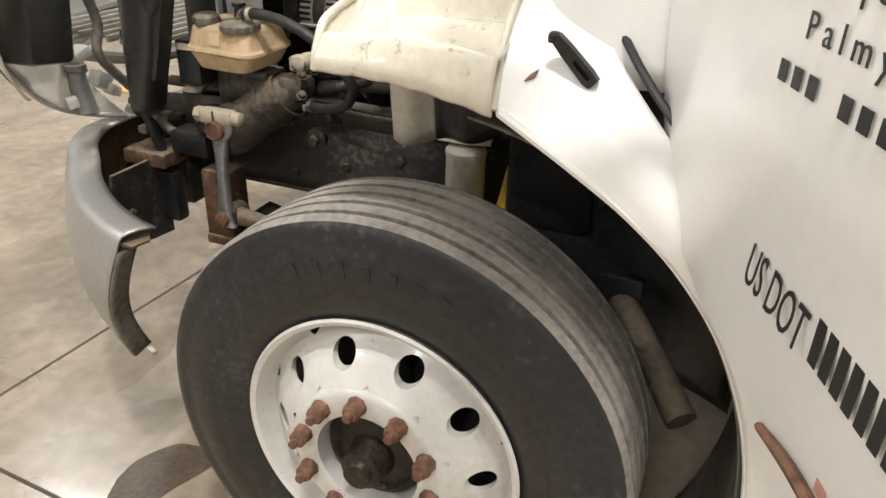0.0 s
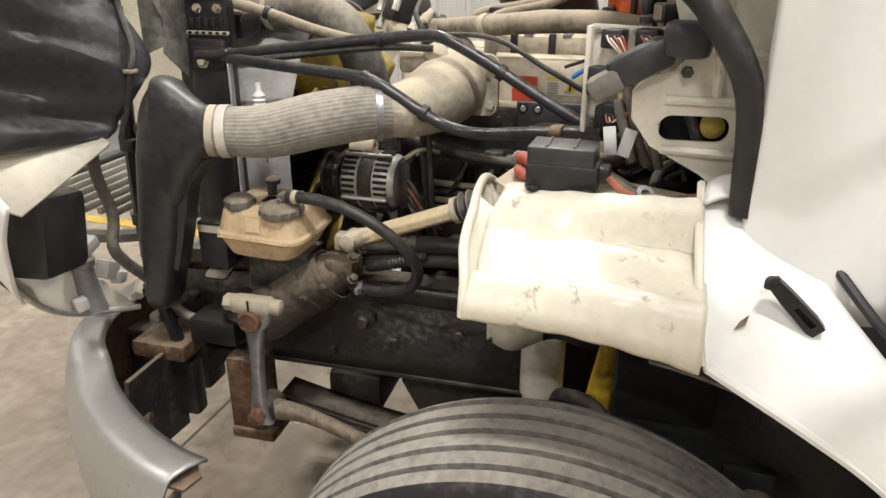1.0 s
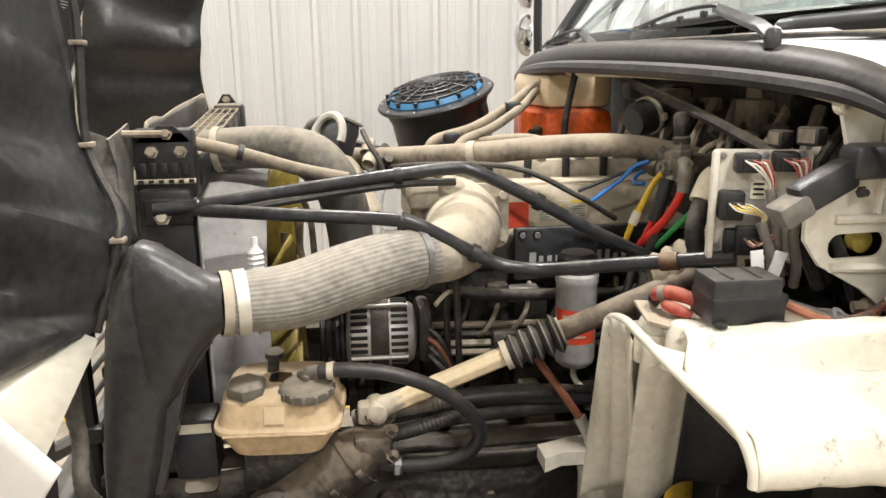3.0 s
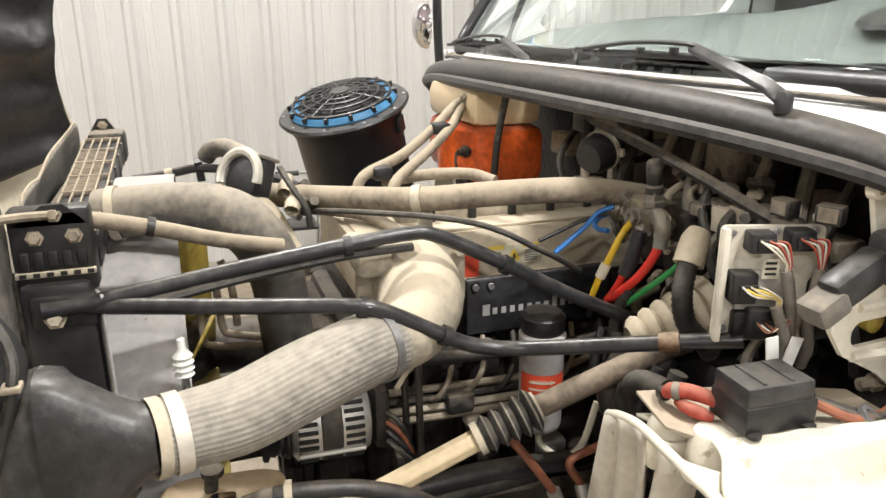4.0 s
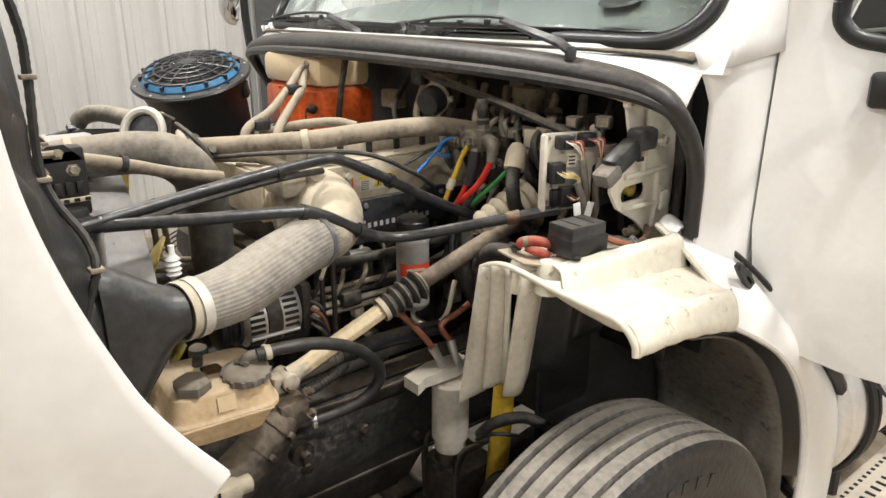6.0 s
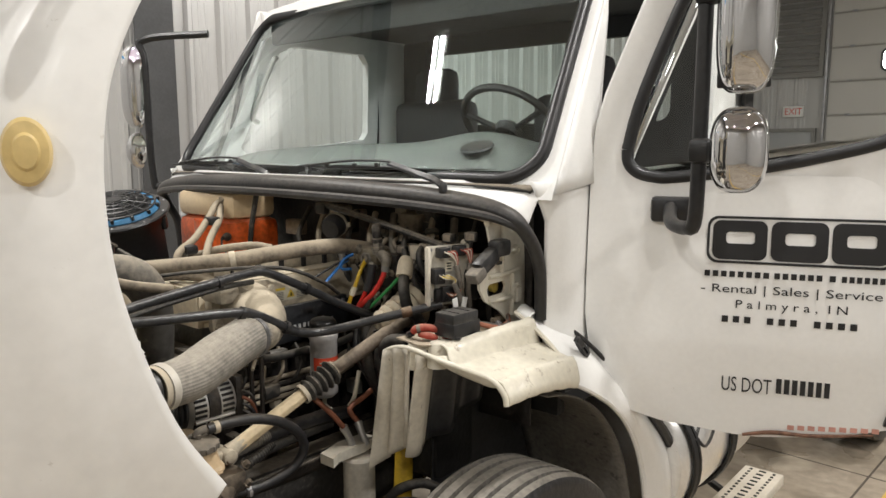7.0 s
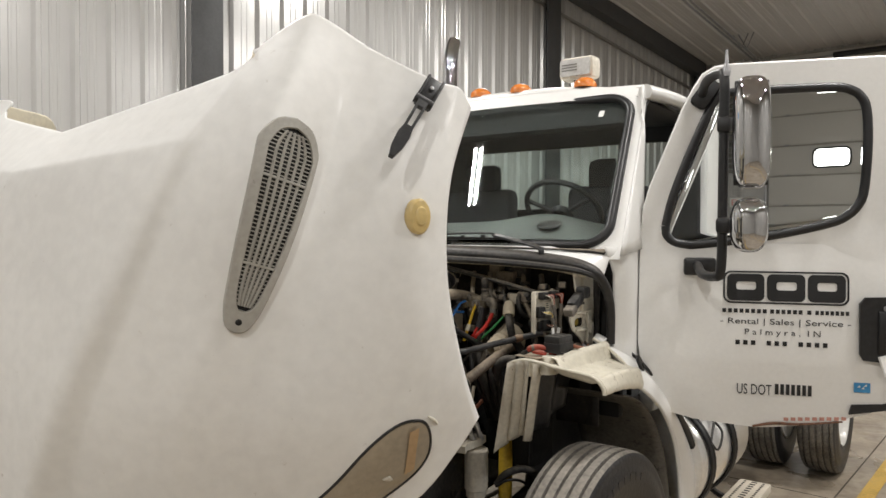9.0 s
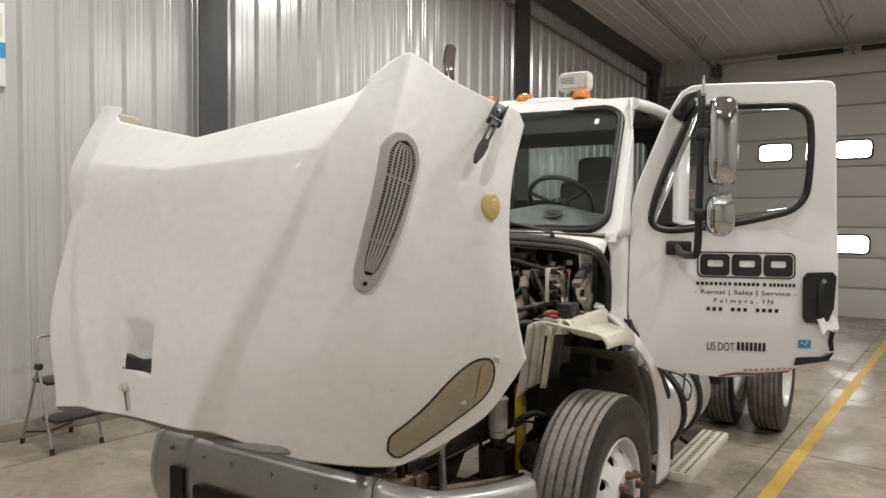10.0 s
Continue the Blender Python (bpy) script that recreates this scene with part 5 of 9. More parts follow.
hm = Matrix.Translation(door_at(0.58, 1.487, -0.004)) @ Matrix.Rotation(DA, 4, "Z") @ Matrix.Rotation(radians(90), 4, "X")
hd = part("door_handle", plate([(-0.075, 0.10), (-0.055, 0.127), (0.06, 0.132), (0.078, 0.11), (0.07, -0.05), (0.045, -0.115), (0.0, -0.13), (-0.06, -0.125), (-0.072, -0.10)], 0.018, hm, None, 0.005), BLACK, ddoor, "black moulded door handle")
part("paddle", box((0.005, -0.01, 0.022), (0.028, 0.17, 0.016), 0.006, hm), GASKET, hd)
part("lock", lathe([(0.012, 0), (0.012, 0.006), (0, 0.007)], hm @ Matrix.Translation((0.02, 0.085, 0.016)), 12), STEEL, hd)
dm = lambda u, z: Matrix.Translation(door_at(u, z, -0.0035)) @ Matrix.Rotation(DA, 4, "Z") @ Matrix.Rotation(radians(90), 4, "X")
part("sticker", plate(rounded(-0.03, -0.02, 0.03, 0.02, 0.002), 0.001, dm(0.525, 1.248)), STICKER, ddoor, "torn blue sticker")
for k, (a, b) in enumerate(((0.512, 1.252), (0.527, 1.246), (0.536, 1.257))):
    part("sticker_print", plate([(-0.006, -0.004), (0.007, -0.003), (0.004, 0.006)], 0.001, dm(a, b) @ Matrix.Translation((0, 0, 0.0012))), PAPER, ddoor)
damage = part("torn_corner", plate([(-0.05, 0.03), (0.055, 0.055), (0.06, -0.02), (0.03, -0.035), (0.0, -0.02), (-0.03, -0.05)], 0.012, Matrix.Translation(door_at(0.62, 1.35, -0.012)) @ Matrix.Rotation(DA + 0.35, 4, "Z") @ Matrix.Rotation(radians(80), 4, "X"), None, 0.004), WHITE, ddoor, "bent door skin at the rear corner")
part("corner_guard", plate([(-0.10, 0.0), (0.06, 0.03), (0.085, 0.075), (0.03, 0.05), (-0.09, 0.04)], 0.014, dm(0.58, 1.135), None, 0.004), BLACK, ddoor, "black scuffed guard")
part("rust_gap", tube([door_at(0.655, 1.33, -0.008), door_at(0.645, 1.27, -0.01), door_at(0.655, 1.22, -0.004)], 0.012, 6, 4), DEEP, ddoor)
part("rust_edge", tube([door_at(0.12, 1.056, -0.006), door_at(0.20, 1.075, -0.008), (door_at(0.3, 1.078, -0.008)), door_at(0.46, 1.10, -0.006)], [0.005, 0.007, 0.006, 0.004], 6, 5), RUST, ddoor, "rusted door edge")
for k in range(9):
    part("faded_marking", plate([(0, 0), (0.018, 0), (0.018, 0.014), (0, 0.014)], 0.0006, dm(0.24 + k * 0.027, 1.088 + 0.0022 * k)), mat("faded_red_print", (0.5, 0.25, 0.2), 0.6) if k == 0 else bpy.data.materials["faded_red_print"], ddoor)

# company mark: an outlined box with three black block shapes, peaks cut along its foot
mark = part("company_mark", holed(rounded(-0.005, 1.577, 0.472, 1.712, 0.03), rounded(0.002, 1.584, 0.465, 1.705, 0.026), 0.001, lambda u, z, d: door_at(u, z, -0.003 - d), (0.23, 1.64), 40), INK, ddoor, "black outlined company mark on the door")
for a, b in ((0.010, 0.155), (0.165, 0.310), (0.319, 0.459)):
    ring = holed(rounded(a, 1.588, b, 1.700, 0.022), rounded(a + 0.036, 1.634, b - 0.032, 1.668, 0.010), 0.0008, lambda u, z, d: door_at(u, z, -0.0035 - d), ((a + b) / 2, 1.65), 40)
    part("block", ring, INK, mark)
PEAKS = [(0.05, 1.580), (0.10, 1.612), (0.13, 1.596), (0.19, 1.636), (0.235, 1.598), (0.265, 1.616), (0.31, 1.580)]
ridge = bmesh.new()
for (a, b), (c, d) in zip(PEAKS, PEAKS[1:]):
    plate([(a, b - 0.004), (c, d - 0.004), (c, d + 0.004), (a, b + 0.004)], 0.0008, Matrix.Translation(door_at(0, 0, -0.0048)) @ Matrix.Rotation(DA, 4, "Z") @ Matrix.Rotation(radians(90), 4, "X"), ridge)
part("peak_line", ridge, PAPER, mark, "white zigzag line")
# the company's name and its telephone number: plain bars; the other lines lettered
def inkbars(spans, z, h, name):
    for a, b in spans:
        part(name, plate([(a, -h / 2), (b, -h / 2), (b, h / 2), (a, h / 2)], 0.0008, Matrix.Translation(door_at(0, z, -0.0035)) @ Matrix.Rotation(DA, 4, "Z") @ Matrix.Rotation(radians(90), 4, "X")), INK, ddoor)
inkbars([(-0.008 + 0.0225 * k, -0.008 + 0.0225 * k + 0.015) for k in range(8)] + [(0.178 + 0.0215 * k, 0.178 + 0.0215 * k + 0.0145) for k in range(6)] + [(0.318, 0.333)] + [(0.348 + 0.0185 * k, 0.348 + 0.0185 * k + 0.0125) for k in range(7)], 1.546, 0.017, "name_bar")
inkbars([(0.045 + 0.0302 * k, 0.045 + 0.0302 * k + 0.017) for k in (0, 1, 2)] + [(0.045 + 0.0302 * k, 0.045 + 0.0302 * k + 0.017) for k in (4, 5, 6)] + [(0.045 + 0.0302 * k, 0.045 + 0.0302 * k + 0.017) for k in (8, 9, 10, 11)], 1.414, 0.019, "number_bar")
words("- Rental | Sales | Service -", 0.034, dm(-0.018, 1.492), INK, ddoor, width=0.495)
words("P a l m y r a ,  I N", 0.034, dm(0.078, 1.448), INK, ddoor, width=0.287)
words("US DOT", 0.062, dm(0.052, 1.196) @ Matrix.Translation((0, 0, 0.0075)) @ Matrix.Rotation(radians(-4), 4, "X"), INK, ddoor, width=0.135)
inkbars([(0.202 + 0.0208 * k, 0.202 + 0.0208 * k + 0.014) for k in range(7)], 1.222, 0.044, "registration_bar")

# mirrors on the door
mirror = part("mirror_arm", tube([door_at(-0.11, 1.735, -0.02), (1.19, 0.37, 1.705), (1.255, 0.315, 1.70), (1.285, 0.295, 1.735), (1.29, 0.29, 2.0), (1.292, 0.285, 2.30), (1.292, 0.285, 2.455), (1.27, 0.31, 2.49), (1.19, 0.40, 2.485), door_at(-0.10, 2.45, -0.015)], 0.019, 10, 5), BLACK, ddoor, "black tubular mirror arm")
part("foot", box((0, 0, 0.012), (0.13, 0.075, 0.03), 0.012, dm(-0.10, 1.728)), BLACK, mirror)
part("top_foot", box((0, 0, 0.014), (0.075, 0.13, 0.03), 0.02, dm(-0.085, 2.455) @ Matrix.Rotation(radians(-35), 4, "Z")), BLACK, mirror)
MM = Matrix.Translation((1.375, 0.275, 0)) @ Matrix.Rotation(radians(22), 4, "Z")
def shell_of(put, w, h, d, zc, e):
    """A rounded mirror housing: half width w, half height h, depth d, squareness e."""
    def f(a, r):
        c, q = math.cos(a * math.tau), math.sin(a * math.tau)
        k = math.sin(r * math.pi / 2) ** 0.8
        return put @ Vector((w * math.copysign(abs(c) ** e, c) * k, -d * math.cos(r * math.pi / 2) ** 0.75, zc + h * math.copysign(abs(q) ** e, q) * math.sin(r * math.pi / 2) ** 0.62))
    return sheet(f, 48, 16, wrap=True)


part("mirror_shell", shell_of(MM @ Matrix.Translation((0.020, 0, 0)), 0.068, 0.212, 0.085, 2.248, 0.52), CHROME, mirror, "tall chrome mirror shell", smooth=80)
part("mirror_back", box((0.020, 0.006, 2.248), (0.122, 0.012, 0.395), 0.005, MM), BLACK, mirror)
part("convex_shell", shell_of(MM @ Matrix.Translation((0.016, 0.01, 0)), 0.068, 0.105, 0.085, 1.902, 0.75), CHROME, mirror, "small chrome convex mirror shell", smooth=80)
for z in (2.285, 1.90):
    part("clamp", box((1.297, 0.285, z), (0.055, 0.055, 0.062), 0.014), BLACK, mirror)
part("antenna_stub", lathe([(0.014, 0), (0.016, 0.03), (0.008, 0.045), (0.005, 0.10), (0, 0.102)], Matrix.Translation((1.30, 0.282, 2.47)), 10), STEEL, mirror)
# passenger-side mirror
pm = part("passenger_mirror_arm", tube([(XC - 1.0, 0.55, 1.74), (XC - 1.28, 0.34, 1.72), (XC - 1.33, 0.30, 1.76), (XC - 1.33, 0.29, 2.30), (XC - 1.33, 0.29, 2.42), (XC - 1.1, 0.5, 2.45)], 0.018, 8, 5), BLACK, truck, "black mirror arm on the passenger side")
part("mirror_shell", sheet(lambda a, r: Vector((XC - 1.40, 0.27, 0)) + Vector((0.075 * math.copysign(abs(math.cos(a * math.tau)) ** 0.5, math.cos(a * math.tau)) * math.sin(r * math.pi / 2) ** 0.6, -0.06 * math.cos(r * math.pi / 2), 2.20 + 0.2 * math.copysign(abs(math.sin(a * math.tau)) ** 0.5, math.sin(a * math.tau)) * math.sin(r * math.pi / 2) ** 0.6)), 30, 10, wrap=True), CHROME, pm, smooth=80)
part("convex_shell", sheet(lambda a, r: Vector((XC - 1.40, 0.27, 0)) + Vector((0.07 * math.cos(a * math.tau) * math.sin(r * math.pi / 2), -0.06 * math.cos(r * math.pi / 2), 1.89 + 0.09 * math.sin(a * math.tau) * math.sin(r * math.pi / 2))), 30, 10, wrap=True), CHROME, pm, smooth=80)

# ---- fender left on the cab, driver's side ----
# white flare: its arch edge and its rear edge against the cab
FLARE = [
    (0.00, (1.006, 0.205, 1.247), (0.800, 0.195, 1.425)),
    (0.12, (1.012, 0.260, 1.218), (0.815, 0.275, 1.420)),
    (0.25, (1.015, 0.330, 1.178), (0.885, 0.335, 1.355)),
    (0.38, (1.016, 0.420, 1.120), (0.935, 0.400, 1.285)),
    (0.52, (1.017, 0.510, 1.040), (0.972, 0.530, 1.155)),
    (0.66, (1.018, 0.590, 0.930), (0.985, 0.690, 1.020)),
    (0.80, (1.018, 0.650, 0.780), (0.985, 0.870, 0.850)),
    (0.90, (1.016, 0.677, 0.620), (0.985, 0.945, 0.700)),
    (1.00, (1.010, 0.670, 0.400), (0.985, 0.960, 0.450)),
]
FARCH, FREAR = [(u, a) for u, a, b in FLARE], [(u, b) for u, a, b in FLARE]
# cream piece: rows across it from the arch lip over the bead and the flat to the step and up its inner wall
CREAMROWS = [
    (0.00, (0.988, -0.112, 1.270), (1.004, 0.200, 1.243)),
    (0.05, (0.990, -0.110, 1.287), (1.010, 0.200, 1.262)),
    (0.12, (0.980, -0.108, 1.302), (1.006, 0.200, 1.286)),
    (0.20, (0.967, -0.105, 1.316), (0.998, 0.200, 1.310)),
    (0.26, (0.952, -0.104, 1.318), (0.988, 0.200, 1.320)),
    (0.32, (0.935, -0.104, 1.309), (0.975, 0.200, 1.318)),
    (0.48, (0.885, -0.110, 1.318), (0.935, 0.200, 1.330)),
    (0.66, (0.828, -0.115, 1.328), (0.890, 0.198, 1.344)),
    (0.72, (0.812, -0.115, 1.333), (0.878, 0.198, 1.349)),
    (0.80, (0.800, -0.112, 1.348), (0.872, 0.196, 1.372)),
    (0.92, (0.780, -0.100, 1.372), (0.866, 0.192, 1.408)),
    (1.00, (0.755, -0.095, 1.378), (0.850, 0.190, 1.416)),
]


def fender_at(u, v):
    """The cream piece: u from front to rear, v from the arch lip to the top of the inner wall."""
    p = at_u([(k, Vector(a).lerp(Vector(b), u)) for k, a, b in CREAMROWS], v)
    sag = 0.012 * math.sin(u * math.pi) * (1 - v)
    return Vector((p[0], p[1], p[2] + sag + 0.0012 * math.sin(31 * u + 9 * v)))


fender = part("rear_fender", sheet(fender_at, 40, 60), FENDER, truck, "cream-white fender piece over the rear of the front wheel, speckled with dirt", thick=0.007, offset=1)


def flare_at(u, v):
    a, b = at_u(FARCH, u), at_u(FREAR, u)
    m = a + (b - a) * v
    k = math.sin(v * math.pi)
    low = min(1.0, max(0.0, (u - 0.2) / 0.4))
    dent = 0.004 * math.exp(-((u - 0.72) / 0.05) ** 2 - ((v - 0.55) / 0.2) ** 2)
    return Vector((m[0] + (0.018 + 0.012 * low) * k - dent, m[1] - 0.006 * k * (1 - low), m[2] + 0.016 * k * (1 - low)))


part("fender_flare", sheet(flare_at, 60, 18), WHITE, fender, "white painted outer flare behind the cream piece", thick=0.008, offset=-1)
part("flare_lip", tube([flare_at(k / 40, 0) + Vector((-0.008, 0.004, 0)) for k in range(41)], 0.009, 8, 1, smooth_path=False), WHITE, fender)
part("seam_step", tube([flare_at(0.0, v / 12) + Vector((0, -0.004, 0.004)) for v in range(13)], 0.006, 6, 1, smooth_path=False), FENDER, fender)
# moulded bosses on the step, a rusty tear by the seam
for bx, by, bz, r in ((0.806, 0.108, 1.335, 0.030), (0.850, 0.168, 1.345, 0.022), (0.672, -0.085, 1.315, 0.034), (0.735, -0.07, 1.325, 0.030)):
    part("boss", lathe([(r * 1.15, -0.01), (r, 0.045), (r * 0.85, 0.058), (r * 0.5, 0.060), (0, 0.060)], Matrix.Translation((bx, by, bz)) @ Matrix.Diagonal((1, 1.25, 1, 1)), 20), FENDER, fender)
part("torn_spot", plate([(-0.010, 0.008), (0.004, 0.004), (0.012, -0.010), (0.0, -0.003)], 0.002, Matrix.Translation(flare_at(0.10, 0.30) + Vector((0.002, -0.002, 0.003))) @ Matrix.Rotation(radians(50), 4, "Y")), WIDERUST, fender)
# shelf behind the inner wall towards the fuse box, back wall rising to the cab
part("inner_shelf", sheet(lambda u, v: Vector((0.757 + 0.095 * u - 0.15 * v * (1 - 0.55 * u), -0.095 + 0.285 * u - 0.012 * v, 1.376 + 0.040 * u - 0.030 * v)), 20, 8), FENDER, fender, thick=0.006)
part("fender_back", sheet(lambda u, v: Vector((0.848, 0.192, 1.415)).lerp(Vector((0.80, 0.198, 1.432)), u) + Vector((0.0, 0.06 * v, 0.012 * math.sin(v * 3.1) + 0.004 * v)), 8, 6), WHITE, fender, thick=0.006)
# rolled front lip and the moulded panel below it
LIP = [(0.593, -0.145, 1.344), (0.630, -0.150, 1.362), (0.675, -0.150, 1.372), (0.730, -0.148, 1.368), (0.790, -0.142, 1.358), (0.850, -0.137, 1.350), (0.905, -0.130, 1.342), (0.940, -0.122, 1.334), (0.965, -0.115, 1.318), (0.984, -0.112, 1.292), (0.988, -0.112, 1.270)]
part("front_lip", tube(LIP, 0.0075, 12, 8), FENDER, fender)
lips = spline(LIP, 6)


def front_wall(u, v):
    """The low wall between the front lip and the cream piece."""
    p = Vector(along(lips, 0.30 + 0.70 * u))
    return p.lerp(fender_at(0.0, 0.86 - 0.83 * u), v) + Vector((0, 0, -0.004 * math.sin(v * 3.1)))


part("front_wall", sheet(front_wall, 36, 6), FENDER, fender, thick=0.005)


def panel_at(u, v):
    p = along(lips, u * 0.235)
    fold = math.exp(-((u - 0.42) / 0.10) ** 2) + 0.8 * math.exp(-((u - 0.80) / 0.09) ** 2)
    return Vector((p[0] - 0.060 * v, p[1] - 0.012 * v + 0.030 * fold * min(1, v * 5) + 0.07 * u * v, p[2] - (0.362 - 0.05 * u) * v))


part("splash_panel", sheet(panel_at, 48, 16), DIRTYWHITE, fender, "dirty white moulded splash panel", thick=0.008)


def shield_at(u, v):
    return Vector((0.700 - 0.045 * v + 0.014 * math.sin(u * 16), -0.130 + 0.36 * u, 1.355 - (0.31 - 0.10 * u * u + 0.006 * math.sin(u * 14)) * v))


part("splash_side", sheet(lambda u, v: shield_at(0.26 * u, v), 18, 10), DIRTYWHITE, fender, "dirty white inner splash shield", thick=0.006)
part("splash_liner", sheet(lambda u, v: shield_at(0.26 + 0.74 * u, v), 28, 10), LINER, fender, "dusty black inner wheel-house panel", thick=0.006)
# black wheel-house liner behind the tyre
def liner_at(u, v):
    a = radians(78 - 104 * u)
    r = 0.735 + 0.02 * math.sin(u * 5)
    return Vector((0.55 + 0.40 * v + 0.02 * u * v, r * math.cos(a) * 0.93, 0.5 + r * math.sin(a)))
part("wheel_liner", sheet(liner_at, 40, 10), mat("dusty_wheel_liner", (0.115, 0.105, 0.09), 0.75, var=0.35, scale=4, bump=0.2, speck=1.15, speckcol=(0.012, 0.012, 0.012)), truck, "dusty grey wheel-house liner with black bare patches", thick=0.006)
part("liner_side", sheet(lambda u, v: Vector((0.56 - 0.02 * v, 0.10 + 0.56 * u, 1.22 - 0.30 * u * u - (0.75 - 0.3 * u) * v)), 16, 12), LINER, truck, thick=0.006)
# black hood catch on the fender
y = (Vector((0.948, 0.346, 1.286)) - Vector((0.948, 0.268, 1.362))).normalized()
z = Vector((0.80, -0.40, 0.30))
z = (z - y * z.dot(y)).normalized()
cm = Matrix.Translation((0.953, 0.306, 1.327)) @ Matrix((y.cross(z), y, z)).transposed().to_4x4()
cb = holed([(-0.008, -0.044), (0.007, -0.046), (0.010, -0.02), (0.012, 0.034), (0.009, 0.044), (-0.009, 0.044), (-0.011, 0.028), (-0.010, -0.02)], [(-0.003, 0.0), (0.003, 0.0), (0.004, 0.034), (-0.004, 0.034)], 0.015, lambda px, py, d: cm @ Vector((px, py, d)), (0, 0.017), 24)
catch = part("hood_catch", cb, BLACK, fender, "black hook for the hood latch", bevel=0.003)
part("catch_slot", box((0, 0.017, 0.004), (0.007, 0.033, 0.004), 0.0, cm), DEEP, catch)
part("hook_lip", tube([cm @ Vector((-0.006, -0.042, 0.010)), cm @ Vector((0.0, -0.049, 0.013)), cm @ Vector((0.008, -0.042, 0.012))], 0.0055, 8, 4), BLACK, catch)
part("fender_seal", tube([Vector(at_u(FREAR, 0.16 + 0.84 * k / 24)) + Vector((0.004, 0.020, 0.006)) for k in range(25)], [0.007 + 0.012 * min(1, max(0, (k - 9) / 8)) for k in range(25)], 8, 1, smooth_path=False), GASKET, truck, "black rubber strip between fender and cab")
# passenger-side fender piece, mirrored and plain
part("far_fender", sheet(lambda u, v: (lambda p: Vector((2 * XC - p.x, p.y, p.z)))(flare_at(u, v)), 40, 8), FENDER, truck, "cream-white fender piece over the far front wheel", thick=0.008)

# ---- wheels ----


def wheel(at, face, name, steer=0.0, label="", rear=False):
    """A truck wheel, its outer face towards +x when face is 1."""
    top = thing(name, (0, 0, 0), label, "wheel", "road wheels of the truck")
    top.parent = truck
    top.matrix_parent_inverse = WM[truck].inverted()
    A = Matrix.Rotation(radians(90), 4, "Y")        # turning axis along x
    W = 0.275
    prof = [(0.296, 0.02), (0.36, 0.0), (0.44, 0.004), (0.495, 0.02), (0.515, 0.032)]
    for g in (0.062, 0.106, 0.150, 0.194, 0.238):
        crown = 0.528 - 0.30 * (g - 0.15) ** 2
        prof += [(crown, g - 0.0075), (crown - 0.018, g - 0.0060), (crown - 0.018, g + 0.0060), (crown, g + 0.0075)]
    tread_n = len(prof)
    side = [(0.522, 0.256), (0.517, 0.264), (0.506, 0.270), (0.492, 0.2735), (0.480, 0.272), (0.46, 0.279), (0.43, 0.2835), (0.405, 0.284), (0.40, 0.2825), (0.37, 0.281), (0.335, 0.273), (0.312, 0.264), (0.296, 0.25)]
    shrink = lambda rows: [(0.305 + (r - 0.305) * 0.928 if r > 0.305 else r, h) for r, h in rows]
    prof, side = shrink(prof), shrink(side)
    bm = lathe(prof + side[:2], A, 96)
    tread = new("tread", mesh_of(bm, TREAD, 35))
    tread.parent = top
    bm = lathe(side[1:], A, 96)
    sidewall = new("sidewall", mesh_of(bm, TYRE, 35))
    sidewall.parent = top
    for ob in (tread, sidewall):
        WM[ob] = Matrix()
    if not rear:
        marks = bmesh.new()
        for k in range(22):
            if k % 11 < 7:
                a = radians(20 + k * 7.2 + (60 if k >= 11 else 0))
                m = A @ Matrix.Rotation(a, 4, "Z") @ Matrix.Translation((0.416, 0, 0.2835))
                box((0, 0, 0), (0.030, 0.020, 0.003), 0.0, m, marks)
        mk = new("sidewall_marking", mesh_of(marks, TYRE, 0))
        mk.parent = top
        tagged(mk, kind="stuff")
    # rim: flange, barrel, disc with ten hand holes
    bm = lathe([(0.285, 0.0), (0.285, 0.20), (0.292, 0.245), (0.302, 0.262), (0.305, 0.268), (0.300, 0.273), (0.290, 0.268), (0.283, 0.250), (0.279, 0.225), (0.272, 0.2185)], A, 96)
    rim = new("rim", mesh_of(bm, RIM, 40))
    rim.parent = top
    disc = bmesh.new()
    if rear:
        lathe([(0.272, 0.2185), (0.262, 0.17), (0.235, 0.13), (0.20, 0.115), (0.14, 0.11), (0.13, 0.13), (0.10, 0.16), (0, 0.165)], A, 60, disc)
        dk = new("disc", mesh_of(disc, RIM, 40))
        dk.parent = rim
        top.matrix_parent_inverse = WM[truck].inverted()
        top.matrix_basis = Matrix.Translation((at[0] - face * 0.237, at[1], at[2]))
        return top
    def zdish(r):
        return 0.2185 + (0.272 - r) * 0.82 + 0.006 * math.sin((r - 0.17) / 0.10 * math.pi)
    N = 28
    for k in range(10):
        a0, a1 = k * math.tau / 10, (k + 1) * math.tau / 10
        ac = (a0 + a1) / 2
        outer_pts, inner_pts = [], []
        for i in range(N):
            th = i * math.tau / N
            c, s = math.cos(th), math.sin(th)
            q = max(abs(c), abs(s))
            ra, aa = 0.222 + 0.050 * c / q, ac + (math.tau / 20) * s / q
            outer_pts.append((ra, aa))
            inner_pts.append((0.224 + 0.026 * c, ac + 0.027 / 0.224 * s))
        loops = []
        for pts, drop in ((outer_pts, 0), (inner_pts, 0.003), (inner_pts, 0.022)):
            loops.append([disc.verts.new(A @ Vector((r * math.cos(a), r * math.sin(a), zdish(r) - drop))) for r, a in pts])
        for la, lb in zip(loops, loops[1:]):
            for i in range(N):
                disc.faces.new((la[i], la[(i + 1) % N], lb[(i + 1) % N], lb[i]))
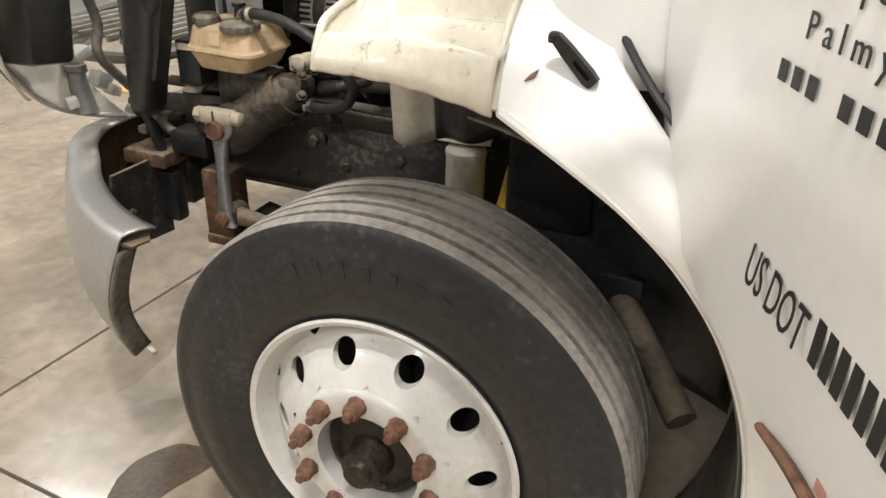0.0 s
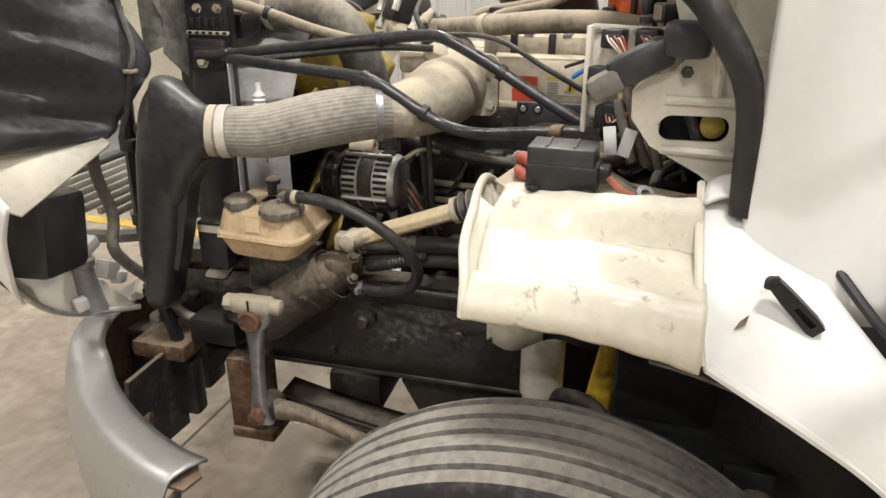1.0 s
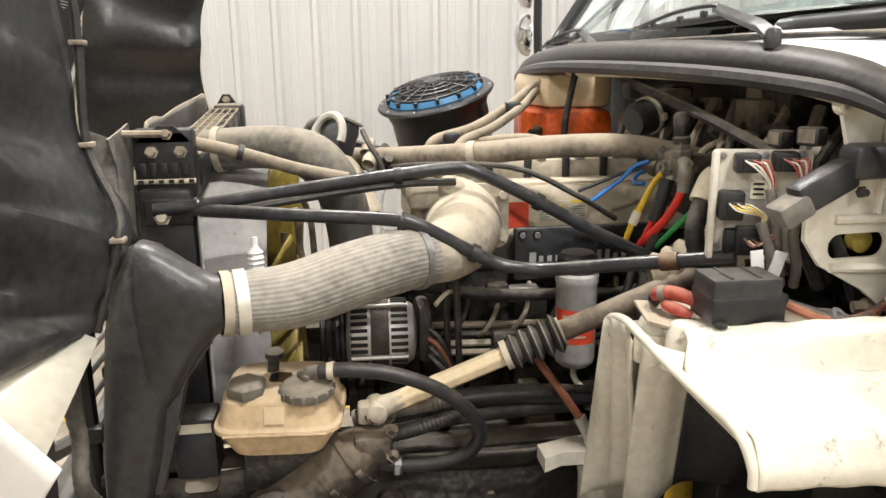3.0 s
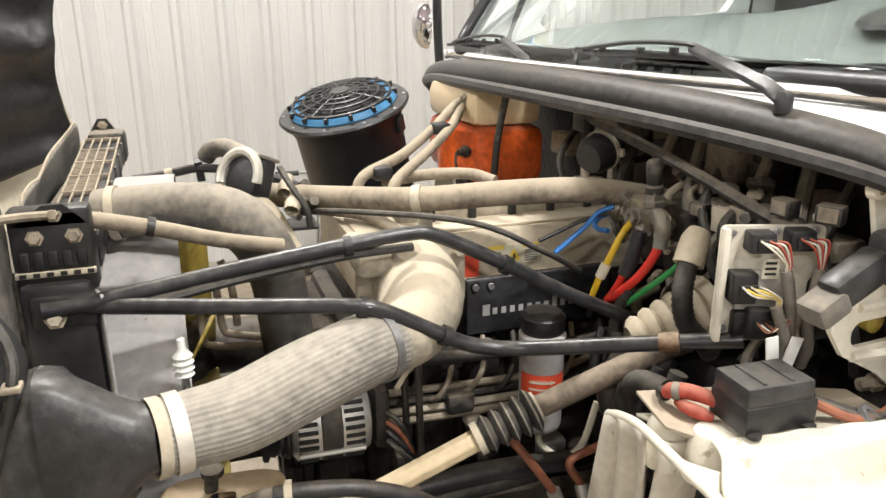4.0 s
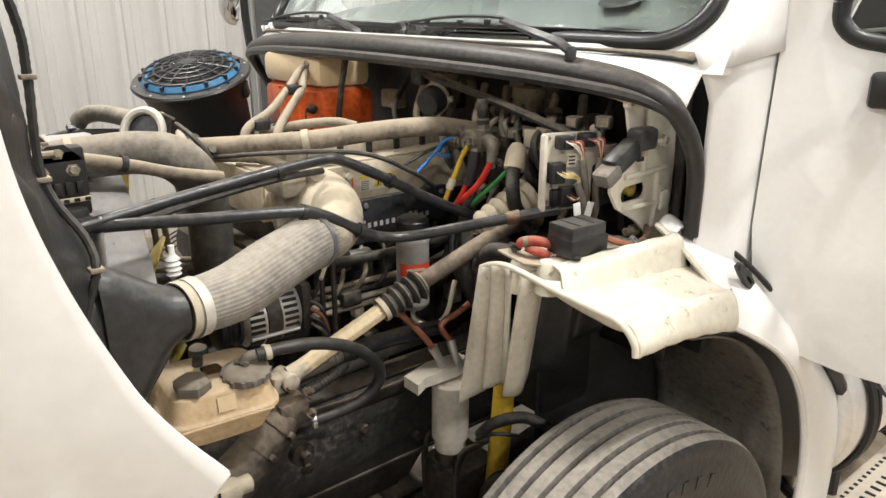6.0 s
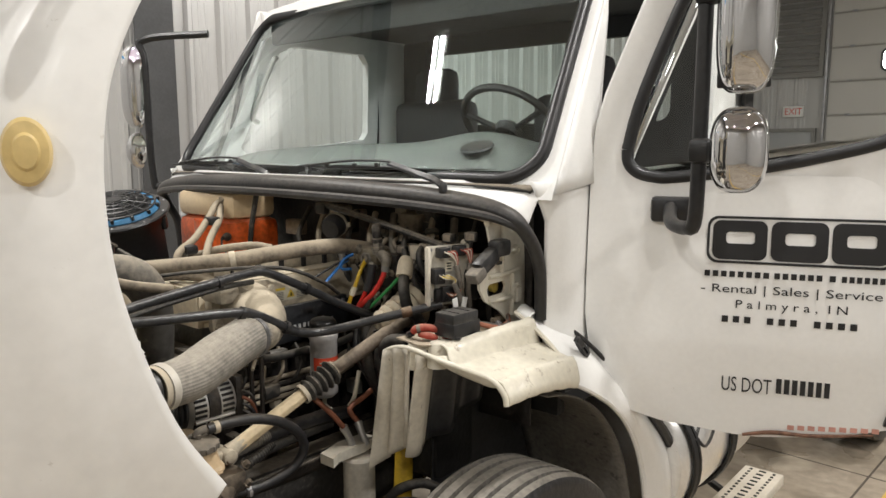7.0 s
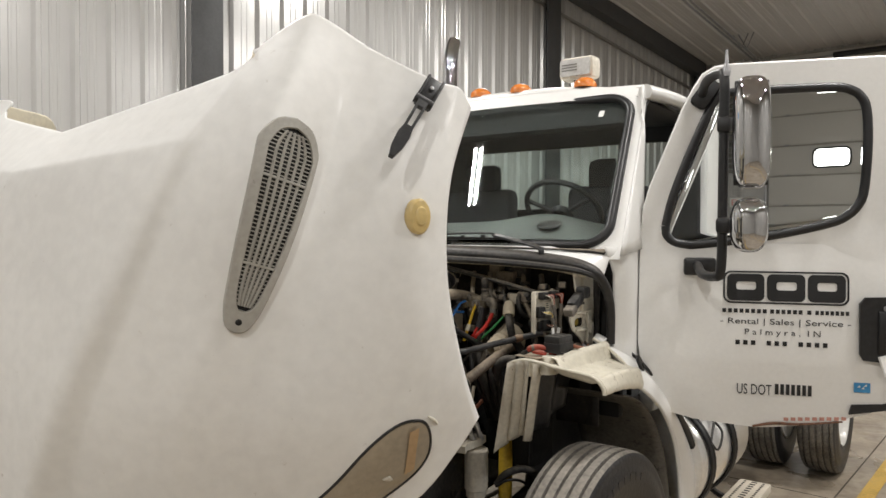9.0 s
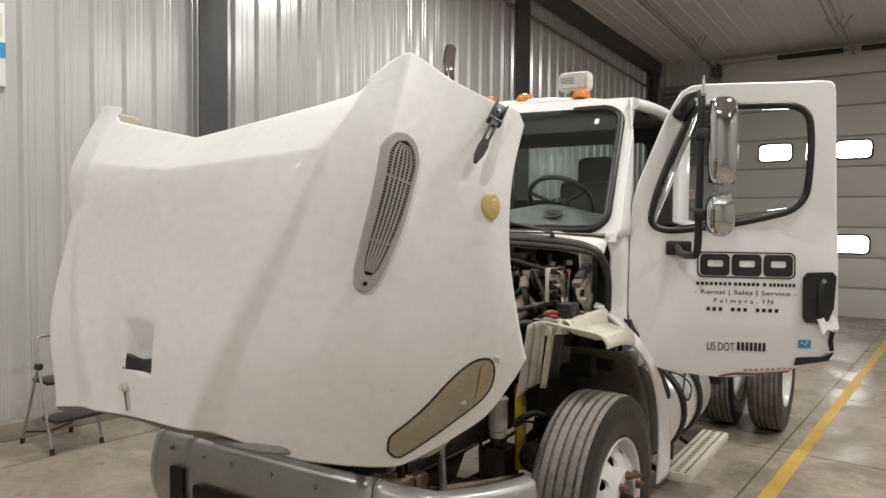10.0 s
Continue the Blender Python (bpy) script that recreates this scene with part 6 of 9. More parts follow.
    lathe([(0.180, zdish(0.180) - 0.008), (0.174, zdish(0.174) - 0.001), (0.167, 0.306), (0.160, 0.309), (0.152, 0.310), (0.122, 0.310), (0.112, 0.307), (0.110, 0.24)], A, 60, disc)
    bmesh.ops.remove_doubles(disc, verts=disc.verts, dist=0.0004)
    dk = new("disc", mesh_of(disc, RIM, 40))
    dk.parent = rim
    back = new("brake_drum", mesh_of(lathe([(0.28, 0.10), (0.21, 0.10), (0.21, 0.17), (0.0, 0.17)], A, 48), DEEP, 40))
    back.parent = top
    hub = lathe([(0.112, 0.25), (0.104, 0.272), (0.092, 0.276), (0.086, 0.268), (0.070, 0.272), (0.050, 0.280), (0.046, 0.305), (0.042, 0.332), (0.032, 0.338), (0.028, 0.350), (0.0, 0.352)], A, 40)
    hb = new("hub", mesh_of(hub, OILYHUB, 40))
    hb.parent = top
    nut = mesh_of(lathe([(0.021, 0), (0.021, 0.006), (0.0185, 0.010), (0.0185, 0.028), (0.015, 0.033), (0.010, 0.034), (0.0095, 0.046), (0, 0.047)], None, 8), RUST, 40)
    for k in range(10):
        ob = new("lug_nut", nut)
        ob.parent = top
        ob.matrix_local = A @ Matrix.Rotation(k * math.tau / 10 + 0.1, 4, "Z") @ Matrix.Translation((0.1429, 0, 0.309))
        if k == 0:
            tagged(ob, "rusty lug nut")
    top.matrix_parent_inverse = WM[truck].inverted()
    turn = steer if face > 0 else 180 + steer
    top.matrix_basis = Matrix.Translation((at[0] - face * 0.237, at[1], at[2])) @ Matrix.Rotation(radians(turn), 4, "Z")
    return top


fw = wheel((0.984, 0.004, 0.517), 1, "front_wheel", -1.0, "steer tyre with worn ribs on a white ten-hole wheel with rusty nuts")
def put_wheel(src, x, y, face):
    w = copy_thing(src, Matrix.Translation((x - face * 0.237, y, 0.517)) @ Matrix.Rotation(radians(0 if face > 0 else 180), 4, "Z"))
    w.parent = truck
    w.matrix_parent_inverse = WM[truck].inverted()
    return w


put_wheel(fw, 2 * XC - 0.984, 0.004, -1)
rw = wheel((XC + 1.353, 3.78, 0.517), 1, "rear_wheel", 0, "rear dual tyre on a cream dished wheel", rear=True)
put_wheel(rw, XC - 1.353, 3.78, -1)
for s in (1, -1):
    put_wheel(rw, XC + s * 0.955, 3.78, s)

# ---- frame, axle, tank, step, stack ----
for s in (1, -1):
    fr = part("frame_rail", sheet(lambda u, v: Vector((XC + s * (0.43 + 0.006 * math.sin(v * 3)), -1.10 + 6.9 * u, 0.70 + (0.27 - 0.04 * max(0, 0.08 - u) / 0.08) * v)), 20, 4), SCUFFED, truck, "scuffed and grimy black steel frame rail", thick=0.012)
    part("flange", box((XC + s * 0.40, 2.35, 0.965), (0.075, 6.9, 0.01), 0.003), DARKSTEEL, fr)
    part("lower_flange", box((XC + s * 0.40, 2.35, 0.702), (0.075, 6.9, 0.01), 0.003), DARKSTEEL, fr)
    for k in range(9):
        part("bolt", lathe([(0, 0.016), (0.013, 0.014), (0.014, 0)], aim((XC + s * 0.436, -0.62 + k * 0.17, 0.80 + 0.09 * ((k * 7) % 3 - 1) * 0.5), (s, 0, 0)), 6), DARKSTEEL, fr)
part("front_axle", tube([(XC - 0.95, 0, 0.50), (XC - 0.6, 0, 0.46), (XC - 0.5, 0, 0.40), (XC + 0.5, 0, 0.40), (XC + 0.6, 0, 0.46), (XC + 0.95, 0, 0.50)], 0.06, 10, 4), DARKSTEEL, truck, "grimy forged front axle")
for s in (1, -1):
    lf = bmesh.new()
    for k in range(3):
        sheet(lambda u, v: Vector((XC + s * (0.40 + 0.08 * (v - 0.5)), -0.78 + 1.56 * u, 0.50 + 0.10 * (2 * u - 1) ** 2 - 0.016 * k)), 16, 1, lf)
    part("leaf_spring", lf, DARKSTEEL, truck, thick=0.012)
tank = part("fuel_tank", lathe([(0, 0.0), (0.20, 0.0), (0.262, 0.012), (0.275, 0.03), (0.275, 0.80), (0.262, 0.82), (0.20, 0.83), (0, 0.83)], aim((0.78, 0.88, 0.74), (0, 1, 0)), 48), POLISHED, truck, "polished round fuel tank with black straps")
for ty in (0.98, 1.36):
    st = tube([Vector((0.78 + 0.285 * math.cos(a), ty, 0.74 + 0.285 * math.sin(a))) for a in np.linspace(-1.9, 2.6, 30)], 0.010, 6, 1, smooth_path=False)
    for dy in (-0.02, 0.02):
        tube([Vector((0.78 + 0.288 * math.cos(a), ty + dy, 0.74 + 0.288 * math.sin(a))) for a in np.linspace(-1.9, 2.6, 30)], 0.009, 6, 1, bm=st, smooth_path=False)
    part("strap", st, GASKET, tank, "black rubber-lined strap")
    part("strap_bracket", box((0.86, ty, 0.475), (0.05, 0.04, 0.12), 0.006), ALU, tank)
for wire in ([(1.04, 1.0, 0.86), (1.065, 1.06, 0.80), (1.05, 1.18, 0.86), (1.01, 1.12, 0.93), (0.97, 1.0, 0.97)], [(1.055, 1.36, 0.80), (1.03, 1.42, 0.90), (0.96, 1.5, 0.97)], [(1.05, 0.99, 0.84), (1.03, 1.1, 0.90), (1.0, 1.25, 0.94), (1.03, 1.35, 0.88)]):
    part("tie_wire", tube(wire, 0.006, 6, 5), BLACK, tank)
part("filler_neck", lathe([(0.05, 0), (0.05, 0.03), (0.055, 0.03), (0.055, 0.055), (0.03, 0.065), (0, 0.065)], aim((0.92, 1.12, 0.975), (0.5, 0, 0.85)), 20), BLACK, tank, "black tank filler cap")
step = part("side_step", box((1.06, 1.33, 0.405), (0.17, 1.00, 0.05), 0.006), CANWHITE, truck, "pale perforated aluminium side step")
holes = bmesh.new()
for r in range(3):
    for k in range(30 if r != 1 else 24):
        sx = 1.06 + (r - 1) * 0.05
        yy = 0.86 + k * (0.94 / (29 if r != 1 else 23))
        box((sx, yy, 0.431), (0.012 if r != 1 else 0.030, 0.012, 0.003), 0.0, None, holes)
part("tread_hole_field", holes, DEEP, step, kind="stuff")
for yy in (0.95, 1.62):
    part("step_bracket", tube([(0.80, yy, 0.46), (0.95, yy, 0.37), (1.12, yy, 0.375)], 0.018, 8, 3), BLACK, step)
stack = part("exhaust_pipe", tube([(-1.23, 1.95, 1.1), (-1.23, 1.95, 2.4), (-1.23, 1.95, 3.08), (-1.235, 1.965, 3.20), (-1.255, 2.01, 3.29), (-1.285, 2.075, 3.35)], 0.054, 24, 8, caps=False), CHROME, truck, "chrome exhaust stack with a curved tip", thick=0.003, smooth=60)
part("deck_frame", box((XC, 3.9, 1.02), (1.0, 3.6, 0.12), 0.01), DUSTBLACK, truck, "dark rear deck frame")
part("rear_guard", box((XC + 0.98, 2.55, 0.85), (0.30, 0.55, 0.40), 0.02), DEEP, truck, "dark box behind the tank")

# ---- engine bay ----
def fluted(pts, r, n=160, res=8, depth=0.016):
    """A hose with fine ribs along its length."""
    bm = tube(pts, r, n, res)
    bm.verts.ensure_lookup_table()
    line = spline([np.r_[p, q] for p, q in zip(pts, r if isinstance(r, (list, tuple)) else [r] * len(pts))], res)
    for i, p in enumerate(line):
        c = Vector(p[:3])
        for k in range(n):
            v = bm.verts[i * n + k]
            v.co = c + (v.co - c) * (1 + (depth if (k // 2) % 2 else 0.0))
    return bm


def bands(pts, r, w=0.012):
    """A clamp band about a hose at the first point, its axis towards the second."""
    d = (Vector(pts[1]) - Vector(pts[0])).normalized()
    bm = lathe([(r, -w / 2), (r + 0.003, -w / 2), (r + 0.003, w / 2), (r, w / 2)], aim(pts[0], d), 32, close=True)
    m = aim(pts[0], d)
    box((r + 0.008, 0, 0), (0.012, 0.016, w * 0.9), 0.002, m, bm)
    return bm


def bolt(at, way, r=0.009, h=0.008, bm=None):
    return lathe([(0, h), (r * 0.9, h), (r, h * 0.8), (r, 0), (r * 1.5, 0), (r * 1.5, -0.003)], aim(at, way), 6, bm)


# engine
engine = thing("diesel_engine", (-0.15, -0.05, 0.75), "dust-coated inline diesel engine under the open hood", "engine")
part("block", box((-0.14, -0.05, 1.03), (0.40, 0.78, 0.56), 0.02), DARKSTEEL, engine, "grimy dark engine block")
for k in range(6):
    part("block_boss", box((0.07, -0.36 + 0.11 * k, 1.10), (0.05, 0.085, 0.30), 0.015), DARKSTEEL, engine)
part("oil_pan_rail", box((0.05, -0.05, 0.86), (0.08, 0.72, 0.10), 0.02), DARKSTEEL, engine)
head = box((-0.12, -0.04, 1.335), (0.40, 0.72, 0.085), 0.012)
for k in range(7):
    bolt((0.082, -0.33 + 0.095 * k, 1.345), (1, 0, 0), 0.009, 0.010, head)
part("cylinder_head", head, DARKSTEEL, engine)
VCP = [(-0.33, 1.375), (0.070, 1.375), (0.0725, 1.468), (0.060, 1.488), (-0.30, 1.488), (-0.33, 1.46)]
part("valve_cover", plate(VCP, 0.68, Matrix.Translation((0, 0.28, 0)) @ Matrix.Rotation(radians(90), 4, "X"), None, 0.006), COVER, engine, "tan dust-coated valve cover")
part("cover_ledge", box((-0.03, -0.06, 1.4905), (0.17, 0.66, 0.008), 0.003), COVER, engine)
vcs = bmesh.new()
for yy in (-0.40, 0.28):
    plate([(-0.33, 1.375), (0.07, 1.375), (0.065, 1.47), (0.03, 1.49), (-0.29, 1.49), (-0.33, 1.46)], 0.012, Matrix.Translation((0, yy + 0.006, 0)) @ Matrix.Rotation(radians(90), 4, "X"), vcs, 0.003)
box((0.062, -0.06, 1.382), (0.03, 0.66, 0.016), 0.004, None, vcs)
part("cover_flange", vcs, COVER, engine)
top = box((-0.075, -0.03, 1.512), (0.11, 0.52, 0.05), 0.008)
part("injector_cover", top, CAST, engine, "grey injector cover with dark clips")
for k in range(5):
    part("clip", box((-0.02, -0.22 + 0.095 * k, 1.514), (0.018, 0.018, 0.058), 0.004), BLACK, engine)
    part("saddle", box((-0.075, -0.185 + 0.095 * k, 1.540), (0.115, 0.022, 0.008), 0.002), STEEL, engine)
part("sump", plate([(-0.50, 0.78), (0.42, 0.78), (0.42, 0.58), (0.10, 0.56), (0.0, 0.44), (-0.44, 0.44), (-0.50, 0.55)], 0.46, Matrix(((0, 0, 1, -0.37), (1, 0, 0, 0), (0, 1, 0, 0), (0, 0, 0, 1))), None, 0.02), DARKSTEEL, engine, "oily black sump")
part("flywheel_housing", lathe([(0, 0), (0.24, 0), (0.26, 0.02), (0.26, 0.14), (0.20, 0.20), (0.16, 0.5), (0, 0.52)], aim((-0.14, 0.34, 0.92), (0, 1, 0)), 28), DARKSTEEL, engine, "grimy flywheel housing")
# warning labels on the cover's side
def vlabel(y0, y1, z0, z1, m, name, lift=0.0, parent=None):
    part(name, box((0.0735 + lift, (y0 + y1) / 2, (z0 + z1) / 2), (0.0015, y1 - y0, z1 - z0)), m, parent or engine)
vlabel(-0.205, -0.145, 1.392, 1.452, REDLABEL, "red_label")
vlabel(-0.125, -0.005, 1.41, 1.452, PALELABEL, "warning_label")
vlabel(-0.125, -0.088, 1.445, 1.453, YLABEL, "label_head", 0.001)
vlabel(-0.045, -0.008, 1.445, 1.453, YLABEL, "label_head", 0.001)
part("warning_triangle", plate([(-0.016, -0.012), (0.016, -0.012), (0, 0.016)], 0.001, Matrix.Translation((0.0755, -0.066, 1.43)) @ Matrix.Rotation(radians(90), 4, "Z") @ Matrix.Rotation(radians(90), 4, "X")), YLABEL, engine, "yellow warning triangle")
part("triangle_mark", box((0.0775, -0.066, 1.428), (0.0008, 0.004, 0.012)), INK, engine)
for k in range(5):
    vlabel(-0.12, -0.095, 1.414 + 0.0055 * k, 1.4165 + 0.0055 * k, GREYTRIM, "print", 0.0012)
    vlabel(-0.04, -0.010, 1.414 + 0.0055 * k, 1.4165 + 0.0055 * k, GREYTRIM, "print", 0.0012)
# black cover plate with pale marking
bp = part("side_cover", box((0.105, -0.02, 1.338), (0.022, 0.335, 0.122), 0.006), PLATEBLACK, engine, "black side cover with pale marking")
bars = bmesh.new()
for k in range(12):
    tall = k in (0, 8, 9)
    box((0.1172, -0.145 + 0.0198 * k, 1.326 + (0.004 if tall else 0)), (0.001, 0.016 if k == 0 else 0.0105, 0.024 if tall else 0.014), 0, None, bars)
    box((0.1178, -0.145 + 0.0198 * k, 1.326), (0.001, 0.005, 0.006), 0, None, bars)
part("marking", bars, PALEBAR, bp)
for yy, zz in ((-0.170, 1.383), (-0.135, 1.382), (0.125, 1.382), (0.10, 1.29)):
    part("bolt", bolt((0.116, yy, zz), (1, 0, 0), 0.008, 0.006), STEEL, bp)
# tan pipes in front of the engine
for k, pts in enumerate(([(0.06, -0.675, 1.455), (0.06, -0.672, 1.40), (0.06, -0.668, 1.345), (0.062, -0.655, 1.331), (0.07, -0.60, 1.320), (0.09, -0.50, 1.306)], [(0.06, -0.705, 1.40), (0.06, -0.705, 1.33), (0.064, -0.69, 1.312), (0.07, -0.60, 1.300), (0.09, -0.50, 1.288)], [(0.03, -0.66, 1.47), (0.04, -0.645, 1.42), (0.045, -0.64, 1.34)])):
    part("coolant_pipe", tube(pts, 0.0075, 10, 5), TANHOSE, engine)
# intake elbow
el = tube([(0.375, -0.427, 1.411), (0.350, -0.385, 1.416), (0.300, -0.348, 1.428), (0.235, -0.328, 1.440), (0.17, -0.325, 1.446), (0.10, -0.325, 1.447)], [0.053, 0.062, 0.074, 0.080, 0.078, 0.074], 36, 8)
part("intake_elbow", el, CAST, engine, "tan cast intake elbow")
ef = plate(rounded(-0.105, -0.07, 0.105, 0.07, 0.025), 0.02, Matrix.Translation((0.168, -0.325, 1.445)) @ Matrix.Rotation(radians(90), 4, "Z") @ Matrix.Rotation(radians(90), 4, "X"), None, 0.004)
for yy in (-0.415, -0.235):
    for zz in (1.40, 1.49):
        bolt((0.19, yy, zz), (1, 0, 0.1), 0.010, 0.014, ef)
part("elbow_flange", ef, CAST, engine)
th = box((0.20, -0.405, 1.500), (0.10, 0.07, 0.05), 0.012)
lathe([(0.028, -0.02), (0.028, 0.02), (0.02, 0.026), (0, 0.026)], aim((0.235, -0.355, 1.508), (0.6, 0.2, 0.8)), 16, th)
lathe([(0.02, -0.02), (0.02, 0.02), (0, 0.022)], aim((0.16, -0.43, 1.51), (0.1, -0.4, 0.8)), 14, th)
part("sensor_housing", th, CAST, engine)
# front of the engine: timing case, tensioner, pulleys, brackets
fc = box((-0.12, -0.47, 1.05), (0.40, 0.08, 0.50), 0.03)
for cx, cz, r in ((0.02, 1.18, 0.07), (-0.02, 1.00, 0.09), (-0.22, 1.10, 0.08)):
    lathe([(r * 0.4, -0.03), (r, -0.03), (r, -0.012), (r * 0.86, -0.008), (r * 0.86, 0.008), (r, 0.012), (r, 0.03), (r * 0.4, 0.03)], aim((cx, -0.545, cz), (0, -1, 0)), 28, fc)
part("front_case", fc, DARKSTEEL, engine)
part("belt", tube([(0.27, -0.545, 1.26), (0.22, -0.545, 1.14), (0.06, -0.545, 1.06), (-0.02, -0.545, 0.91), (-0.12, -0.545, 1.0), (-0.30, -0.545, 1.12), (-0.2, -0.545, 1.19), (0.02, -0.545, 1.26), (0.27, -0.545, 1.26)], 0.008, 6, 8), BLACK, engine)
# small engine plumbing: fuel lines, harness, sensors
random.seed(7)
for k in range(9):
    y0 = -0.36 + 0.07 * k
    part("fuel_line", tube([(0.10, y0, 1.14 + 0.01 * (k % 3)), (0.15 + 0.01 * (k % 2), y0 + 0.02, 1.17), (0.16, y0 + 0.05, 1.22), (0.11, y0 + 0.07, 1.27)], 0.006, 8, 5), TANHOSE if k % 3 else RUBBER, engine)
for k in range(4):
    part("rail_line", tube([(0.13, -0.42, 1.12 + 0.022 * k), (0.145, -0.2, 1.118 + 0.022 * k), (0.15, 0.0, 1.125 + 0.02 * k), (0.12, 0.16, 1.14 + 0.02 * k)], 0.0085, 8, 5), (TANHOSE, CAST, DARKSTEEL, TANHOSE)[k], engine)
for k in range(14):
    p = (0.10 + 0.05 * random.random(), -0.40 + 0.58 * random.random(), 0.90 + 0.36 * random.random())
    s = (0.03 + 0.04 * random.random(), 0.03 + 0.05 * random.random(), 0.025 + 0.04 * random.random())
    part("fitting", box(p, s, 0.008), (DARKSTEEL, CAST, DUSTBLACK, ALU)[k % 4], engine)
part("harness", tube([(0.13, -0.48, 1.30), (0.17, -0.30, 1.27), (0.165, -0.1, 1.255), (0.18, 0.08, 1.26), (0.22, 0.2, 1.32)], 0.013, 10, 6, ribs=0.08), RUBBER, engine)
for dx in (0.0, 0.02):
    part("dipstick_tube", tube([(0.285 + dx, -0.375 + dx, 1.43), (0.28 + dx, -0.37 + dx, 1.25), (0.26 + dx, -0.36 + dx, 1.02)], 0.007, 8, 4), DARKSTEEL, engine)
part("dipstick_pull", tube([(0.33, -0.40, 1.30), (0.30, -0.37, 1.315), (0.26, -0.34, 1.30)], 0.005, 6, 4), CAST, engine)
# cold-side pieces beyond the cover
TM = Matrix.Translation((-0.19, -0.575, 1.585)) @ Matrix.Rotation(radians(42), 4, "Z") @ Matrix.Rotation(radians(-22), 4, "X")
part("throttle_housing", box((0, 0, 0.0), (0.085, 0.060, 0.085), 0.010, TM), PLATEBLACK, engine, "dark throttle housing")
part("housing_top", box((0, 0, 0.043), (0.092, 0.066, 0.008), 0.003, TM), CAPGREY, engine)
part("white_clamp", tube([TM @ Vector((0.052 * math.cos(a), -0.034, -0.008 + 0.056 * math.sin(a))) for a in np.linspace(-0.05 * math.pi, math.pi * 1.10, 22)], 0.0105, 8, 1, smooth_path=False), PALECLAMP, engine, "pale strap round the housing")
part("strap_tail", tube([TM @ Vector((-0.062, 0.0, 0.02)), TM @ Vector((-0.066, -0.01, -0.02)), TM @ Vector((-0.05, -0.02, -0.07))], 0.009, 8, 4), PALECLAMP, engine)
part("throttle_pipe", tube([TM @ Vector((0.0, 0.0, -0.05)), (-0.155, -0.545, 1.50), (-0.11, -0.52, 1.45), (-0.06, -0.50, 1.40)], [0.030, 0.028, 0.028, 0.030], 16, 6), COVER, engine)
part("throttle_line", tube([TM @ Vector((0.05, 0.03, 0.03)), (-0.10, -0.50, 1.575), (-0.075, -0.475, 1.53), (-0.07, -0.47, 1.49)], 0.007, 8, 6, ribs=0.10), RUBBER, engine)
part("breather_pipe", tube([(-0.30, -0.54, 1.585), (-0.40, -0.575, 1.598), (-0.50, -0.61, 1.602), (-0.555, -0.64, 1.590), (-0.575, -0.655, 1.570)], 0.024, 14, 5), GREYPIPE, engine)
part("cross_hose", tube([(-0.59, -0.84, 1.519), (-0.585, -0.78, 1.526), (-0.58, -0.728, 1.534), (-0.55, -0.67, 1.545), (-0.42, -0.55, 1.55), (-0.2, -0.47, 1.55)], 0.0115, 8, 6), HOSE, engine)
part("hose_clamp", bands([(-0.582, -0.75, 1.530), (-0.58, -0.728, 1.534)], 0.012, 0.02), CAST, engine)
part("hose_bracket", plate([(-0.02, -0.03), (0.02, -0.03), (0.02, 0.02), (0.0, 0.03), (-0.02, 0.02)], 0.02, aim((-0.565, -0.685, 1.54), (0, 1, 0.1)), None, 0.003), BLACK, engine)
for k in range(7):
    p = (-0.30 + 0.035 * k, -0.50 + 0.018 * (k % 3), 1.51 + 0.015 * ((k * 5) % 4))
    part("fitting", lathe([(0.016, -0.02), (0.018, 0.0), (0.012, 0.02), (0.012, 0.032), (0, 0.033)], aim(p, ((k % 3) - 1, 0.4, 0.7)), 10), (CAST, STEEL, DUSTBLACK)[k % 3], engine)

# alternator
alt = thing("alternator", (0.241, -0.508, 1.15), "aluminium alternator with cooling slots and a black pulley", "alternator")
ax = aim((0.241, -0.575, 1.217), (0.05, 1, 0))
part("housing", lathe([(0.02, 0), (0.055, 0.0), (0.068, 0.012), (0.070, 0.05), (0.066, 0.052), (0.066, 0.085), (0.070, 0.087), (0.070, 0.118), (0.058, 0.138), (0.03, 0.145), (0, 0.145)], ax, 36), ALU, alt)
for k in range(30):
    for h in (0.027, 0.108):
        part("cooling_slot", box((0.0695, 0, h), (0.006, 0.0075, 0.034), 0.0015, ax @ Matrix.Rotation(k * math.tau / 30, 4, "Z")), DEEP, alt)
part("pulley", lathe([(0.012, -0.052), (0.056, -0.052), (0.060, -0.049), (0.060, -0.042), (0.052, -0.038), (0.054, -0.030), (0.050, -0.026), (0.054, -0.020), (0.052, -0.013), (0.060, -0.009), (0.060, -0.003), (0.012, 0)], ax, 30), BLACK, alt, "black ribbed pulley")
part("mount_ear", lathe([(0.010, -0.03), (0.020, -0.03), (0.020, 0.03), (0.010, 0.03)], aim((0.235, -0.535, 1.297), (0.05, 1, 0)), 14, close=True), COVER, alt)
part("core_band", lathe([(0.066, 0.050), (0.0715, 0.052), (0.0715, 0.085), (0.066, 0.087)], ax, 36), DARKSTEEL, alt, "dark laminated core band")
for k in range(4):
    part("through_bolt", rod(ax @ Vector((0.073 * math.cos(k * 1.57 + 0.4), 0.073 * math.sin(k * 1.57 + 0.4), 0.01)), ax @ Vector((0.073 * math.cos(k * 1.57 + 0.4), 0.073 * math.sin(k * 1.57 + 0.4), 0.125)), 0.005, 8), ALU, alt)
part("rear_bracket", box((0.24, -0.415, 1.22), (0.10, 0.03, 0.12), 0.012), DARKSTEEL, alt)
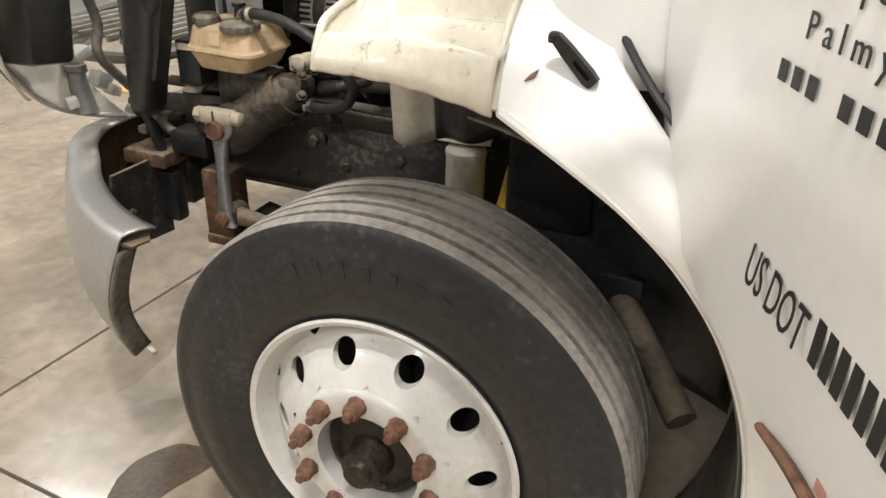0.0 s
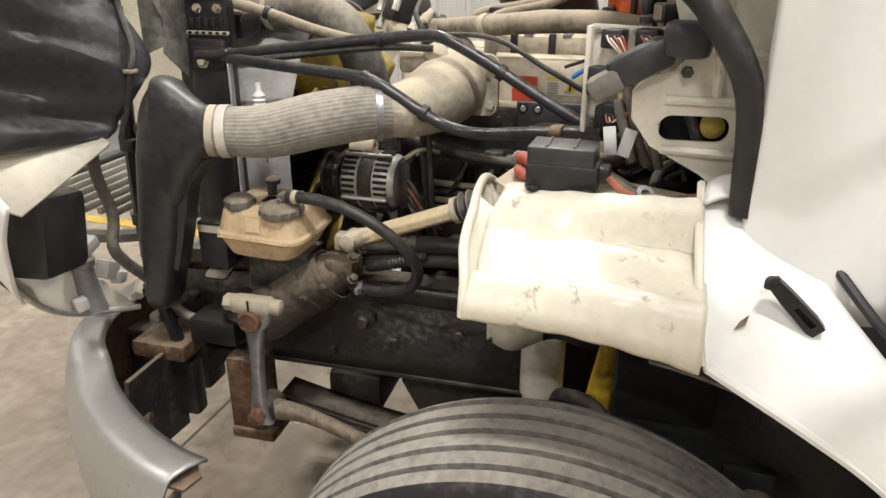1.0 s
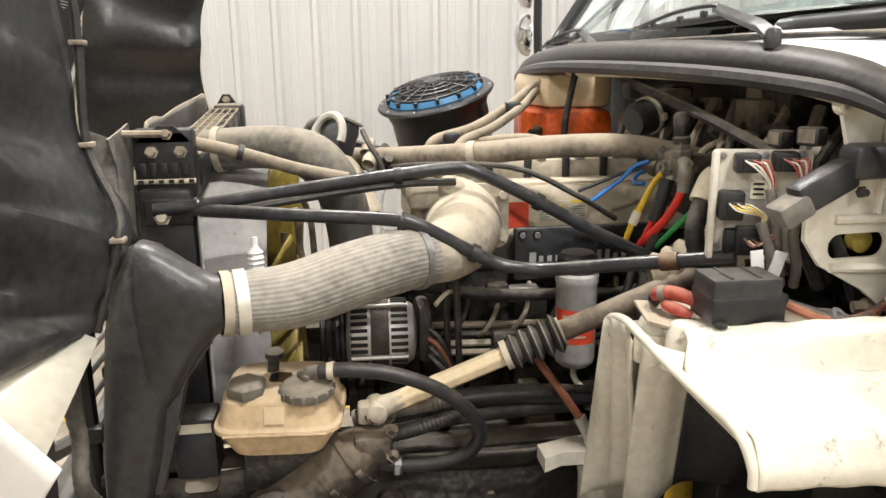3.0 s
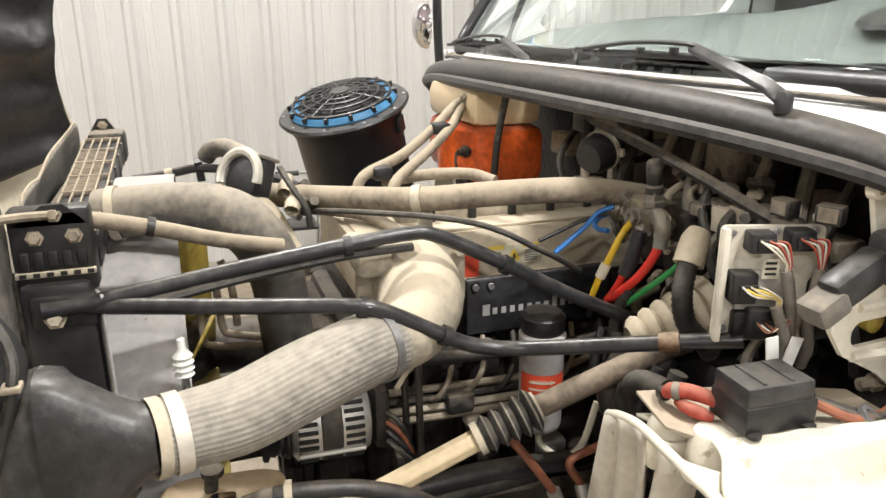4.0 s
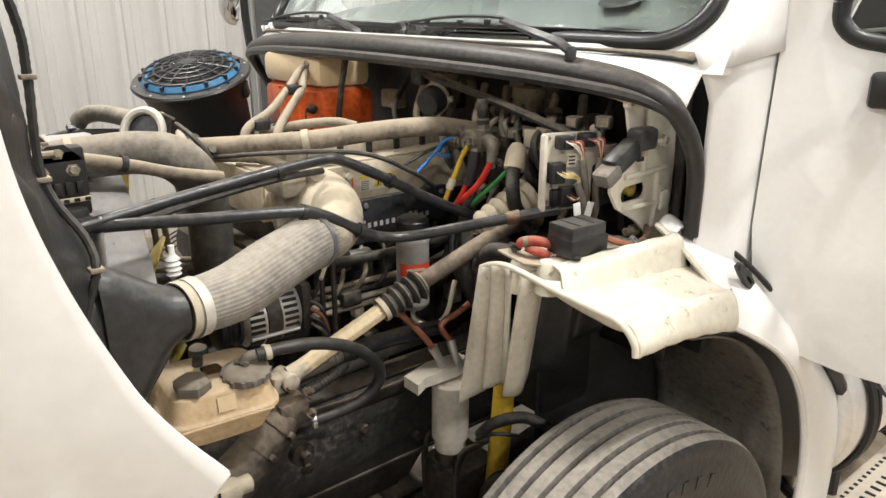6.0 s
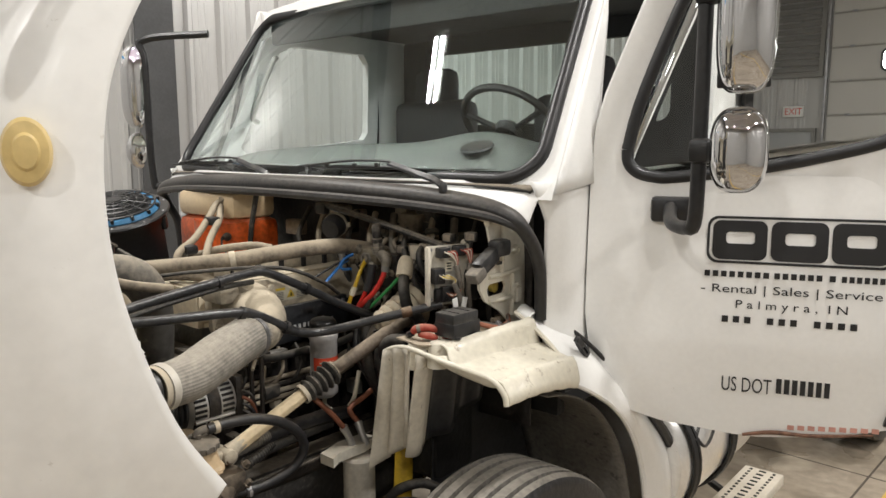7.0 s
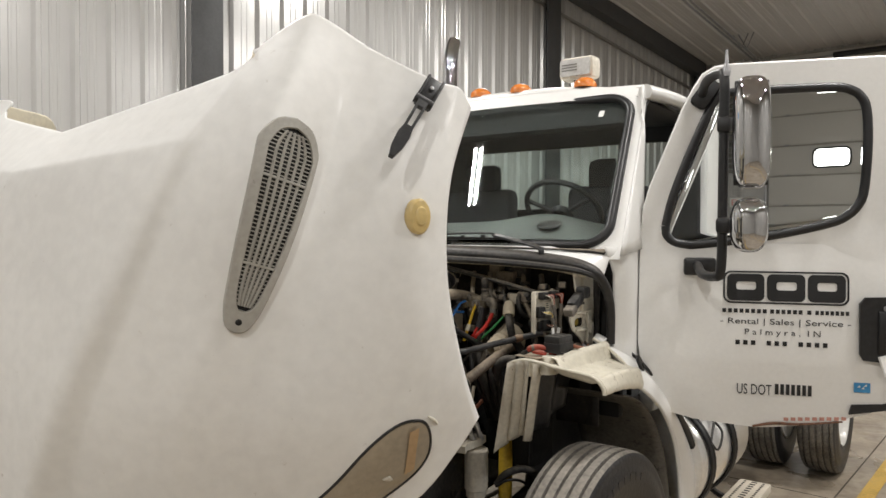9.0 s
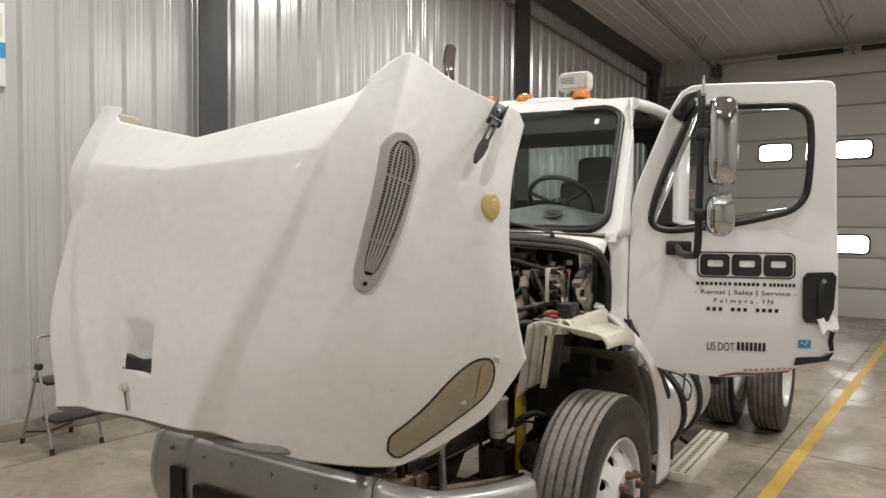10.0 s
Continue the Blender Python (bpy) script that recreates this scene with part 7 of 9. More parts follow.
for k in range(4):
    part("wire", tube([(0.26, -0.43, 1.24 - 0.015 * k), (0.30, -0.39, 1.22 - 0.02 * k), (0.28, -0.36, 1.15 - 0.01 * k), (0.24, -0.34, 1.10)], 0.005, 6, 5), (RUBBER, COPPER, HOSE, RUBBER)[k], alt)

# charge-air sleeve and duct
sleeve = thing("charge_air_sleeve", (0.43, -0.6, 1.33), "grey ribbed silicone charge-air hose with clamps", "hose")
SL = [(0.492, -0.775, 1.376), (0.480, -0.735, 1.374), (0.462, -0.66, 1.376), (0.432, -0.565, 1.397), (0.398, -0.475, 1.411), (0.372, -0.420, 1.412)]
part("sleeve", fluted(SL, [0.051, 0.052, 0.056, 0.058, 0.057, 0.055]), SLEEVE, sleeve)
part("tan_clamp", bands([SL[0], SL[1]], 0.052, 0.016), CAST, sleeve)
part("pale_clamp", bands([(0.484, -0.750, 1.3745), SL[2]], 0.0535, 0.020), PALECLAMP, sleeve, "pale flat clamp band")
part("rear_clamp", bands([(0.383, -0.443, 1.412), SL[5]], 0.058, 0.014), STEEL, sleeve)
duct = thing("charge_air_duct", (0.48, -0.9, 0.82), "black moulded charge-air duct beside the radiator", "air duct")
def neck_at(a, h):
    c, q = math.cos(a * math.tau), math.sin(a * math.tau)
    k = h * h * (3 - 2 * h)
    e = 1 - 0.45 * k
    return Vector((0.492 - 0.018 * h + (0.047 + 0.004 * k) * math.copysign(abs(c) ** e, c), -0.772 - 0.135 * h, 1.377 - 0.045 * k + (0.047 + 0.105 * k) * math.copysign(abs(q) ** e, q)))


part("neck", sheet(neck_at, 36, 16, wrap=True), LINER, duct)
def tankf(a, h):
    c, q = math.cos(a * math.tau), math.sin(a * math.tau)
    k = min(1.0, h / 0.08, (1 - h) / 0.16)
    k = math.sqrt(max(0.0, k * (2 - k)))
    mid = np.interp(h, (0, 0.1, 0.35, 0.7, 1), (-0.975, -0.966, -0.945, -0.915, -0.905))
    half = np.interp(h, (0, 0.1, 0.35, 0.7, 1), (0.030, 0.033, 0.050, 0.056, 0.050))
    return Vector((0.475 - 0.035 * max(0, h - 0.7) / 0.3 + 0.050 * k * math.copysign(abs(c) ** 0.5, c), mid + half * k * math.copysign(abs(q) ** 0.5, q), 0.92 + 0.56 * h))


dt = sheet(tankf, 36, 40, wrap=True)
part("side_tank", dt, LINER, duct, "black plastic side tank")
part("gusset", plate([(-0.86, 1.36), (-0.80, 1.31), (-0.848, 1.245), (-0.880, 1.12), (-0.905, 1.04), (-0.94, 1.04), (-0.93, 1.40)], 0.05, Matrix(((0, 0, 1, 0.455), (1, 0, 0, 0), (0, 1, 0, 0), (0, 0, 0, 1))), None, 0.008), LINER, duct)
part("boss", lathe([(0.014, 0), (0.014, 0.006), (0.009, 0.006), (0.009, 0.002), (0, 0.002)], aim((0.512, -0.825, 1.345), (1, 0.2, 0.1)), 16), LINER, duct)
for k in range(5):
    part("crimp_rib", box((0.49, -1.0 + 0.012 * k, 0.97 + 0.10 * k), (0.03, 0.03, 0.02), 0.004), BLACK, duct)

# radiator and charge cooler
rad = thing("radiator", (XC, -0.98, 0.72), "dusty black radiator and charge cooler stack", "radiator")
part("core", box((XC - 0.10, -0.985, 1.14), (0.90, 0.09, 0.80), 0.006), DUSTBLACK, rad)
cores = bmesh.new()
for k in range(44):
    box((XC - 0.10, -0.938, 0.76 + 0.0175 * k), (0.88, 0.006, 0.006), 0, None, cores)
part("fin_field", cores, DARKSTEEL, rad, kind="stuff")
def tilted(bm):
    """The radiator's top rises towards the far side."""
    for v in bm.verts:
        v.co.z -= 0.085 * v.co.x
    return bm


part("top_tank", tilted(box((-0.12, -0.882, 1.578), (0.66, 0.080, 0.055), 0.006)), BLACK, rad, "black top tank under a dusty grid")
for yy in (-0.918, -0.900, -0.882, -0.864, -0.846):
    part("grid_bar", tilted(box((-0.12, yy, 1.6105), (0.66, 0.0035, 0.007), 0.0008)), TANHOSE, rad)
for k in range(7):
    part("grid_rib", tilted(box((-0.43 + 0.105 * k, -0.882, 1.6112), (0.005, 0.078, 0.0085), 0.001)), TANHOSE, rad)
fine = bmesh.new()
for k in range(30):
    box((-0.325 + 0.0108 * k, -0.892, 1.6095), (0.003, 0.054, 0.004), 0, None, fine)
part("fine_grid", tilted(fine), TANHOSE, rad, kind="stuff")
for k in range(6):
    part("grid_post", tilted(box((-0.40 + 0.105 * k, -0.8415, 1.583), (0.012, 0.005, 0.050), 0.001)), DUSTBLACK, rad)
part("end_mount", box((-0.475, -0.875, 1.625), (0.075, 0.080, 0.075), 0.012), DUSTBLACK, rad)
part("end_ear", plate([(-0.03, 0.0), (0.03, 0.0), (0.010, 0.032), (-0.010, 0.032)], 0.012, Matrix.Translation((-0.515, -0.885, 1.655)) @ Matrix.Rotation(radians(90), 4, "Z") @ Matrix.Rotation(radians(90), 4, "X"), None, 0.003), BLACK, rad)
part("ear_bolt", bolt((-0.500, -0.885, 1.672), (1, 0, 0), 0.008, 0.008), TANHOSE, rad)
# driver-side corner bracket with bolts and perforated strip
cb = box((0.258, -0.897, 1.585), (0.04, 0.110, 0.13), 0.008)
part("corner_bracket", cb, BLACK, rad, "black corner bracket with dusty bolts")
for yy in (-0.918, -0.866):
    part("bolt", bolt((0.279, yy, 1.608), (1, 0, 0.1), 0.0085, 0.009), TANHOSE, rad)
part("tie_tab", tube([(0.31, -0.965, 1.645), (0.285, -0.930, 1.642), (0.281, -0.889, 1.641)], 0.007, 8, 4), TANHOSE, rad)
part("tie_bolt", bolt((0.279, -0.889, 1.641), (1, 0, 0.2), 0.008, 0.009), TANHOSE, rad)
part("bracket_peak", plate([(-0.945, 1.625), (-0.845, 1.625), (-0.875, 1.655), (-0.903, 1.655)], 0.012, Matrix(((0, 0, 1, 0.266), (1, 0, 0, 0), (0, 1, 0, 0), (0, 0, 0, 1))), None, 0.003), BLACK, rad)
for k in range(5):
    part("bracket_rib", box((0.280, -0.935 + 0.019 * k, 1.575), (0.008, 0.013, 0.024), 0.002), BLACK, rad)
part("strip", box((0.268, -0.897, 1.553), (0.03, 0.108, 0.009), 0.002), CAST, rad)
for k in range(6):
    part("strip_hole", box((0.2835, -0.94 + 0.018 * k, 1.5535), (0.003, 0.009, 0.006)), DEEP, rad)
part("side_column", box((0.262, -0.90, 1.28), (0.06, 0.10, 0.52), 0.012), BLACK, rad, "black radiator side channel")
part("outer_shield", plate([(0.392, 1.642), (0.325, 1.650), (0.259, 1.660), (0.250, 1.610), (0.282, 1.45), (0.364, 1.515), (0.357, 1.588)], 0.004, Matrix(((1, 0, 0, 0), (0, 0, 1, -0.962), (0, 1, 0, 0), (0, 0, 0, 1))), None, 0.001), GREYPIPE, rad, "dusty bent shield plate")
part("shield_fold", plate([(0, 0), (0.045, -0.02), (0.045, 0.13), (0, 0.11)], 0.004, Matrix(((0.35, 0, 1, 0.357), (-0.93, 0, 0.3, -0.962), (0, 1, 0, 1.53), (0, 0, 0, 1))), None, 0.001), GREYPIPE, rad)
SHIELD = lambda u: Vector((0.275 - 0.74 * u, -0.938 + 0.004 * math.sin(u * 9), 1.645 + 0.050 * u + 0.012 * math.sin(min(1, u * 4) * math.pi) - 0.055 * max(0, 0.06 - u) / 0.06 - 0.02 * max(0, u - 0.95) / 0.05))
part("shield_top", sheet(lambda u, v: Vector((0.275 - 0.74 * u, -0.952, 1.585)).lerp(SHIELD(u), v) + Vector((0, 0.006 * math.sin(v * 3.1) * math.sin(u * 14), 0)), 36, 8), GREYPIPE, rad, "dusty bent shield beside the top tank", thick=0.003)
part("shield_rim", tube([SHIELD(u) for u in np.linspace(0, 1, 28)], 0.003, 6, 1, smooth_path=False), TANHOSE, rad)
part("left_frame", tube([(0.43, -1.02, 1.62), (0.44, -1.03, 1.3), (0.45, -1.02, 1.0), (0.44, -0.98, 0.80)], 0.016, 8, 5), BLACK, rad)
for k in range(4):
    part("clip", box((0.455, -1.02, 1.50 - 0.18 * k), (0.03, 0.04, 0.03), 0.006), BLACK, rad)
part("lower_tray", box((0.40, -0.88, 0.845), (0.09, 0.13, 0.07), 0.012), BLACK, rad, "black lower bracket")
part("control_box", box((0.385, -0.86, 1.075), (0.075, 0.075, 0.12), 0.006), PLATEBLACK, rad, "black box with a pale label")
part("box_label", box((0.4235, -0.86, 1.118), (0.0015, 0.062, 0.018)), PALELABEL, rad)
part("box_bracket", plate(rounded(-0.045, -0.03, 0.045, 0.03, 0.012), 0.006, Matrix.Translation((0.395, -0.855, 1.008)) @ Matrix.Rotation(radians(20), 4, "Y"), None, 0.002), DUSTBLACK, rad)
part("bracket_hole", lathe([(0, 0.0), (0.016, 0.0)], Matrix.Translation((0.397, -0.855, 1.0152)) @ Matrix.Rotation(radians(20), 4, "Y"), 16), DEEP, rad)
part("lower_mount", lathe([(0.045, 0), (0.05, 0.015), (0.035, 0.03), (0.03, 0.06), (0, 0.06)], aim((0.42, -0.80, 0.90), (0.2, 0.2, 1)), 18), BLACK, rad)
# coolant hose on the corner
part("corner_hose", tube([(0.235, -0.865, 1.622), (0.232, -0.82, 1.612), (0.225, -0.75, 1.592), (0.215, -0.66, 1.562), (0.205, -0.56, 1.538)], 0.013, 12, 5), TANHOSE, rad, "dust-caked small hose")
part("hose_clip", bands([(0.2265, -0.765, 1.597), (0.222, -0.72, 1.583)], 0.0135, 0.012), BLACK, rad)

# fan behind the radiator
fan = thing("engine_fan", (XC, -0.72, 0.85), "dirty yellow engine cooling fan", "fan")
part("hub", lathe([(0, -0.05), (0.09, -0.05), (0.10, -0.03), (0.10, 0.03), (0.06, 0.05), (0.06, 0.18), (0, 0.18)], aim((XC, -0.74, 1.22), (0, 1, 0)), 28), DARKSTEEL, fan)
for k in range(9):
    a0 = k * math.tau / 9 + 0.32
    def blade(u, v, a0=a0):
        r = 0.09 + 0.27 * u
        a = a0 + (v - 0.5) * (0.62 - 0.1 * u)
        return Vector((XC + r * math.cos(a), -0.74 + 0.055 * (v - 0.5) * 2, 1.22 + r * math.sin(a)))
    part("blade", sheet(blade, 8, 6), FAN, fan, thick=0.006)
shr = sheet(lambda a, h: Vector((XC + 0.385 * math.cos(a * math.tau), -0.93 + 0.20 * h, 1.22 + 0.385 * math.sin(a * math.tau))), 48, 4, wrap=True)
part("shroud", shr, PALEGREY, fan, "grey plastic fan shroud", thick=0.004)
part("shroud_plate", sheet(lambda u, v: Vector((0.245 + 0.06 * u, -0.86 + 0.02 * u, 1.10 + 0.42 * v)), 4, 8), PALEGREY, fan, thick=0.004)
part("spring_post", tube([(0.355, -0.735, 1.27), (0.355, -0.735, 1.41)], 0.006, 8, 1), STEEL, fan)
part("relief_valve", lathe([(0.010, 0), (0.015, 0.004), (0.011, 0.010), (0.016, 0.014), (0.011, 0.020), (0.016, 0.024), (0.011, 0.030), (0.015, 0.034), (0.010, 0.040), (0.006, 0.046), (0.006, 0.062), (0, 0.064)], Matrix.Translation((0.358, -0.735, 1.395)), 16), PAPER, fan, "pale spring-shaped fitting")

# upper charge pipe
hot = thing("upper_charge_pipe", (0.17, -0.7, 1.57), "dusty grey upper charge-air pipe bending down to the turbo", "pipe")
part("pipe", tube([(0.075, -0.855, 1.588), (0.085, -0.80, 1.592), (0.11, -0.70, 1.594), (0.135, -0.63, 1.575), (0.135, -0.585, 1.52), (0.115, -0.562, 1.44), (0.08, -0.55, 1.32), (0.06, -0.54, 1.2)], [0.043, 0.044, 0.046, 0.05, 0.05, 0.05, 0.05, 0.05], 24, 6), GREYPIPE, hot)
part("clamp", bands([(0.081, -0.825, 1.590), (0.085, -0.80, 1.592)], 0.045, 0.014), CAST, hot)

# long heater pipe over the engine
lp = thing("heater_pipe", (0.0, -0.2, 1.5), "long dust-caked heater pipe across the engine", "pipe")
part("pipe", tube([(-0.33, -0.56, 1.52), (-0.25, -0.51, 1.528), (-0.13, -0.42, 1.54), (0.065, -0.274, 1.566), (0.155, -0.12, 1.586), (0.20, 0.02, 1.590), (0.205, 0.14, 1.57), (0.19, 0.26, 1.54)], 0.025, 16, 6), TANHOSE, lp)
part("clip", bands([(0.065, -0.274, 1.566), (0.11, -0.2, 1.577)], 0.0255, 0.018), CAST, lp)
part("bracket", box((0.075, -0.262, 1.525), (0.006, 0.03, 0.075), 0.002), CAST, lp)
part("thin_line", tube([(-0.20, -0.50, 1.50), (0.02, -0.38, 1.538), (0.22, -0.22, 1.552), (0.27, -0.10, 1.50), (0.24, 0.0, 1.44)], 0.006, 8, 8), RUBBER, lp)
part("short_pipe", tube([(-0.22, -0.47, 1.50), (-0.05, -0.36, 1.515), (0.08, -0.3, 1.49)], 0.014, 10, 5), TANHOSE, lp)
part("branch_hose", tube([(-0.18, -0.28, 1.55), (-0.12, -0.2, 1.575), (-0.05, -0.12, 1.585), (0.0, -0.08, 1.575)], 0.013, 10, 5), TANHOSE, lp)

# heater hose pair
hh = thing("heater_hoses", (-0.3, -0.15, 1.57), "two dust-caked heater hoses clipped together", "hose")
for d in (0, 1):
    part("hose", tube([(-0.47 - 0.03 * d, 0.05 + 0.03 * d, 1.705), (-0.43 - 0.02 * d, -0.01 + 0.03 * d, 1.695), (-0.355 + 0.012 * d, -0.10 + 0.045 * d, 1.645 + 0.005 * d), (-0.25 + 0.02 * d, -0.215 + 0.05 * d, 1.60), (-0.145 + 0.06 * d, -0.33 + 0.06 * d, 1.58), (-0.12 + 0.065 * d, -0.36 + 0.06 * d, 1.545)], 0.0125, 10, 6), TANHOSE, hh)
part("elbow", tube([(-0.52, 0.08, 1.70), (-0.49, 0.045, 1.714), (-0.45, 0.03, 1.712), (-0.42, 0.02, 1.70)], 0.015, 10, 5), TANHOSE, hh)
for p, q in (((-0.345, -0.085, 1.645), (-0.25, -0.19, 1.60)), ((-0.16, -0.29, 1.58), (-0.13, -0.33, 1.57))):
    part("clip", box(p, (0.05, 0.045, 0.03), 0.008), BLACK, hh)

# supporting struts
strut = thing("radiator_struts", (0.4, -0.4, 1.35), "pair of scuffed black radiator support struts", "strut")
part("lower_strut", tube([(0.275, -0.925, 1.497), (0.290, -0.86, 1.500), (0.345, -0.66, 1.493), (0.388, -0.49, 1.487), (0.398, -0.435, 1.475), (0.402, -0.345, 1.425), (0.405, -0.285, 1.396), (0.43, -0.21, 1.390), (0.52, -0.10, 1.418), (0.64, 0.045, 1.455)], 0.0128, 14, 6), ROD, strut)
part("upper_strut", tube([(0.300, -0.92, 1.503), (0.295, -0.85, 1.507), (0.285, -0.66, 1.530), (0.290, -0.47, 1.554), (0.292, -0.36, 1.564), (0.298, -0.315, 1.558), (0.308, -0.22, 1.512), (0.325, -0.06, 1.425), (0.336, 0.08, 1.358)], 0.0128, 14, 6), ROD, strut)
part("strut_lug", box((0.284, -0.893, 1.497), (0.030, 0.090, 0.052), 0.008), BLACK, strut)
part("lug_bolt", bolt((0.300, -0.905, 1.490), (1, 0, 0.15), 0.011, 0.010), CAST, strut)
part("strut_harness", tube([(0.31, -0.80, 1.495), (0.288, -0.64, 1.515), (0.288, -0.47, 1.535), (0.275, -0.35, 1.535)], 0.008, 8, 6), RUBBER, strut)
for p, q in (((0.390, -0.465, 1.482), (0.40, -0.40, 1.46)), ((0.402, -0.335, 1.42), (0.405, -0.29, 1.40)), ((0.289, -0.465, 1.552), (0.292, -0.36, 1.563)), ((0.312, -0.19, 1.495), (0.325, -0.06, 1.425))):
    part("cable_tie", bands([p, q], 0.0142, 0.014), BLACK, strut)
part("rust_patch", bands([(0.575, -0.035, 1.435), (0.64, 0.045, 1.455)], 0.0126, 0.03), WIDERUST, strut)

# power-steering reservoir
res = thing("steering_reservoir", (0.42, -0.70, 1.05), "tan plastic power-steering reservoir with two grey caps", "reservoir")
RM = Matrix.Translation((0.402, -0.70, 1.133)) @ Matrix.Rotation(radians(-5), 4, "Z") @ Matrix.Rotation(radians(3), 4, "Y")
def resbody(a, h):
    rows = [(0.0, 0.076, 0.074, -0.046), (0.08, 0.084, 0.084, -0.043), (0.40, 0.091, 0.109, -0.004), (0.44, 0.097, 0.115, -0.001), (0.54, 0.097, 0.115, 0.009), (0.58, 0.091, 0.109, 0.012), (0.88, 0.079, 0.097, 0.058), (0.95, 0.070, 0.088, 0.066), (1.0, 0.02, 0.02, 0.068)]
    q = [np.interp(h, [r[0] for r in rows], [r[i] for r in rows]) for i in (1, 2, 3)]
    c, s = math.cos(a * math.tau), math.sin(a * math.tau)
    return RM @ Vector((q[0] * math.copysign(abs(c) ** 0.38, c), q[1] * math.copysign(abs(s) ** 0.38, s), q[2]))
rb = sheet(resbody, 48, 40, wrap=True)
part("body", rb, TANPLASTIC, res)
part("filler_cap", lathe([(0.033, 0), (0.036, 0.006), (0.036, 0.020), (0.030, 0.026), (0.026, 0.028), (0, 0.028)], RM @ Matrix.Translation((0.050, -0.052, 0.062)), 6), CAPGREY, res, "grey six-sided cap")
c2 = lathe([(0.046, 0.0), (0.048, 0.004), (0.048, 0.016), (0.043, 0.021), (0.034, 0.023), (0.016, 0.026), (0, 0.026)], RM @ Matrix.Translation((0.048, 0.054, 0.058)), 28)
for k in range(14):
    box((0.048, 0, 0.009), (0.006, 0.008, 0.013), 0.001, RM @ Matrix.Translation((0.048, 0.054, 0.058)) @ Matrix.Rotation(k * math.tau / 14, 4, "Z"), c2)
part("breather_cap", c2, CAPGREY, res, "round grey knurled cap with a hose spout")
part("spout", tube([(0.452, -0.652, 1.216), (0.455, -0.642, 1.230), (0.468, -0.612, 1.234)], 0.011, 12, 4), CAPGREY, res)
part("cap_star", tube([(0.440, -0.665, 1.219), (0.452, -0.650, 1.222), (0.466, -0.652, 1.219)], 0.006, 8, 3), CAPGREY, res)
part("spout_clamp", bands([(0.470, -0.607, 1.234), (0.474, -0.58, 1.235)], 0.0125, 0.012), CAST, res)
part("post", tube([RM @ Vector((-0.03, -0.02, 0.05)), RM @ Vector((-0.033, -0.015, 0.105))], 0.011, 10, 1), DUSTBLACK, res)
part("lug", lathe([(0.018, 0), (0.018, 0.01), (0.01, 0.016), (0, 0.016)], RM @ Matrix.Translation((-0.033, -0.014, 0.095)), 12), DUSTBLACK, res)
part("faded_label", box((0, 0, 0), (0.03, 0.035, 0.001), 0, RM @ Matrix.Translation((0.0875, 0.0, 0.037)) @ Matrix.Rotation(radians(75), 4, "Y")), TANK, res)
part("mould_seam", tube([RM @ Vector((0.0985, -0.09 + 0.03 * k, 0.0045)) for k in range(7)], 0.0025, 6, 2), TANPLASTIC, res)
part("bracket", box((0.36, -0.70, 1.02), (0.10, 0.16, 0.10), 0.01), DUSTBLACK, res)
rh = thing("reservoir_hose", (0.46, -0.45, 1.0), "black rubber hose looping from the reservoir cap", "hose")
part("hose", tube([(0.466, -0.628, 1.233), (0.474, -0.58, 1.236), (0.482, -0.50, 1.226), (0.484, -0.42, 1.192), (0.475, -0.36, 1.14), (0.462, -0.335, 1.085), (0.445, -0.36, 1.035), (0.425, -0.43, 1.008), (0.405, -0.505, 1.004), (0.385, -0.56, 1.012)], 0.0135, 12, 6), HOSE, rh)
part("clamp", bands([(0.41, -0.485, 1.004), (0.405, -0.505, 1.004)], 0.014, 0.012), STEEL, rh)

# steering gear, arm and shaft
gear = thing("steering_gear", (0.40, -0.68, 0.80), "grimy steering gear bolted to the frame", "steering gear")
gb = tube([(0.385, -0.545, 1.035), (0.392, -0.59, 1.005), (0.40, -0.66, 0.955), (0.405, -0.735, 0.90), (0.405, -0.775, 0.87)], [0.048, 0.060, 0.062, 0.066, 0.055], 24, 5)
part("housing", gb, GEARCAST, gear)
for k, (p, q) in enumerate((((0.388, -0.572, 1.017), (0.4, -0.66, 0.955)), ((0.395, -0.62, 0.985), (0.4, -0.66, 0.955)))):
    part("ribbed_flange", bands([p, q], 0.062, 0.014), GEARCAST, gear)
gp = box((0.395, -0.535, 1.045), (0.075, 0.075, 0.06), 0.012, None)
for dx, dz in ((-0.03, 0.03), (0.03, 0.03), (0.035, -0.02)):
    bolt((0.395 + dx, -0.50 + 0.0 * dz, 1.055 + dz), (0.5, 0.5, 0.6), 0.010, 0.012, gp)
part("end_cover", gp, GEARCAST, gear)
part("sector_cover", lathe([(0.062, 0), (0.062, 0.015), (0.045, 0.03), (0.03, 0.035), (0, 0.035)], aim((0.425, -0.72, 0.925), (1, 0, 0)), 24), DARKSTEEL, gear)
part("adjuster", lathe([(0.03, 0), (0.03, 0.02), (0.016, 0.024), (0.012, 0.04), (0, 0.04)], aim((0.36, -0.50, 0.90), (1, 0.1, 0)), 16), DARKSTEEL, gear)
arm = thing("pitman_arm", (0.48, -0.74, 0.63), "bare steel steering arm with a rusty clamp bolt", "steering arm")
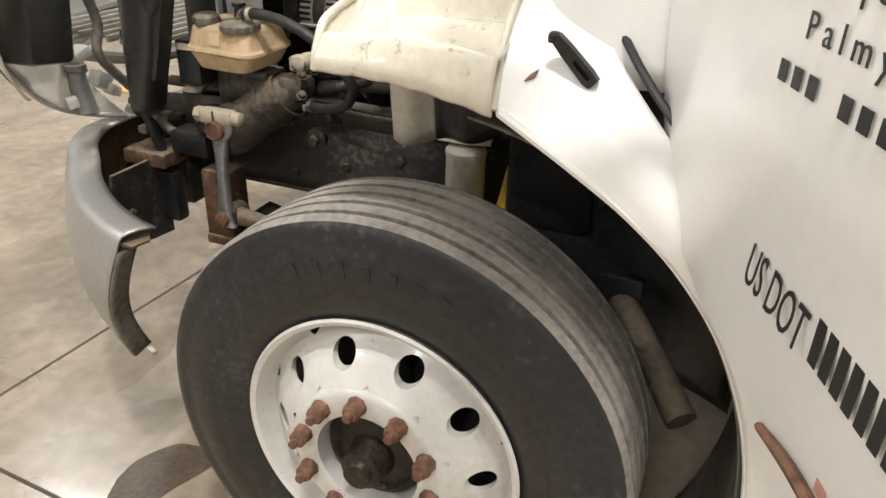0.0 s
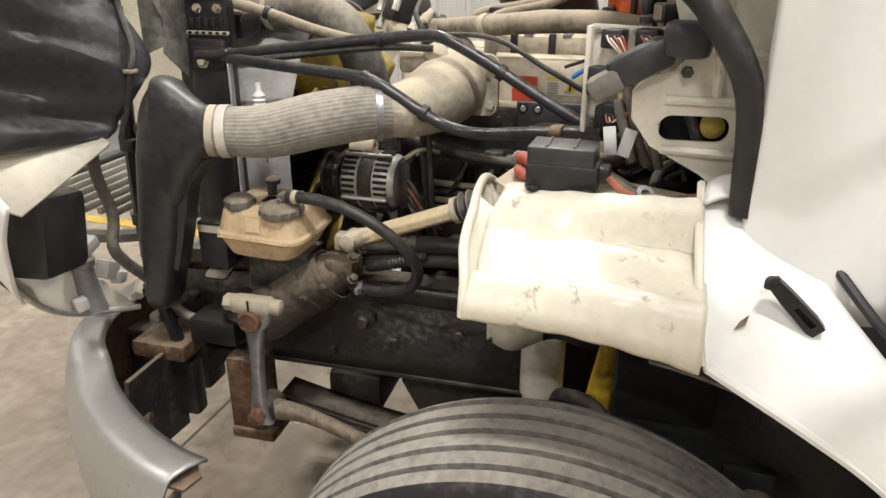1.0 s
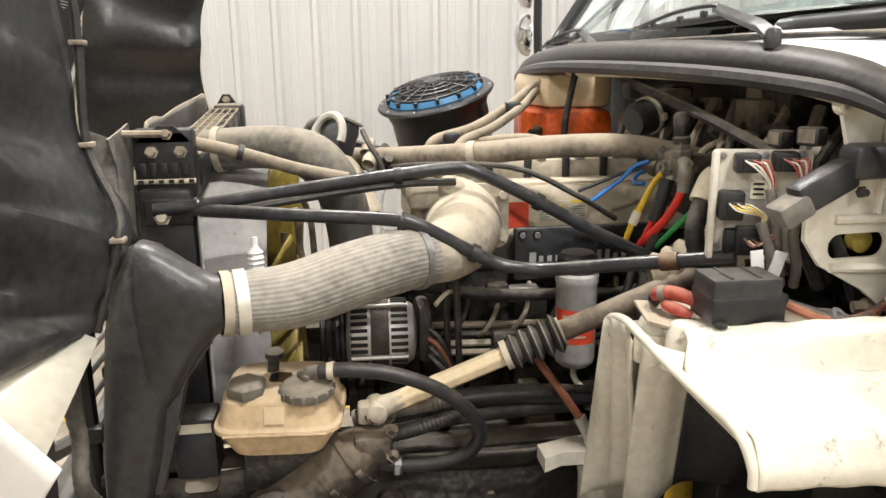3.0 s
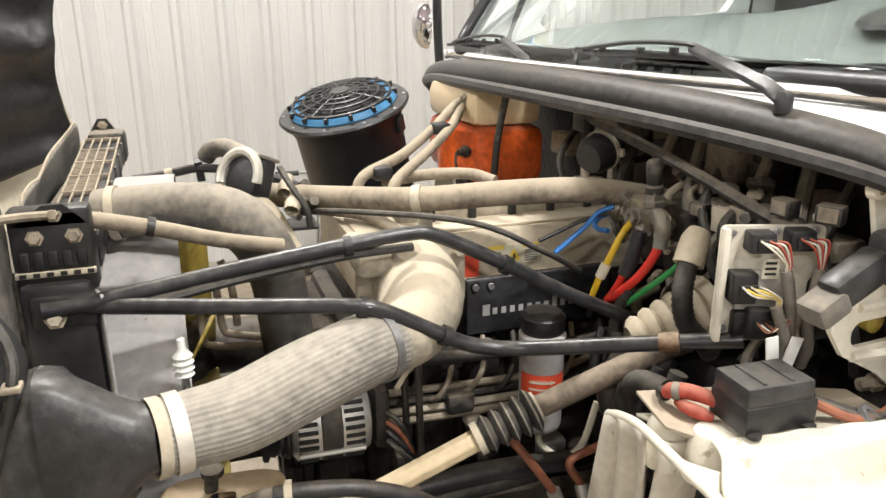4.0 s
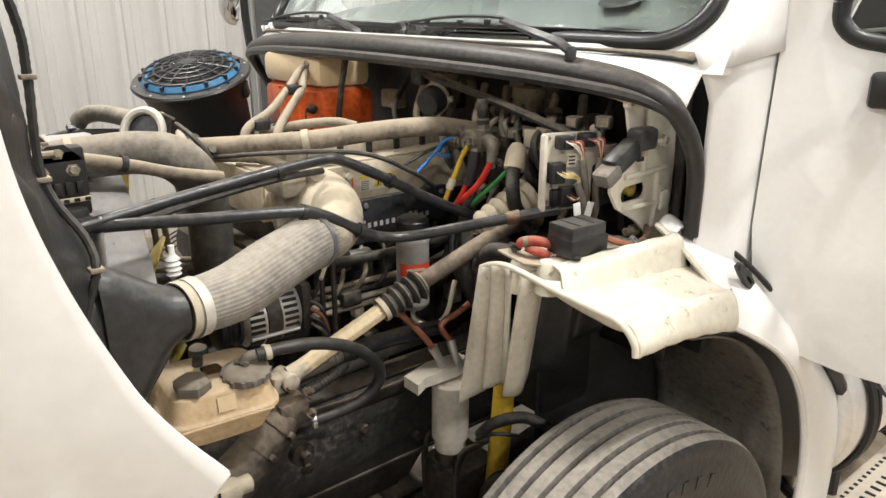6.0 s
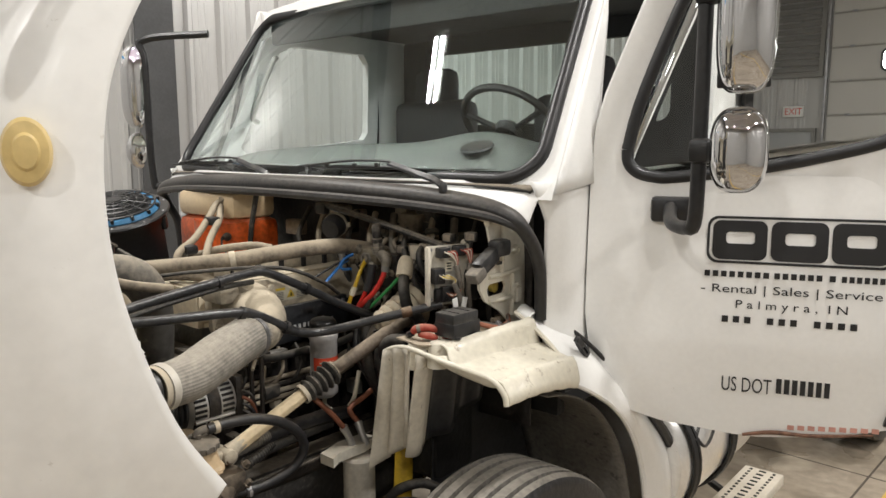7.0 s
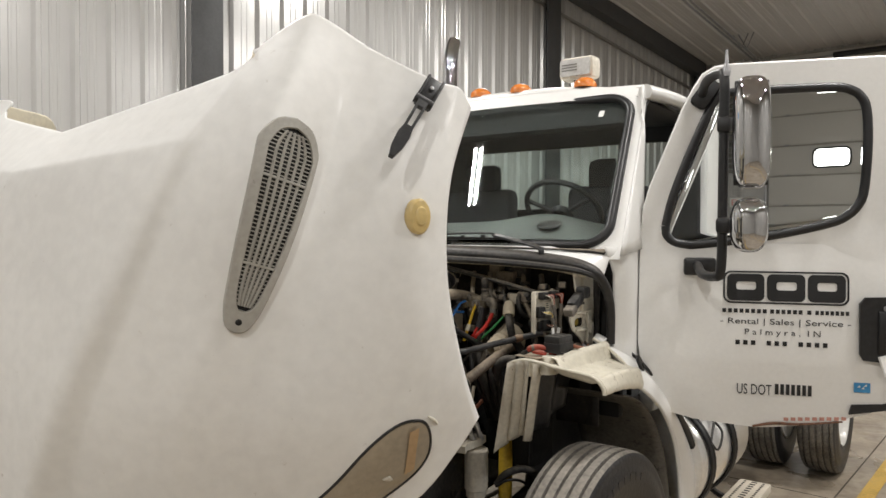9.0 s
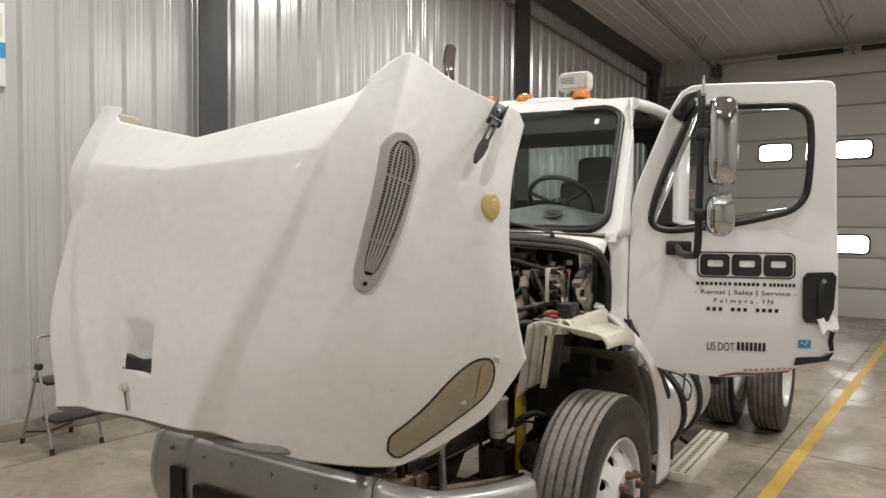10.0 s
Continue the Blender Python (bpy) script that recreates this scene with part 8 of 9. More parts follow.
part("arm", sheet(lambda a, h: Vector((0.478 + 0.016 * h * 0 + 0.015 * math.cos(a * math.tau) + 0.022 * (1 - h) - 0.01, -0.740 + (0.036 - 0.020 * math.sin(min(1, h * 1.1) * math.pi) ** 0.6 + (0.010 if h > 0.85 else 0)) * math.copysign(abs(math.sin(a * math.tau)) ** 0.6, math.sin(a * math.tau)), 0.640 + 0.305 * h)), 24, 24, wrap=True), STEEL, arm)
ah = box((0.468, -0.742, 0.955), (0.045, 0.105, 0.042), 0.012)
lathe([(0.019, -0.014), (0.019, 0.014), (0.012, 0.018), (0, 0.018)], aim((0.468, -0.682, 0.955), (0, 1, 0)), 12, ah)
lathe([(0.021, -0.012), (0.021, 0.012), (0, 0.014)], aim((0.468, -0.80, 0.955), (0, -1, 0)), 6, ah)
part("clamp_head", ah, CAST, arm, "pale dusty clamp head")
part("clamp_split", box((0.4915, -0.742, 0.955), (0.002, 0.005, 0.04)), DEEP, arm)
part("spline_end", lathe([(0.027, -0.01), (0.027, 0.012), (0.023, 0.015), (0.022, 0.010), (0, 0.009)], aim((0.488, -0.741, 0.922), (1, 0, 0)), 22), RUST, arm, "rusty splined shaft end")
part("ball_nut", lathe([(0.022, 0), (0.022, 0.016), (0.012, 0.02), (0, 0.02)], aim((0.50, -0.740, 0.665), (1, 0, 0)), 6), RUST, arm)
link = thing("drag_link", (0.52, -0.4, 0.55), "dull steel drag link running back to the axle", "steering link")
part("tube", tube([(0.46, -0.735, 0.662), (0.46, -0.62, 0.655), (0.50, -0.40, 0.62), (0.55, -0.10, 0.58)], [0.030, 0.020, 0.018, 0.018], 14, 5), mat("dull_brown_steel", (0.16, 0.12, 0.09), 0.6, 0.3, dust=0.3, var=0.3, bump=0.2), link)
part("ball_joint", lathe([(0, -0.04), (0.03, -0.035), (0.036, 0), (0.03, 0.035), (0, 0.04)], aim((0.455, -0.735, 0.662), (1, 0, 0)), 18), DARKSTEEL, link)
shaft = thing("steering_shaft", (0.40, -0.25, 1.1), "telescoping steering shaft, fluted and dust-caked, with a rubber bellows", "steering shaft")
part("lower_shaft", fluted([(0.372, -0.505, 1.112), (0.376, -0.40, 1.153), (0.382, -0.26, 1.208)], 0.0180, 28, 6, 0.10), mat("tan_dusty_splines", (0.62, 0.50, 0.32), 0.7, dust=0.3, var=0.12, bump=0.1, tint=(0.60, 0.50, 0.34)), shaft, "pale tan fluted lower shaft")
BA, BW = Vector((0.380, -0.270, 1.204)), (Vector((0.393, -0.160, 1.252)) - Vector((0.380, -0.270, 1.204)))
BM = aim(BA, BW)
prof = [(0.022, 0.0), (0.027, 0.004)]
for k in range(5):
    h = 0.012 + k * 0.0215
    prof += [(0.025, h), (0.029 + 0.0015 * k, h + 0.004), (0.034 + 0.0015 * k, h + 0.0105), (0.029 + 0.0015 * k, h + 0.017)]
part("bellows", lathe(prof + [(0.026, 0.119), (0.022, 0.122)], BM, 28), RUBBER, shaft, "black ribbed rubber bellows")
for k in range(5):
    part("wire_ring", lathe([(0.0335 + 0.0015 * k, 0.0205 + k * 0.0215), (0.0355 + 0.0015 * k, 0.0225 + k * 0.0215), (0.0335 + 0.0015 * k, 0.0245 + k * 0.0215)], BM, 28, close=True), GREYPIPE, shaft)
for h, r in ((0.004, 0.027), (0.116, 0.027)):
    part("bellows_clamp", bands([BM @ Vector((0, 0, h)), BM @ Vector((0, 0, h + 0.05))], r, 0.012), CAST, shaft)
part("upper_shaft", tube([(0.390, -0.175, 1.246), (0.42, -0.07, 1.30), (0.452, 0.03, 1.352), (0.48, 0.12, 1.39)], 0.021, 16, 4), mat("brown_dusty_tube", (0.13, 0.10, 0.075), 0.6, dust=0.35, var=0.25, bump=0.15), shaft)
uj = box((0.369, -0.535, 1.100), (0.042, 0.055, 0.042), 0.010)
lathe([(0.02, -0.03), (0.02, 0.03), (0.012, 0.034), (0, 0.034)], aim((0.372, -0.525, 1.106), (1, 0, 0)), 14, uj)
tube([(0.371, -0.515, 1.108), (0.374, -0.47, 1.126)], [0.024, 0.018], 12, 2, bm=uj)
part("universal_joint", uj, CAST, shaft, "dusty universal joint")
part("yoke_bolt", bolt((0.393, -0.53, 1.10), (1, 0, 0), 0.012, 0.012), WIDERUST, shaft)
FB = aim((0.412, 0.005, 1.366), (0.13, 1.0, 0.25))
prof = [(0.022, 0.0)]
for k in range(5):
    h, r = 0.004 + 0.027 * k, 0.032 + 0.0065 * k
    prof += [(r - 0.006, h), (r + 0.003, h + 0.006), (r + 0.006, h + 0.013), (r + 0.003, h + 0.020), (r - 0.004, h + 0.025)]
part("firewall_boot", lathe(prof + [(0.066, 0.150), (0.070, 0.156)], FB, 32), COVER, shaft, "tan ribbed firewall boot")

# fuel filter
ff = thing("fuel_filter", (0.26, -0.09, 1.12), "grey spin-on fuel filter with a red label and black cap", "filter")
part("can", lathe([(0.0, 0), (0.030, 0.0), (0.041, 0.010), (0.043, 0.02), (0.043, 0.185), (0.046, 0.19), (0.046, 0.205), (0.038, 0.212), (0, 0.212)], Matrix.Translation((0.262, -0.088, 1.125)), 32), PALEGREY, ff)
part("cap", lathe([(0.040, 0), (0.043, 0.006), (0.043, 0.032), (0.034, 0.042), (0, 0.044)], Matrix.Translation((0.262, -0.088, 1.335)), 28), BLACK, ff, "black filter cap")
lab = sheet(lambda u, v: Vector((0.262 + 0.0438 * math.cos(-1.5 + 2.3 * u), -0.088 + 0.0438 * math.sin(-1.5 + 2.3 * u), 1.185 + 0.075 * v)), 16, 2)
part("label", lab, REDLABEL, ff, "red label")
for k in range(4):
    part("print", sheet(lambda u, v: Vector((0.262 + 0.0443 * math.cos(-1.0 + 1.2 * u), -0.088 + 0.0443 * math.sin(-1.0 + 1.2 * u), 1.200 + 0.014 * k + 0.004 * v)), 8, 1), PALELABEL, ff)
FWAY = Vector((math.cos(-0.42), math.sin(-0.42), 0))
words("WARNING", 0.011, Matrix.Translation(Vector((0.262, -0.088, 1.243)) + FWAY * 0.0447) @ Matrix((Vector((0, 0, 1)).cross(FWAY), Vector((0, 0, 1)), FWAY)).transposed().to_4x4(), PALELABEL, ff, width=0.040, align="CENTER")
part("drain", tube([(0.262, -0.088, 1.13), (0.262, -0.085, 1.09), (0.30, -0.06, 1.075), (0.33, -0.03, 1.11), (0.33, 0.0, 1.2)], 0.007, 8, 5), PALELABEL, ff)

# white canister under the fender
can = thing("fuel_water_separator", (0.372, -0.062, 0.70), "dusty white canister with brown lines on top", "canister")
part("can", lathe([(0.0, 0.0), (0.035, 0.0), (0.043, 0.012), (0.043, 0.04), (0.050, 0.045), (0.050, 0.195), (0.052, 0.20), (0.052, 0.21), (0.045, 0.218), (0, 0.22)], Matrix.Translation((0.385, -0.060, 0.735)), 32), CANWHITE, can)
part("bowl", lathe([(0, 0), (0.028, 0.0), (0.041, 0.012), (0.041, 0.045), (0, 0.045)], Matrix.Translation((0.385, -0.060, 0.695)), 24), DARKSTEEL, can)
part("bracket", plate([(-0.14, 0.03), (-0.05, 0.055), (0.05, 0.05), (0.06, 0.0), (0.0, -0.015), (-0.10, -0.01), (-0.14, -0.03)], 0.03, Matrix.Translation((0.392, -0.055, 0.965)) @ Matrix.Rotation(radians(90), 4, "Z"), None, 0.006), DIRTYWHITE, can)
for k in range(2):
    part("fitting", tube([(0.385 + 0.012 * k, -0.085 + 0.045 * k, 0.985), (0.38 + 0.01 * k, -0.095 + 0.045 * k, 1.02), (0.372, -0.11 + 0.06 * k, 1.055)], [0.014, 0.011, 0.014], 10, 4), ALU, can)
    part("line", tube([(0.372, -0.11 + 0.06 * k, 1.055), (0.358, -0.14 + 0.07 * k, 1.10), (0.335 + 0.02 * k, -0.165 + 0.16 * k, 1.135 - 0.015 * k), (0.30 + 0.05 * k, -0.19 + 0.24 * k, 1.17 - 0.03 * k)], 0.0085, 8, 5), COPPER, can, "rusty red fuel line")

# shock absorber, air lines and brake parts behind the wheel
shock = thing("shock_absorber", (0.44, 0.06, 0.55), "yellow shock absorber beside the frame", "shock absorber")
part("tube", tube([(0.43, 0.105, 0.99), (0.455, 0.06, 0.74), (0.47, 0.03, 0.56)], 0.030, 18, 3), YELLOW, shock)
part("eye", lathe([(0.03, -0.03), (0.034, 0), (0.03, 0.03)], aim((0.43, 0.11, 1.01), (1, 0, 0)), 16), DARKSTEEL, shock)
lines = thing("brake_hose", (0.55, 0.1, 0.7), "grey brake hose looping to the axle", "hose")
part("hose", tube([(0.46, -0.02, 0.80), (0.50, 0.0, 0.85), (0.55, 0.07, 0.86), (0.60, 0.13, 0.80), (0.63, 0.16, 0.68)], 0.016, 10, 6), RUBBER, lines)
part("thin_line", tube([(0.47, -0.04, 0.80), (0.52, -0.01, 0.83), (0.56, 0.06, 0.80), (0.56, 0.10, 0.70), (0.54, 0.09, 0.62)], 0.006, 8, 6), HOSE, lines)
cham = thing("brake_chamber", (0.58, -0.04, 0.60), "grimy black brake chamber", "brake chamber")
part("drum", lathe([(0, -0.05), (0.06, -0.05), (0.075, -0.03), (0.075, -0.006), (0.082, -0.006), (0.082, 0.006), (0.075, 0.006), (0.075, 0.03), (0.055, 0.05), (0, 0.05)], aim((0.58, -0.02, 0.66), (0.3, -1, 0.4)), 28), DARKSTEEL, cham)
valve2 = thing("axle_spring_pack", (0.45, -0.1, 0.5), "grimy spring pack clamps on the axle", "spring clamp")
part("clamp", box((0.36, 0.0, 0.60), (0.16, 0.16, 0.16), 0.02), DARKSTEEL, valve2)
for sx in (0.29, 0.43):
    part("u_bolt", tube([(sx, -0.07, 0.52), (sx, -0.07, 0.72), (sx, 0.0, 0.745), (sx, 0.07, 0.72), (sx, 0.07, 0.52)], 0.010, 8, 5), DARKSTEEL, valve2)
under = thing("exhaust_pipe", (0.55, 0.5, 0.6), "dull grey pipes under the cab behind the wheel", "pipe")
part("pipe", tube([(0.42, 0.30, 0.74), (0.60, 0.42, 0.70), (0.72, 0.50, 0.66), (0.80, 0.56, 0.62)], 0.032, 14, 5), GEARCAST, under)
part("muffler", lathe([(0, 0), (0.035, 0.01), (0.045, 0.04), (0.045, 0.14), (0.035, 0.17), (0, 0.18)], aim((0.60, 0.34, 0.66), (0.4, 0.8, -0.2)), 22), GEARCAST, under)
part("hanger", box((0.56, 0.38, 0.66), (0.02, 0.10, 0.24), 0.006), BLACK, under)
brk = thing("frame_bracket", (0.36, -0.82, 0.60), "rusty brown bracket under the steering gear", "bracket")
part("box", box((0.385, -0.815, 0.66), (0.09, 0.10, 0.22), 0.012), WIDERUST, brk)
part("foot", box((0.39, -0.80, 0.55), (0.10, 0.12, 0.03), 0.006), WIDERUST, brk)
horn = thing("front_crossmember", (0.2, -1.0, 0.70), "rusty bracket and crossmember behind the bumper", "crossmember")
part("rusty_top", box((0.415, -1.02, 0.79), (0.13, 0.15, 0.045), 0.008), WIDERUST, horn, "rusty plate")
part("beam", box((XC, -1.02, 0.72), (0.98, 0.10, 0.16), 0.012), DUSTBLACK, horn)
part("stay", box((0.42, -0.98, 0.665), (0.05, 0.06, 0.16), 0.01), BLACK, horn)
part("engine_crossmember", box((XC, -0.60, 0.575), (0.72, 0.16, 0.12), 0.02), DARKSTEEL, horn)
part("hanging_stay", plate([(0.42, 0.79), (0.62, 0.79), (0.64, 0.70), (0.60, 0.60), (0.52, 0.55), (0.42, 0.54)], 0.012, Matrix.Translation((0, -1.00, 0)) @ Matrix.Rotation(radians(90), 4, "X"), None, 0.003), DUSTBLACK, horn)
loom = thing("headlamp_loom", (0.5, -1.1, 0.8), "grey corrugated headlamp cable sagging to the bumper", "cable")
part("loom", tube([(0.620, -0.985, 1.345), (0.600, -1.00, 1.286), (0.574, -1.00, 1.193), (0.590, -1.00, 1.125), (0.560, -1.00, 1.075), (0.490, -1.00, 0.999), (0.430, -0.995, 0.910), (0.412, -0.965, 0.868), (0.410, -0.905, 0.850)], 0.0125, 10, 9, ribs=0.08), GREYPIPE, loom)
part("tape", tube([(0.450, -0.998, 0.940), (0.430, -0.995, 0.910)], 0.0165, 10, 2), STEEL, loom)
for k in range(4):
    part("plug", box((0.43 - 0.035 * k, -1.04 + 0.012 * k, 0.865 + 0.012 * ((k * 3) % 4)), (0.035, 0.03, 0.024), 0.006), (CAPGREY, DIRTYWHITE, STEEL, DUSTBLACK)[k], loom)

# lower hoses beside the frame
lowh = thing("lower_hoses", (0.33, -0.3, 0.98), "bundle of black and ribbed hoses above the frame", "hose")
part("ribbed_hose", tube([(0.345, -0.57, 1.075), (0.350, -0.50, 1.092), (0.350, -0.42, 1.10), (0.345, -0.37, 1.105)], 0.0165, 14, 12, ribs=0.12), GREYPIPE, lowh)
part("ribbed_hose", tube([(0.34, -0.50, 1.03), (0.345, -0.44, 1.045), (0.345, -0.39, 1.06), (0.335, -0.35, 1.075)], 0.0150, 14, 12, ribs=0.12), RUBBER, lowh)
part("hose", tube([(0.33, -0.55, 1.06), (0.335, -0.45, 1.085), (0.335, -0.33, 1.098), (0.33, -0.20, 1.095), (0.32, -0.05, 1.075)], 0.021, 12, 6), HOSE, lowh)
part("hose", tube([(0.32, -0.56, 1.03), (0.325, -0.45, 1.045), (0.32, -0.30, 1.055), (0.30, -0.1, 1.05)], 0.018, 12, 6), RUBBER, lowh)
part("splash_plate", sheet(lambda u, v: Vector((0.335 - 0.02 * v + 0.02 * math.sin(u * 4), -0.48 + 0.62 * u, 0.98 - 0.05 * v)), 14, 4), DARKSTEEL, lowh, thick=0.006)

# ---- behind: air cleaner, coolant tank ----
air = thing("air_cleaner", (-0.73, -0.25, 1.2), "black round air cleaner with a blue-rimmed grid intake cap", "air cleaner")
AM = aim((-0.735, -0.25, 1.662), (0.20, -0.23, 0.95))
part("canister", lathe([(0.150, -0.42), (0.155, -0.40), (0.160, -0.05), (0.168, -0.03), (0.168, -0.008), (0.19, -0.004), (0.195, 0.004), (0.19, 0.010), (0.15, 0.012), (0, 0.012)], AM, 56), BLACK, air)
part("blue_ring", lathe([(0.158, 0.010), (0.160, 0.016), (0.152, 0.030), (0.138, 0.034), (0.132, 0.030), (0.132, 0.010)], AM, 48), BLUE, air, "blue seal ring")
dome = lambda r: 0.034 + 0.018 * (1 - (r / 0.15) ** 2)
for r in (0.028, 0.055, 0.083, 0.112, 0.146):
    part("grid_ring", tube([AM @ Vector((r * math.cos(a), r * math.sin(a), dome(r))) for a in np.linspace(0, math.tau, 41)], 0.0042, 6, 1, caps=False, smooth_path=False), BLACK, air)
for k in range(16):
    a = k * math.tau / 16
    part("grid_spoke", tube([AM @ Vector((r * math.cos(a), r * math.sin(a), dome(r))) for r in (0.012, 0.05, 0.10, 0.148)], 0.0036, 6, 1, smooth_path=False), BLACK, air)
part("grid_hub", lathe([(0.028, dome(0.02)), (0.028, dome(0) + 0.006), (0, dome(0) + 0.007)], AM, 18), BLACK, air)
part("mesh_bed", lathe([(0.146, 0.026), (0.10, 0.036), (0, 0.042)], AM, 32), DEEP, air)
for k in range(14):
    part("lug", box((0.152, 0, 0.028), (0.024, 0.010, 0.016), 0.002, AM @ Matrix.Rotation(k * math.tau / 14 + 0.1, 4, "Z")), BLACK, air)
for k in range(10):
    part("rivet", lathe([(0.005, 0), (0.004, 0.003), (0, 0.004)], AM @ Matrix.Rotation(k * math.tau / 10, 4, "Z") @ Matrix.Translation((0.18, 0, 0.010)), 8), STEEL, air)
part("latch", box((0.168, 0, -0.05), (0.02, 0.035, 0.05), 0.004, AM @ Matrix.Rotation(radians(10), 4, "Z")), BLACK, air)
part("stand", box((-0.73, -0.22, 1.12), (0.20, 0.22, 0.30), 0.02), DUSTBLACK, air)
ct = thing("coolant_tank", (-0.56, 0.1, 1.3), "coolant tank of clouded plastic, orange below the fluid line", "coolant tank")
part("upper", box((-0.56, 0.115, 1.688), (0.40, 0.20, 0.105), 0.03), TANK, ct, "tan clouded upper half")
part("lower", box((-0.55, 0.115, 1.56), (0.41, 0.205, 0.155), 0.03), ORANGE, ct, "orange lower half")
part("front_bulge", sheet(lambda a, h: Vector((-0.50 + 0.14 * math.cos(math.pi * a + math.pi), 0.03 - 0.05 * math.sin(math.pi * a), 1.50 + 0.125 * h)), 16, 4), ORANGE, ct)
part("cap", lathe([(0.035, 0), (0.035, 0.02), (0.028, 0.026), (0, 0.026)], Matrix.Translation((-0.66, 0.10, 1.74)), 18), BLACK, ct)
part("level_sensor", lathe([(0.016, 0), (0.016, 0.012), (0.010, 0.018), (0.008, 0.035), (0, 0.036)], aim((-0.385, 0.005, 1.575), (0.5, -1, 0)), 14), DUSTBLACK, ct)
part("sensor_wire", tube([(-0.375, -0.03, 1.575), (-0.36, -0.035, 1.54), (-0.33, -0.01, 1.49), (-0.28, 0.04, 1.44)], 0.004, 6, 6), RUBBER, ct)
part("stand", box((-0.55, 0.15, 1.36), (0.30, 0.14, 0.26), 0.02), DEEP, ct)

# ---- firewall: linkage, motors, blocks, valve with coloured air lines ----
fw_group = thing("wiper_linkage", (0.3, 0.2, 1.55), "dusty wiper linkage and motor under the cowl", "wiper linkage")
part("link_bar", tube([(0.05, 0.10, 1.715), (0.30, 0.13, 1.665), (0.52, 0.15, 1.615), (0.60, 0.155, 1.60)], 0.011, 8, 4), DUSTBLACK, fw_group)
part("link_pivot", lathe([(0.026, -0.012), (0.026, 0.012), (0.012, 0.02), (0, 0.02)], aim((0.60, 0.14, 1.60), (0.2, -1, 0.3)), 16), DUSTBLACK, fw_group)
part("motor", lathe([(0, 0), (0.034, 0), (0.04, 0.01), (0.04, 0.07), (0.032, 0.085), (0, 0.086)], aim((0.08, 0.16, 1.655), (0.35, -1, -0.3)), 24), BLACK, fw_group, "black wiper motor")
part("motor_band", bands([(0.092, 0.125, 1.645), (0.11, 0.08, 1.63)], 0.0405, 0.012), CAST, fw_group)
part("crank", box((0.05, 0.10, 1.70), (0.05, 0.03, 0.04), 0.008), DUSTBLACK, fw_group)
part("second_bar", tube([(0.05, 0.11, 1.725), (-0.15, 0.10, 1.75), (-0.35, 0.10, 1.755)], 0.010, 8, 4), DUSTBLACK, fw_group)
part("stay", tube([(-0.30, 0.08, 1.74), (-0.31, 0.06, 1.62), (-0.33, 0.06, 1.52)], 0.010, 8, 3), DUSTBLACK, fw_group)
part("tray", box((XC + 0.1, 0.26, 1.735), (1.6, 0.20, 0.02), 0.004), CAST, fw_group, "tan cowl tray")
part("tray_lip", tube([(-0.80, 0.10, 1.725), (-0.3, 0.09, 1.745), (0.2, 0.09, 1.745), (0.6, 0.12, 1.73), (0.78, 0.16, 1.70)], 0.018, 8, 6), CREAM, fw_group)
random.seed(3)
for k in range(26):
    p = (-0.28 + 0.95 * random.random(), 0.22 + 0.14 * random.random(), 1.40 + 0.30 * random.random())
    s = (0.03 + 0.06 * random.random(), 0.03 + 0.05 * random.random(), 0.03 + 0.06 * random.random())
    part("relay", box(p, s, 0.008), (DUSTBLACK, TANHOSE, CAST, DUSTBLACK, TANHOSE)[k % 5], fw_group)
for k in range(10):
    x0 = -0.2 + 0.09 * k
    part("loom", tube([(x0, 0.25, 1.68), (x0 + 0.04, 0.16 + 0.02 * (k % 3), 1.58), (x0 + 0.09, 0.18, 1.48), (x0 + 0.06, 0.24, 1.38)], 0.009 + 0.002 * (k % 3), 8, 5), (RUBBER, TANHOSE, GREYPIPE)[k % 3], fw_group)
for at, turn in (((0.370, 0.165, 1.578), 15), ((0.415, 0.175, 1.585), -5), ((0.598, 0.130, 1.638), 5), ((0.690, 0.120, 1.650), 25), ((0.345, 0.20, 1.610), 30)):
    tag = part("tagged_relay", box((0, 0, 0), (0.036, 0.026, 0.028), 0.004, Matrix.Translation(at) @ Matrix.Rotation(radians(turn), 4, "Z")), DUSTBLACK, fw_group, "dusty relay with a tan label")
    part("relay_label", box((0, -0.0138, 0.001), (0.026, 0.0012, 0.020), 0, Matrix.Translation(at) @ Matrix.Rotation(radians(turn), 4, "Z")), TANHOSE, tag)
random.seed(21)
for k in range(26):
    x0, z0 = 0.20 + 0.38 * random.random(), 1.36 + 0.26 * random.random()
    y0 = 0.16 + 0.10 * random.random()
    dx, dz = 0.10 * (random.random() - 0.3), -0.05 - 0.10 * random.random()
    part("dusty_line", tube([(x0, y0 + 0.02, z0), (x0 + dx * 0.4, y0 - 0.03, z0 + dz * 0.3), (x0 + dx * 0.8, y0 - 0.02, z0 + dz * 0.8), (x0 + dx, y0 + 0.03, z0 + dz)], 0.005 + 0.007 * random.random(), 8, 5, ribs=0.08 if k % 4 == 0 else 0.0), (TANHOSE, GREYPIPE, RUBBER, CAST, TANHOSE)[k % 5], fw_group)
for k in range(18):
    at = (0.22 + 0.50 * random.random(), 0.15 + 0.09 * random.random(), 1.38 + 0.27 * random.random())
    part("fitting", lathe([(0.009, -0.02), (0.014, -0.012), (0.014, 0.004), (0.010, 0.008), (0.010, 0.022), (0, 0.023)], aim(at, (random.random() - 0.5, -0.8, random.random() - 0.4)), 6), (CAST, GREYPIPE, TANHOSE)[k % 3], fw_group)
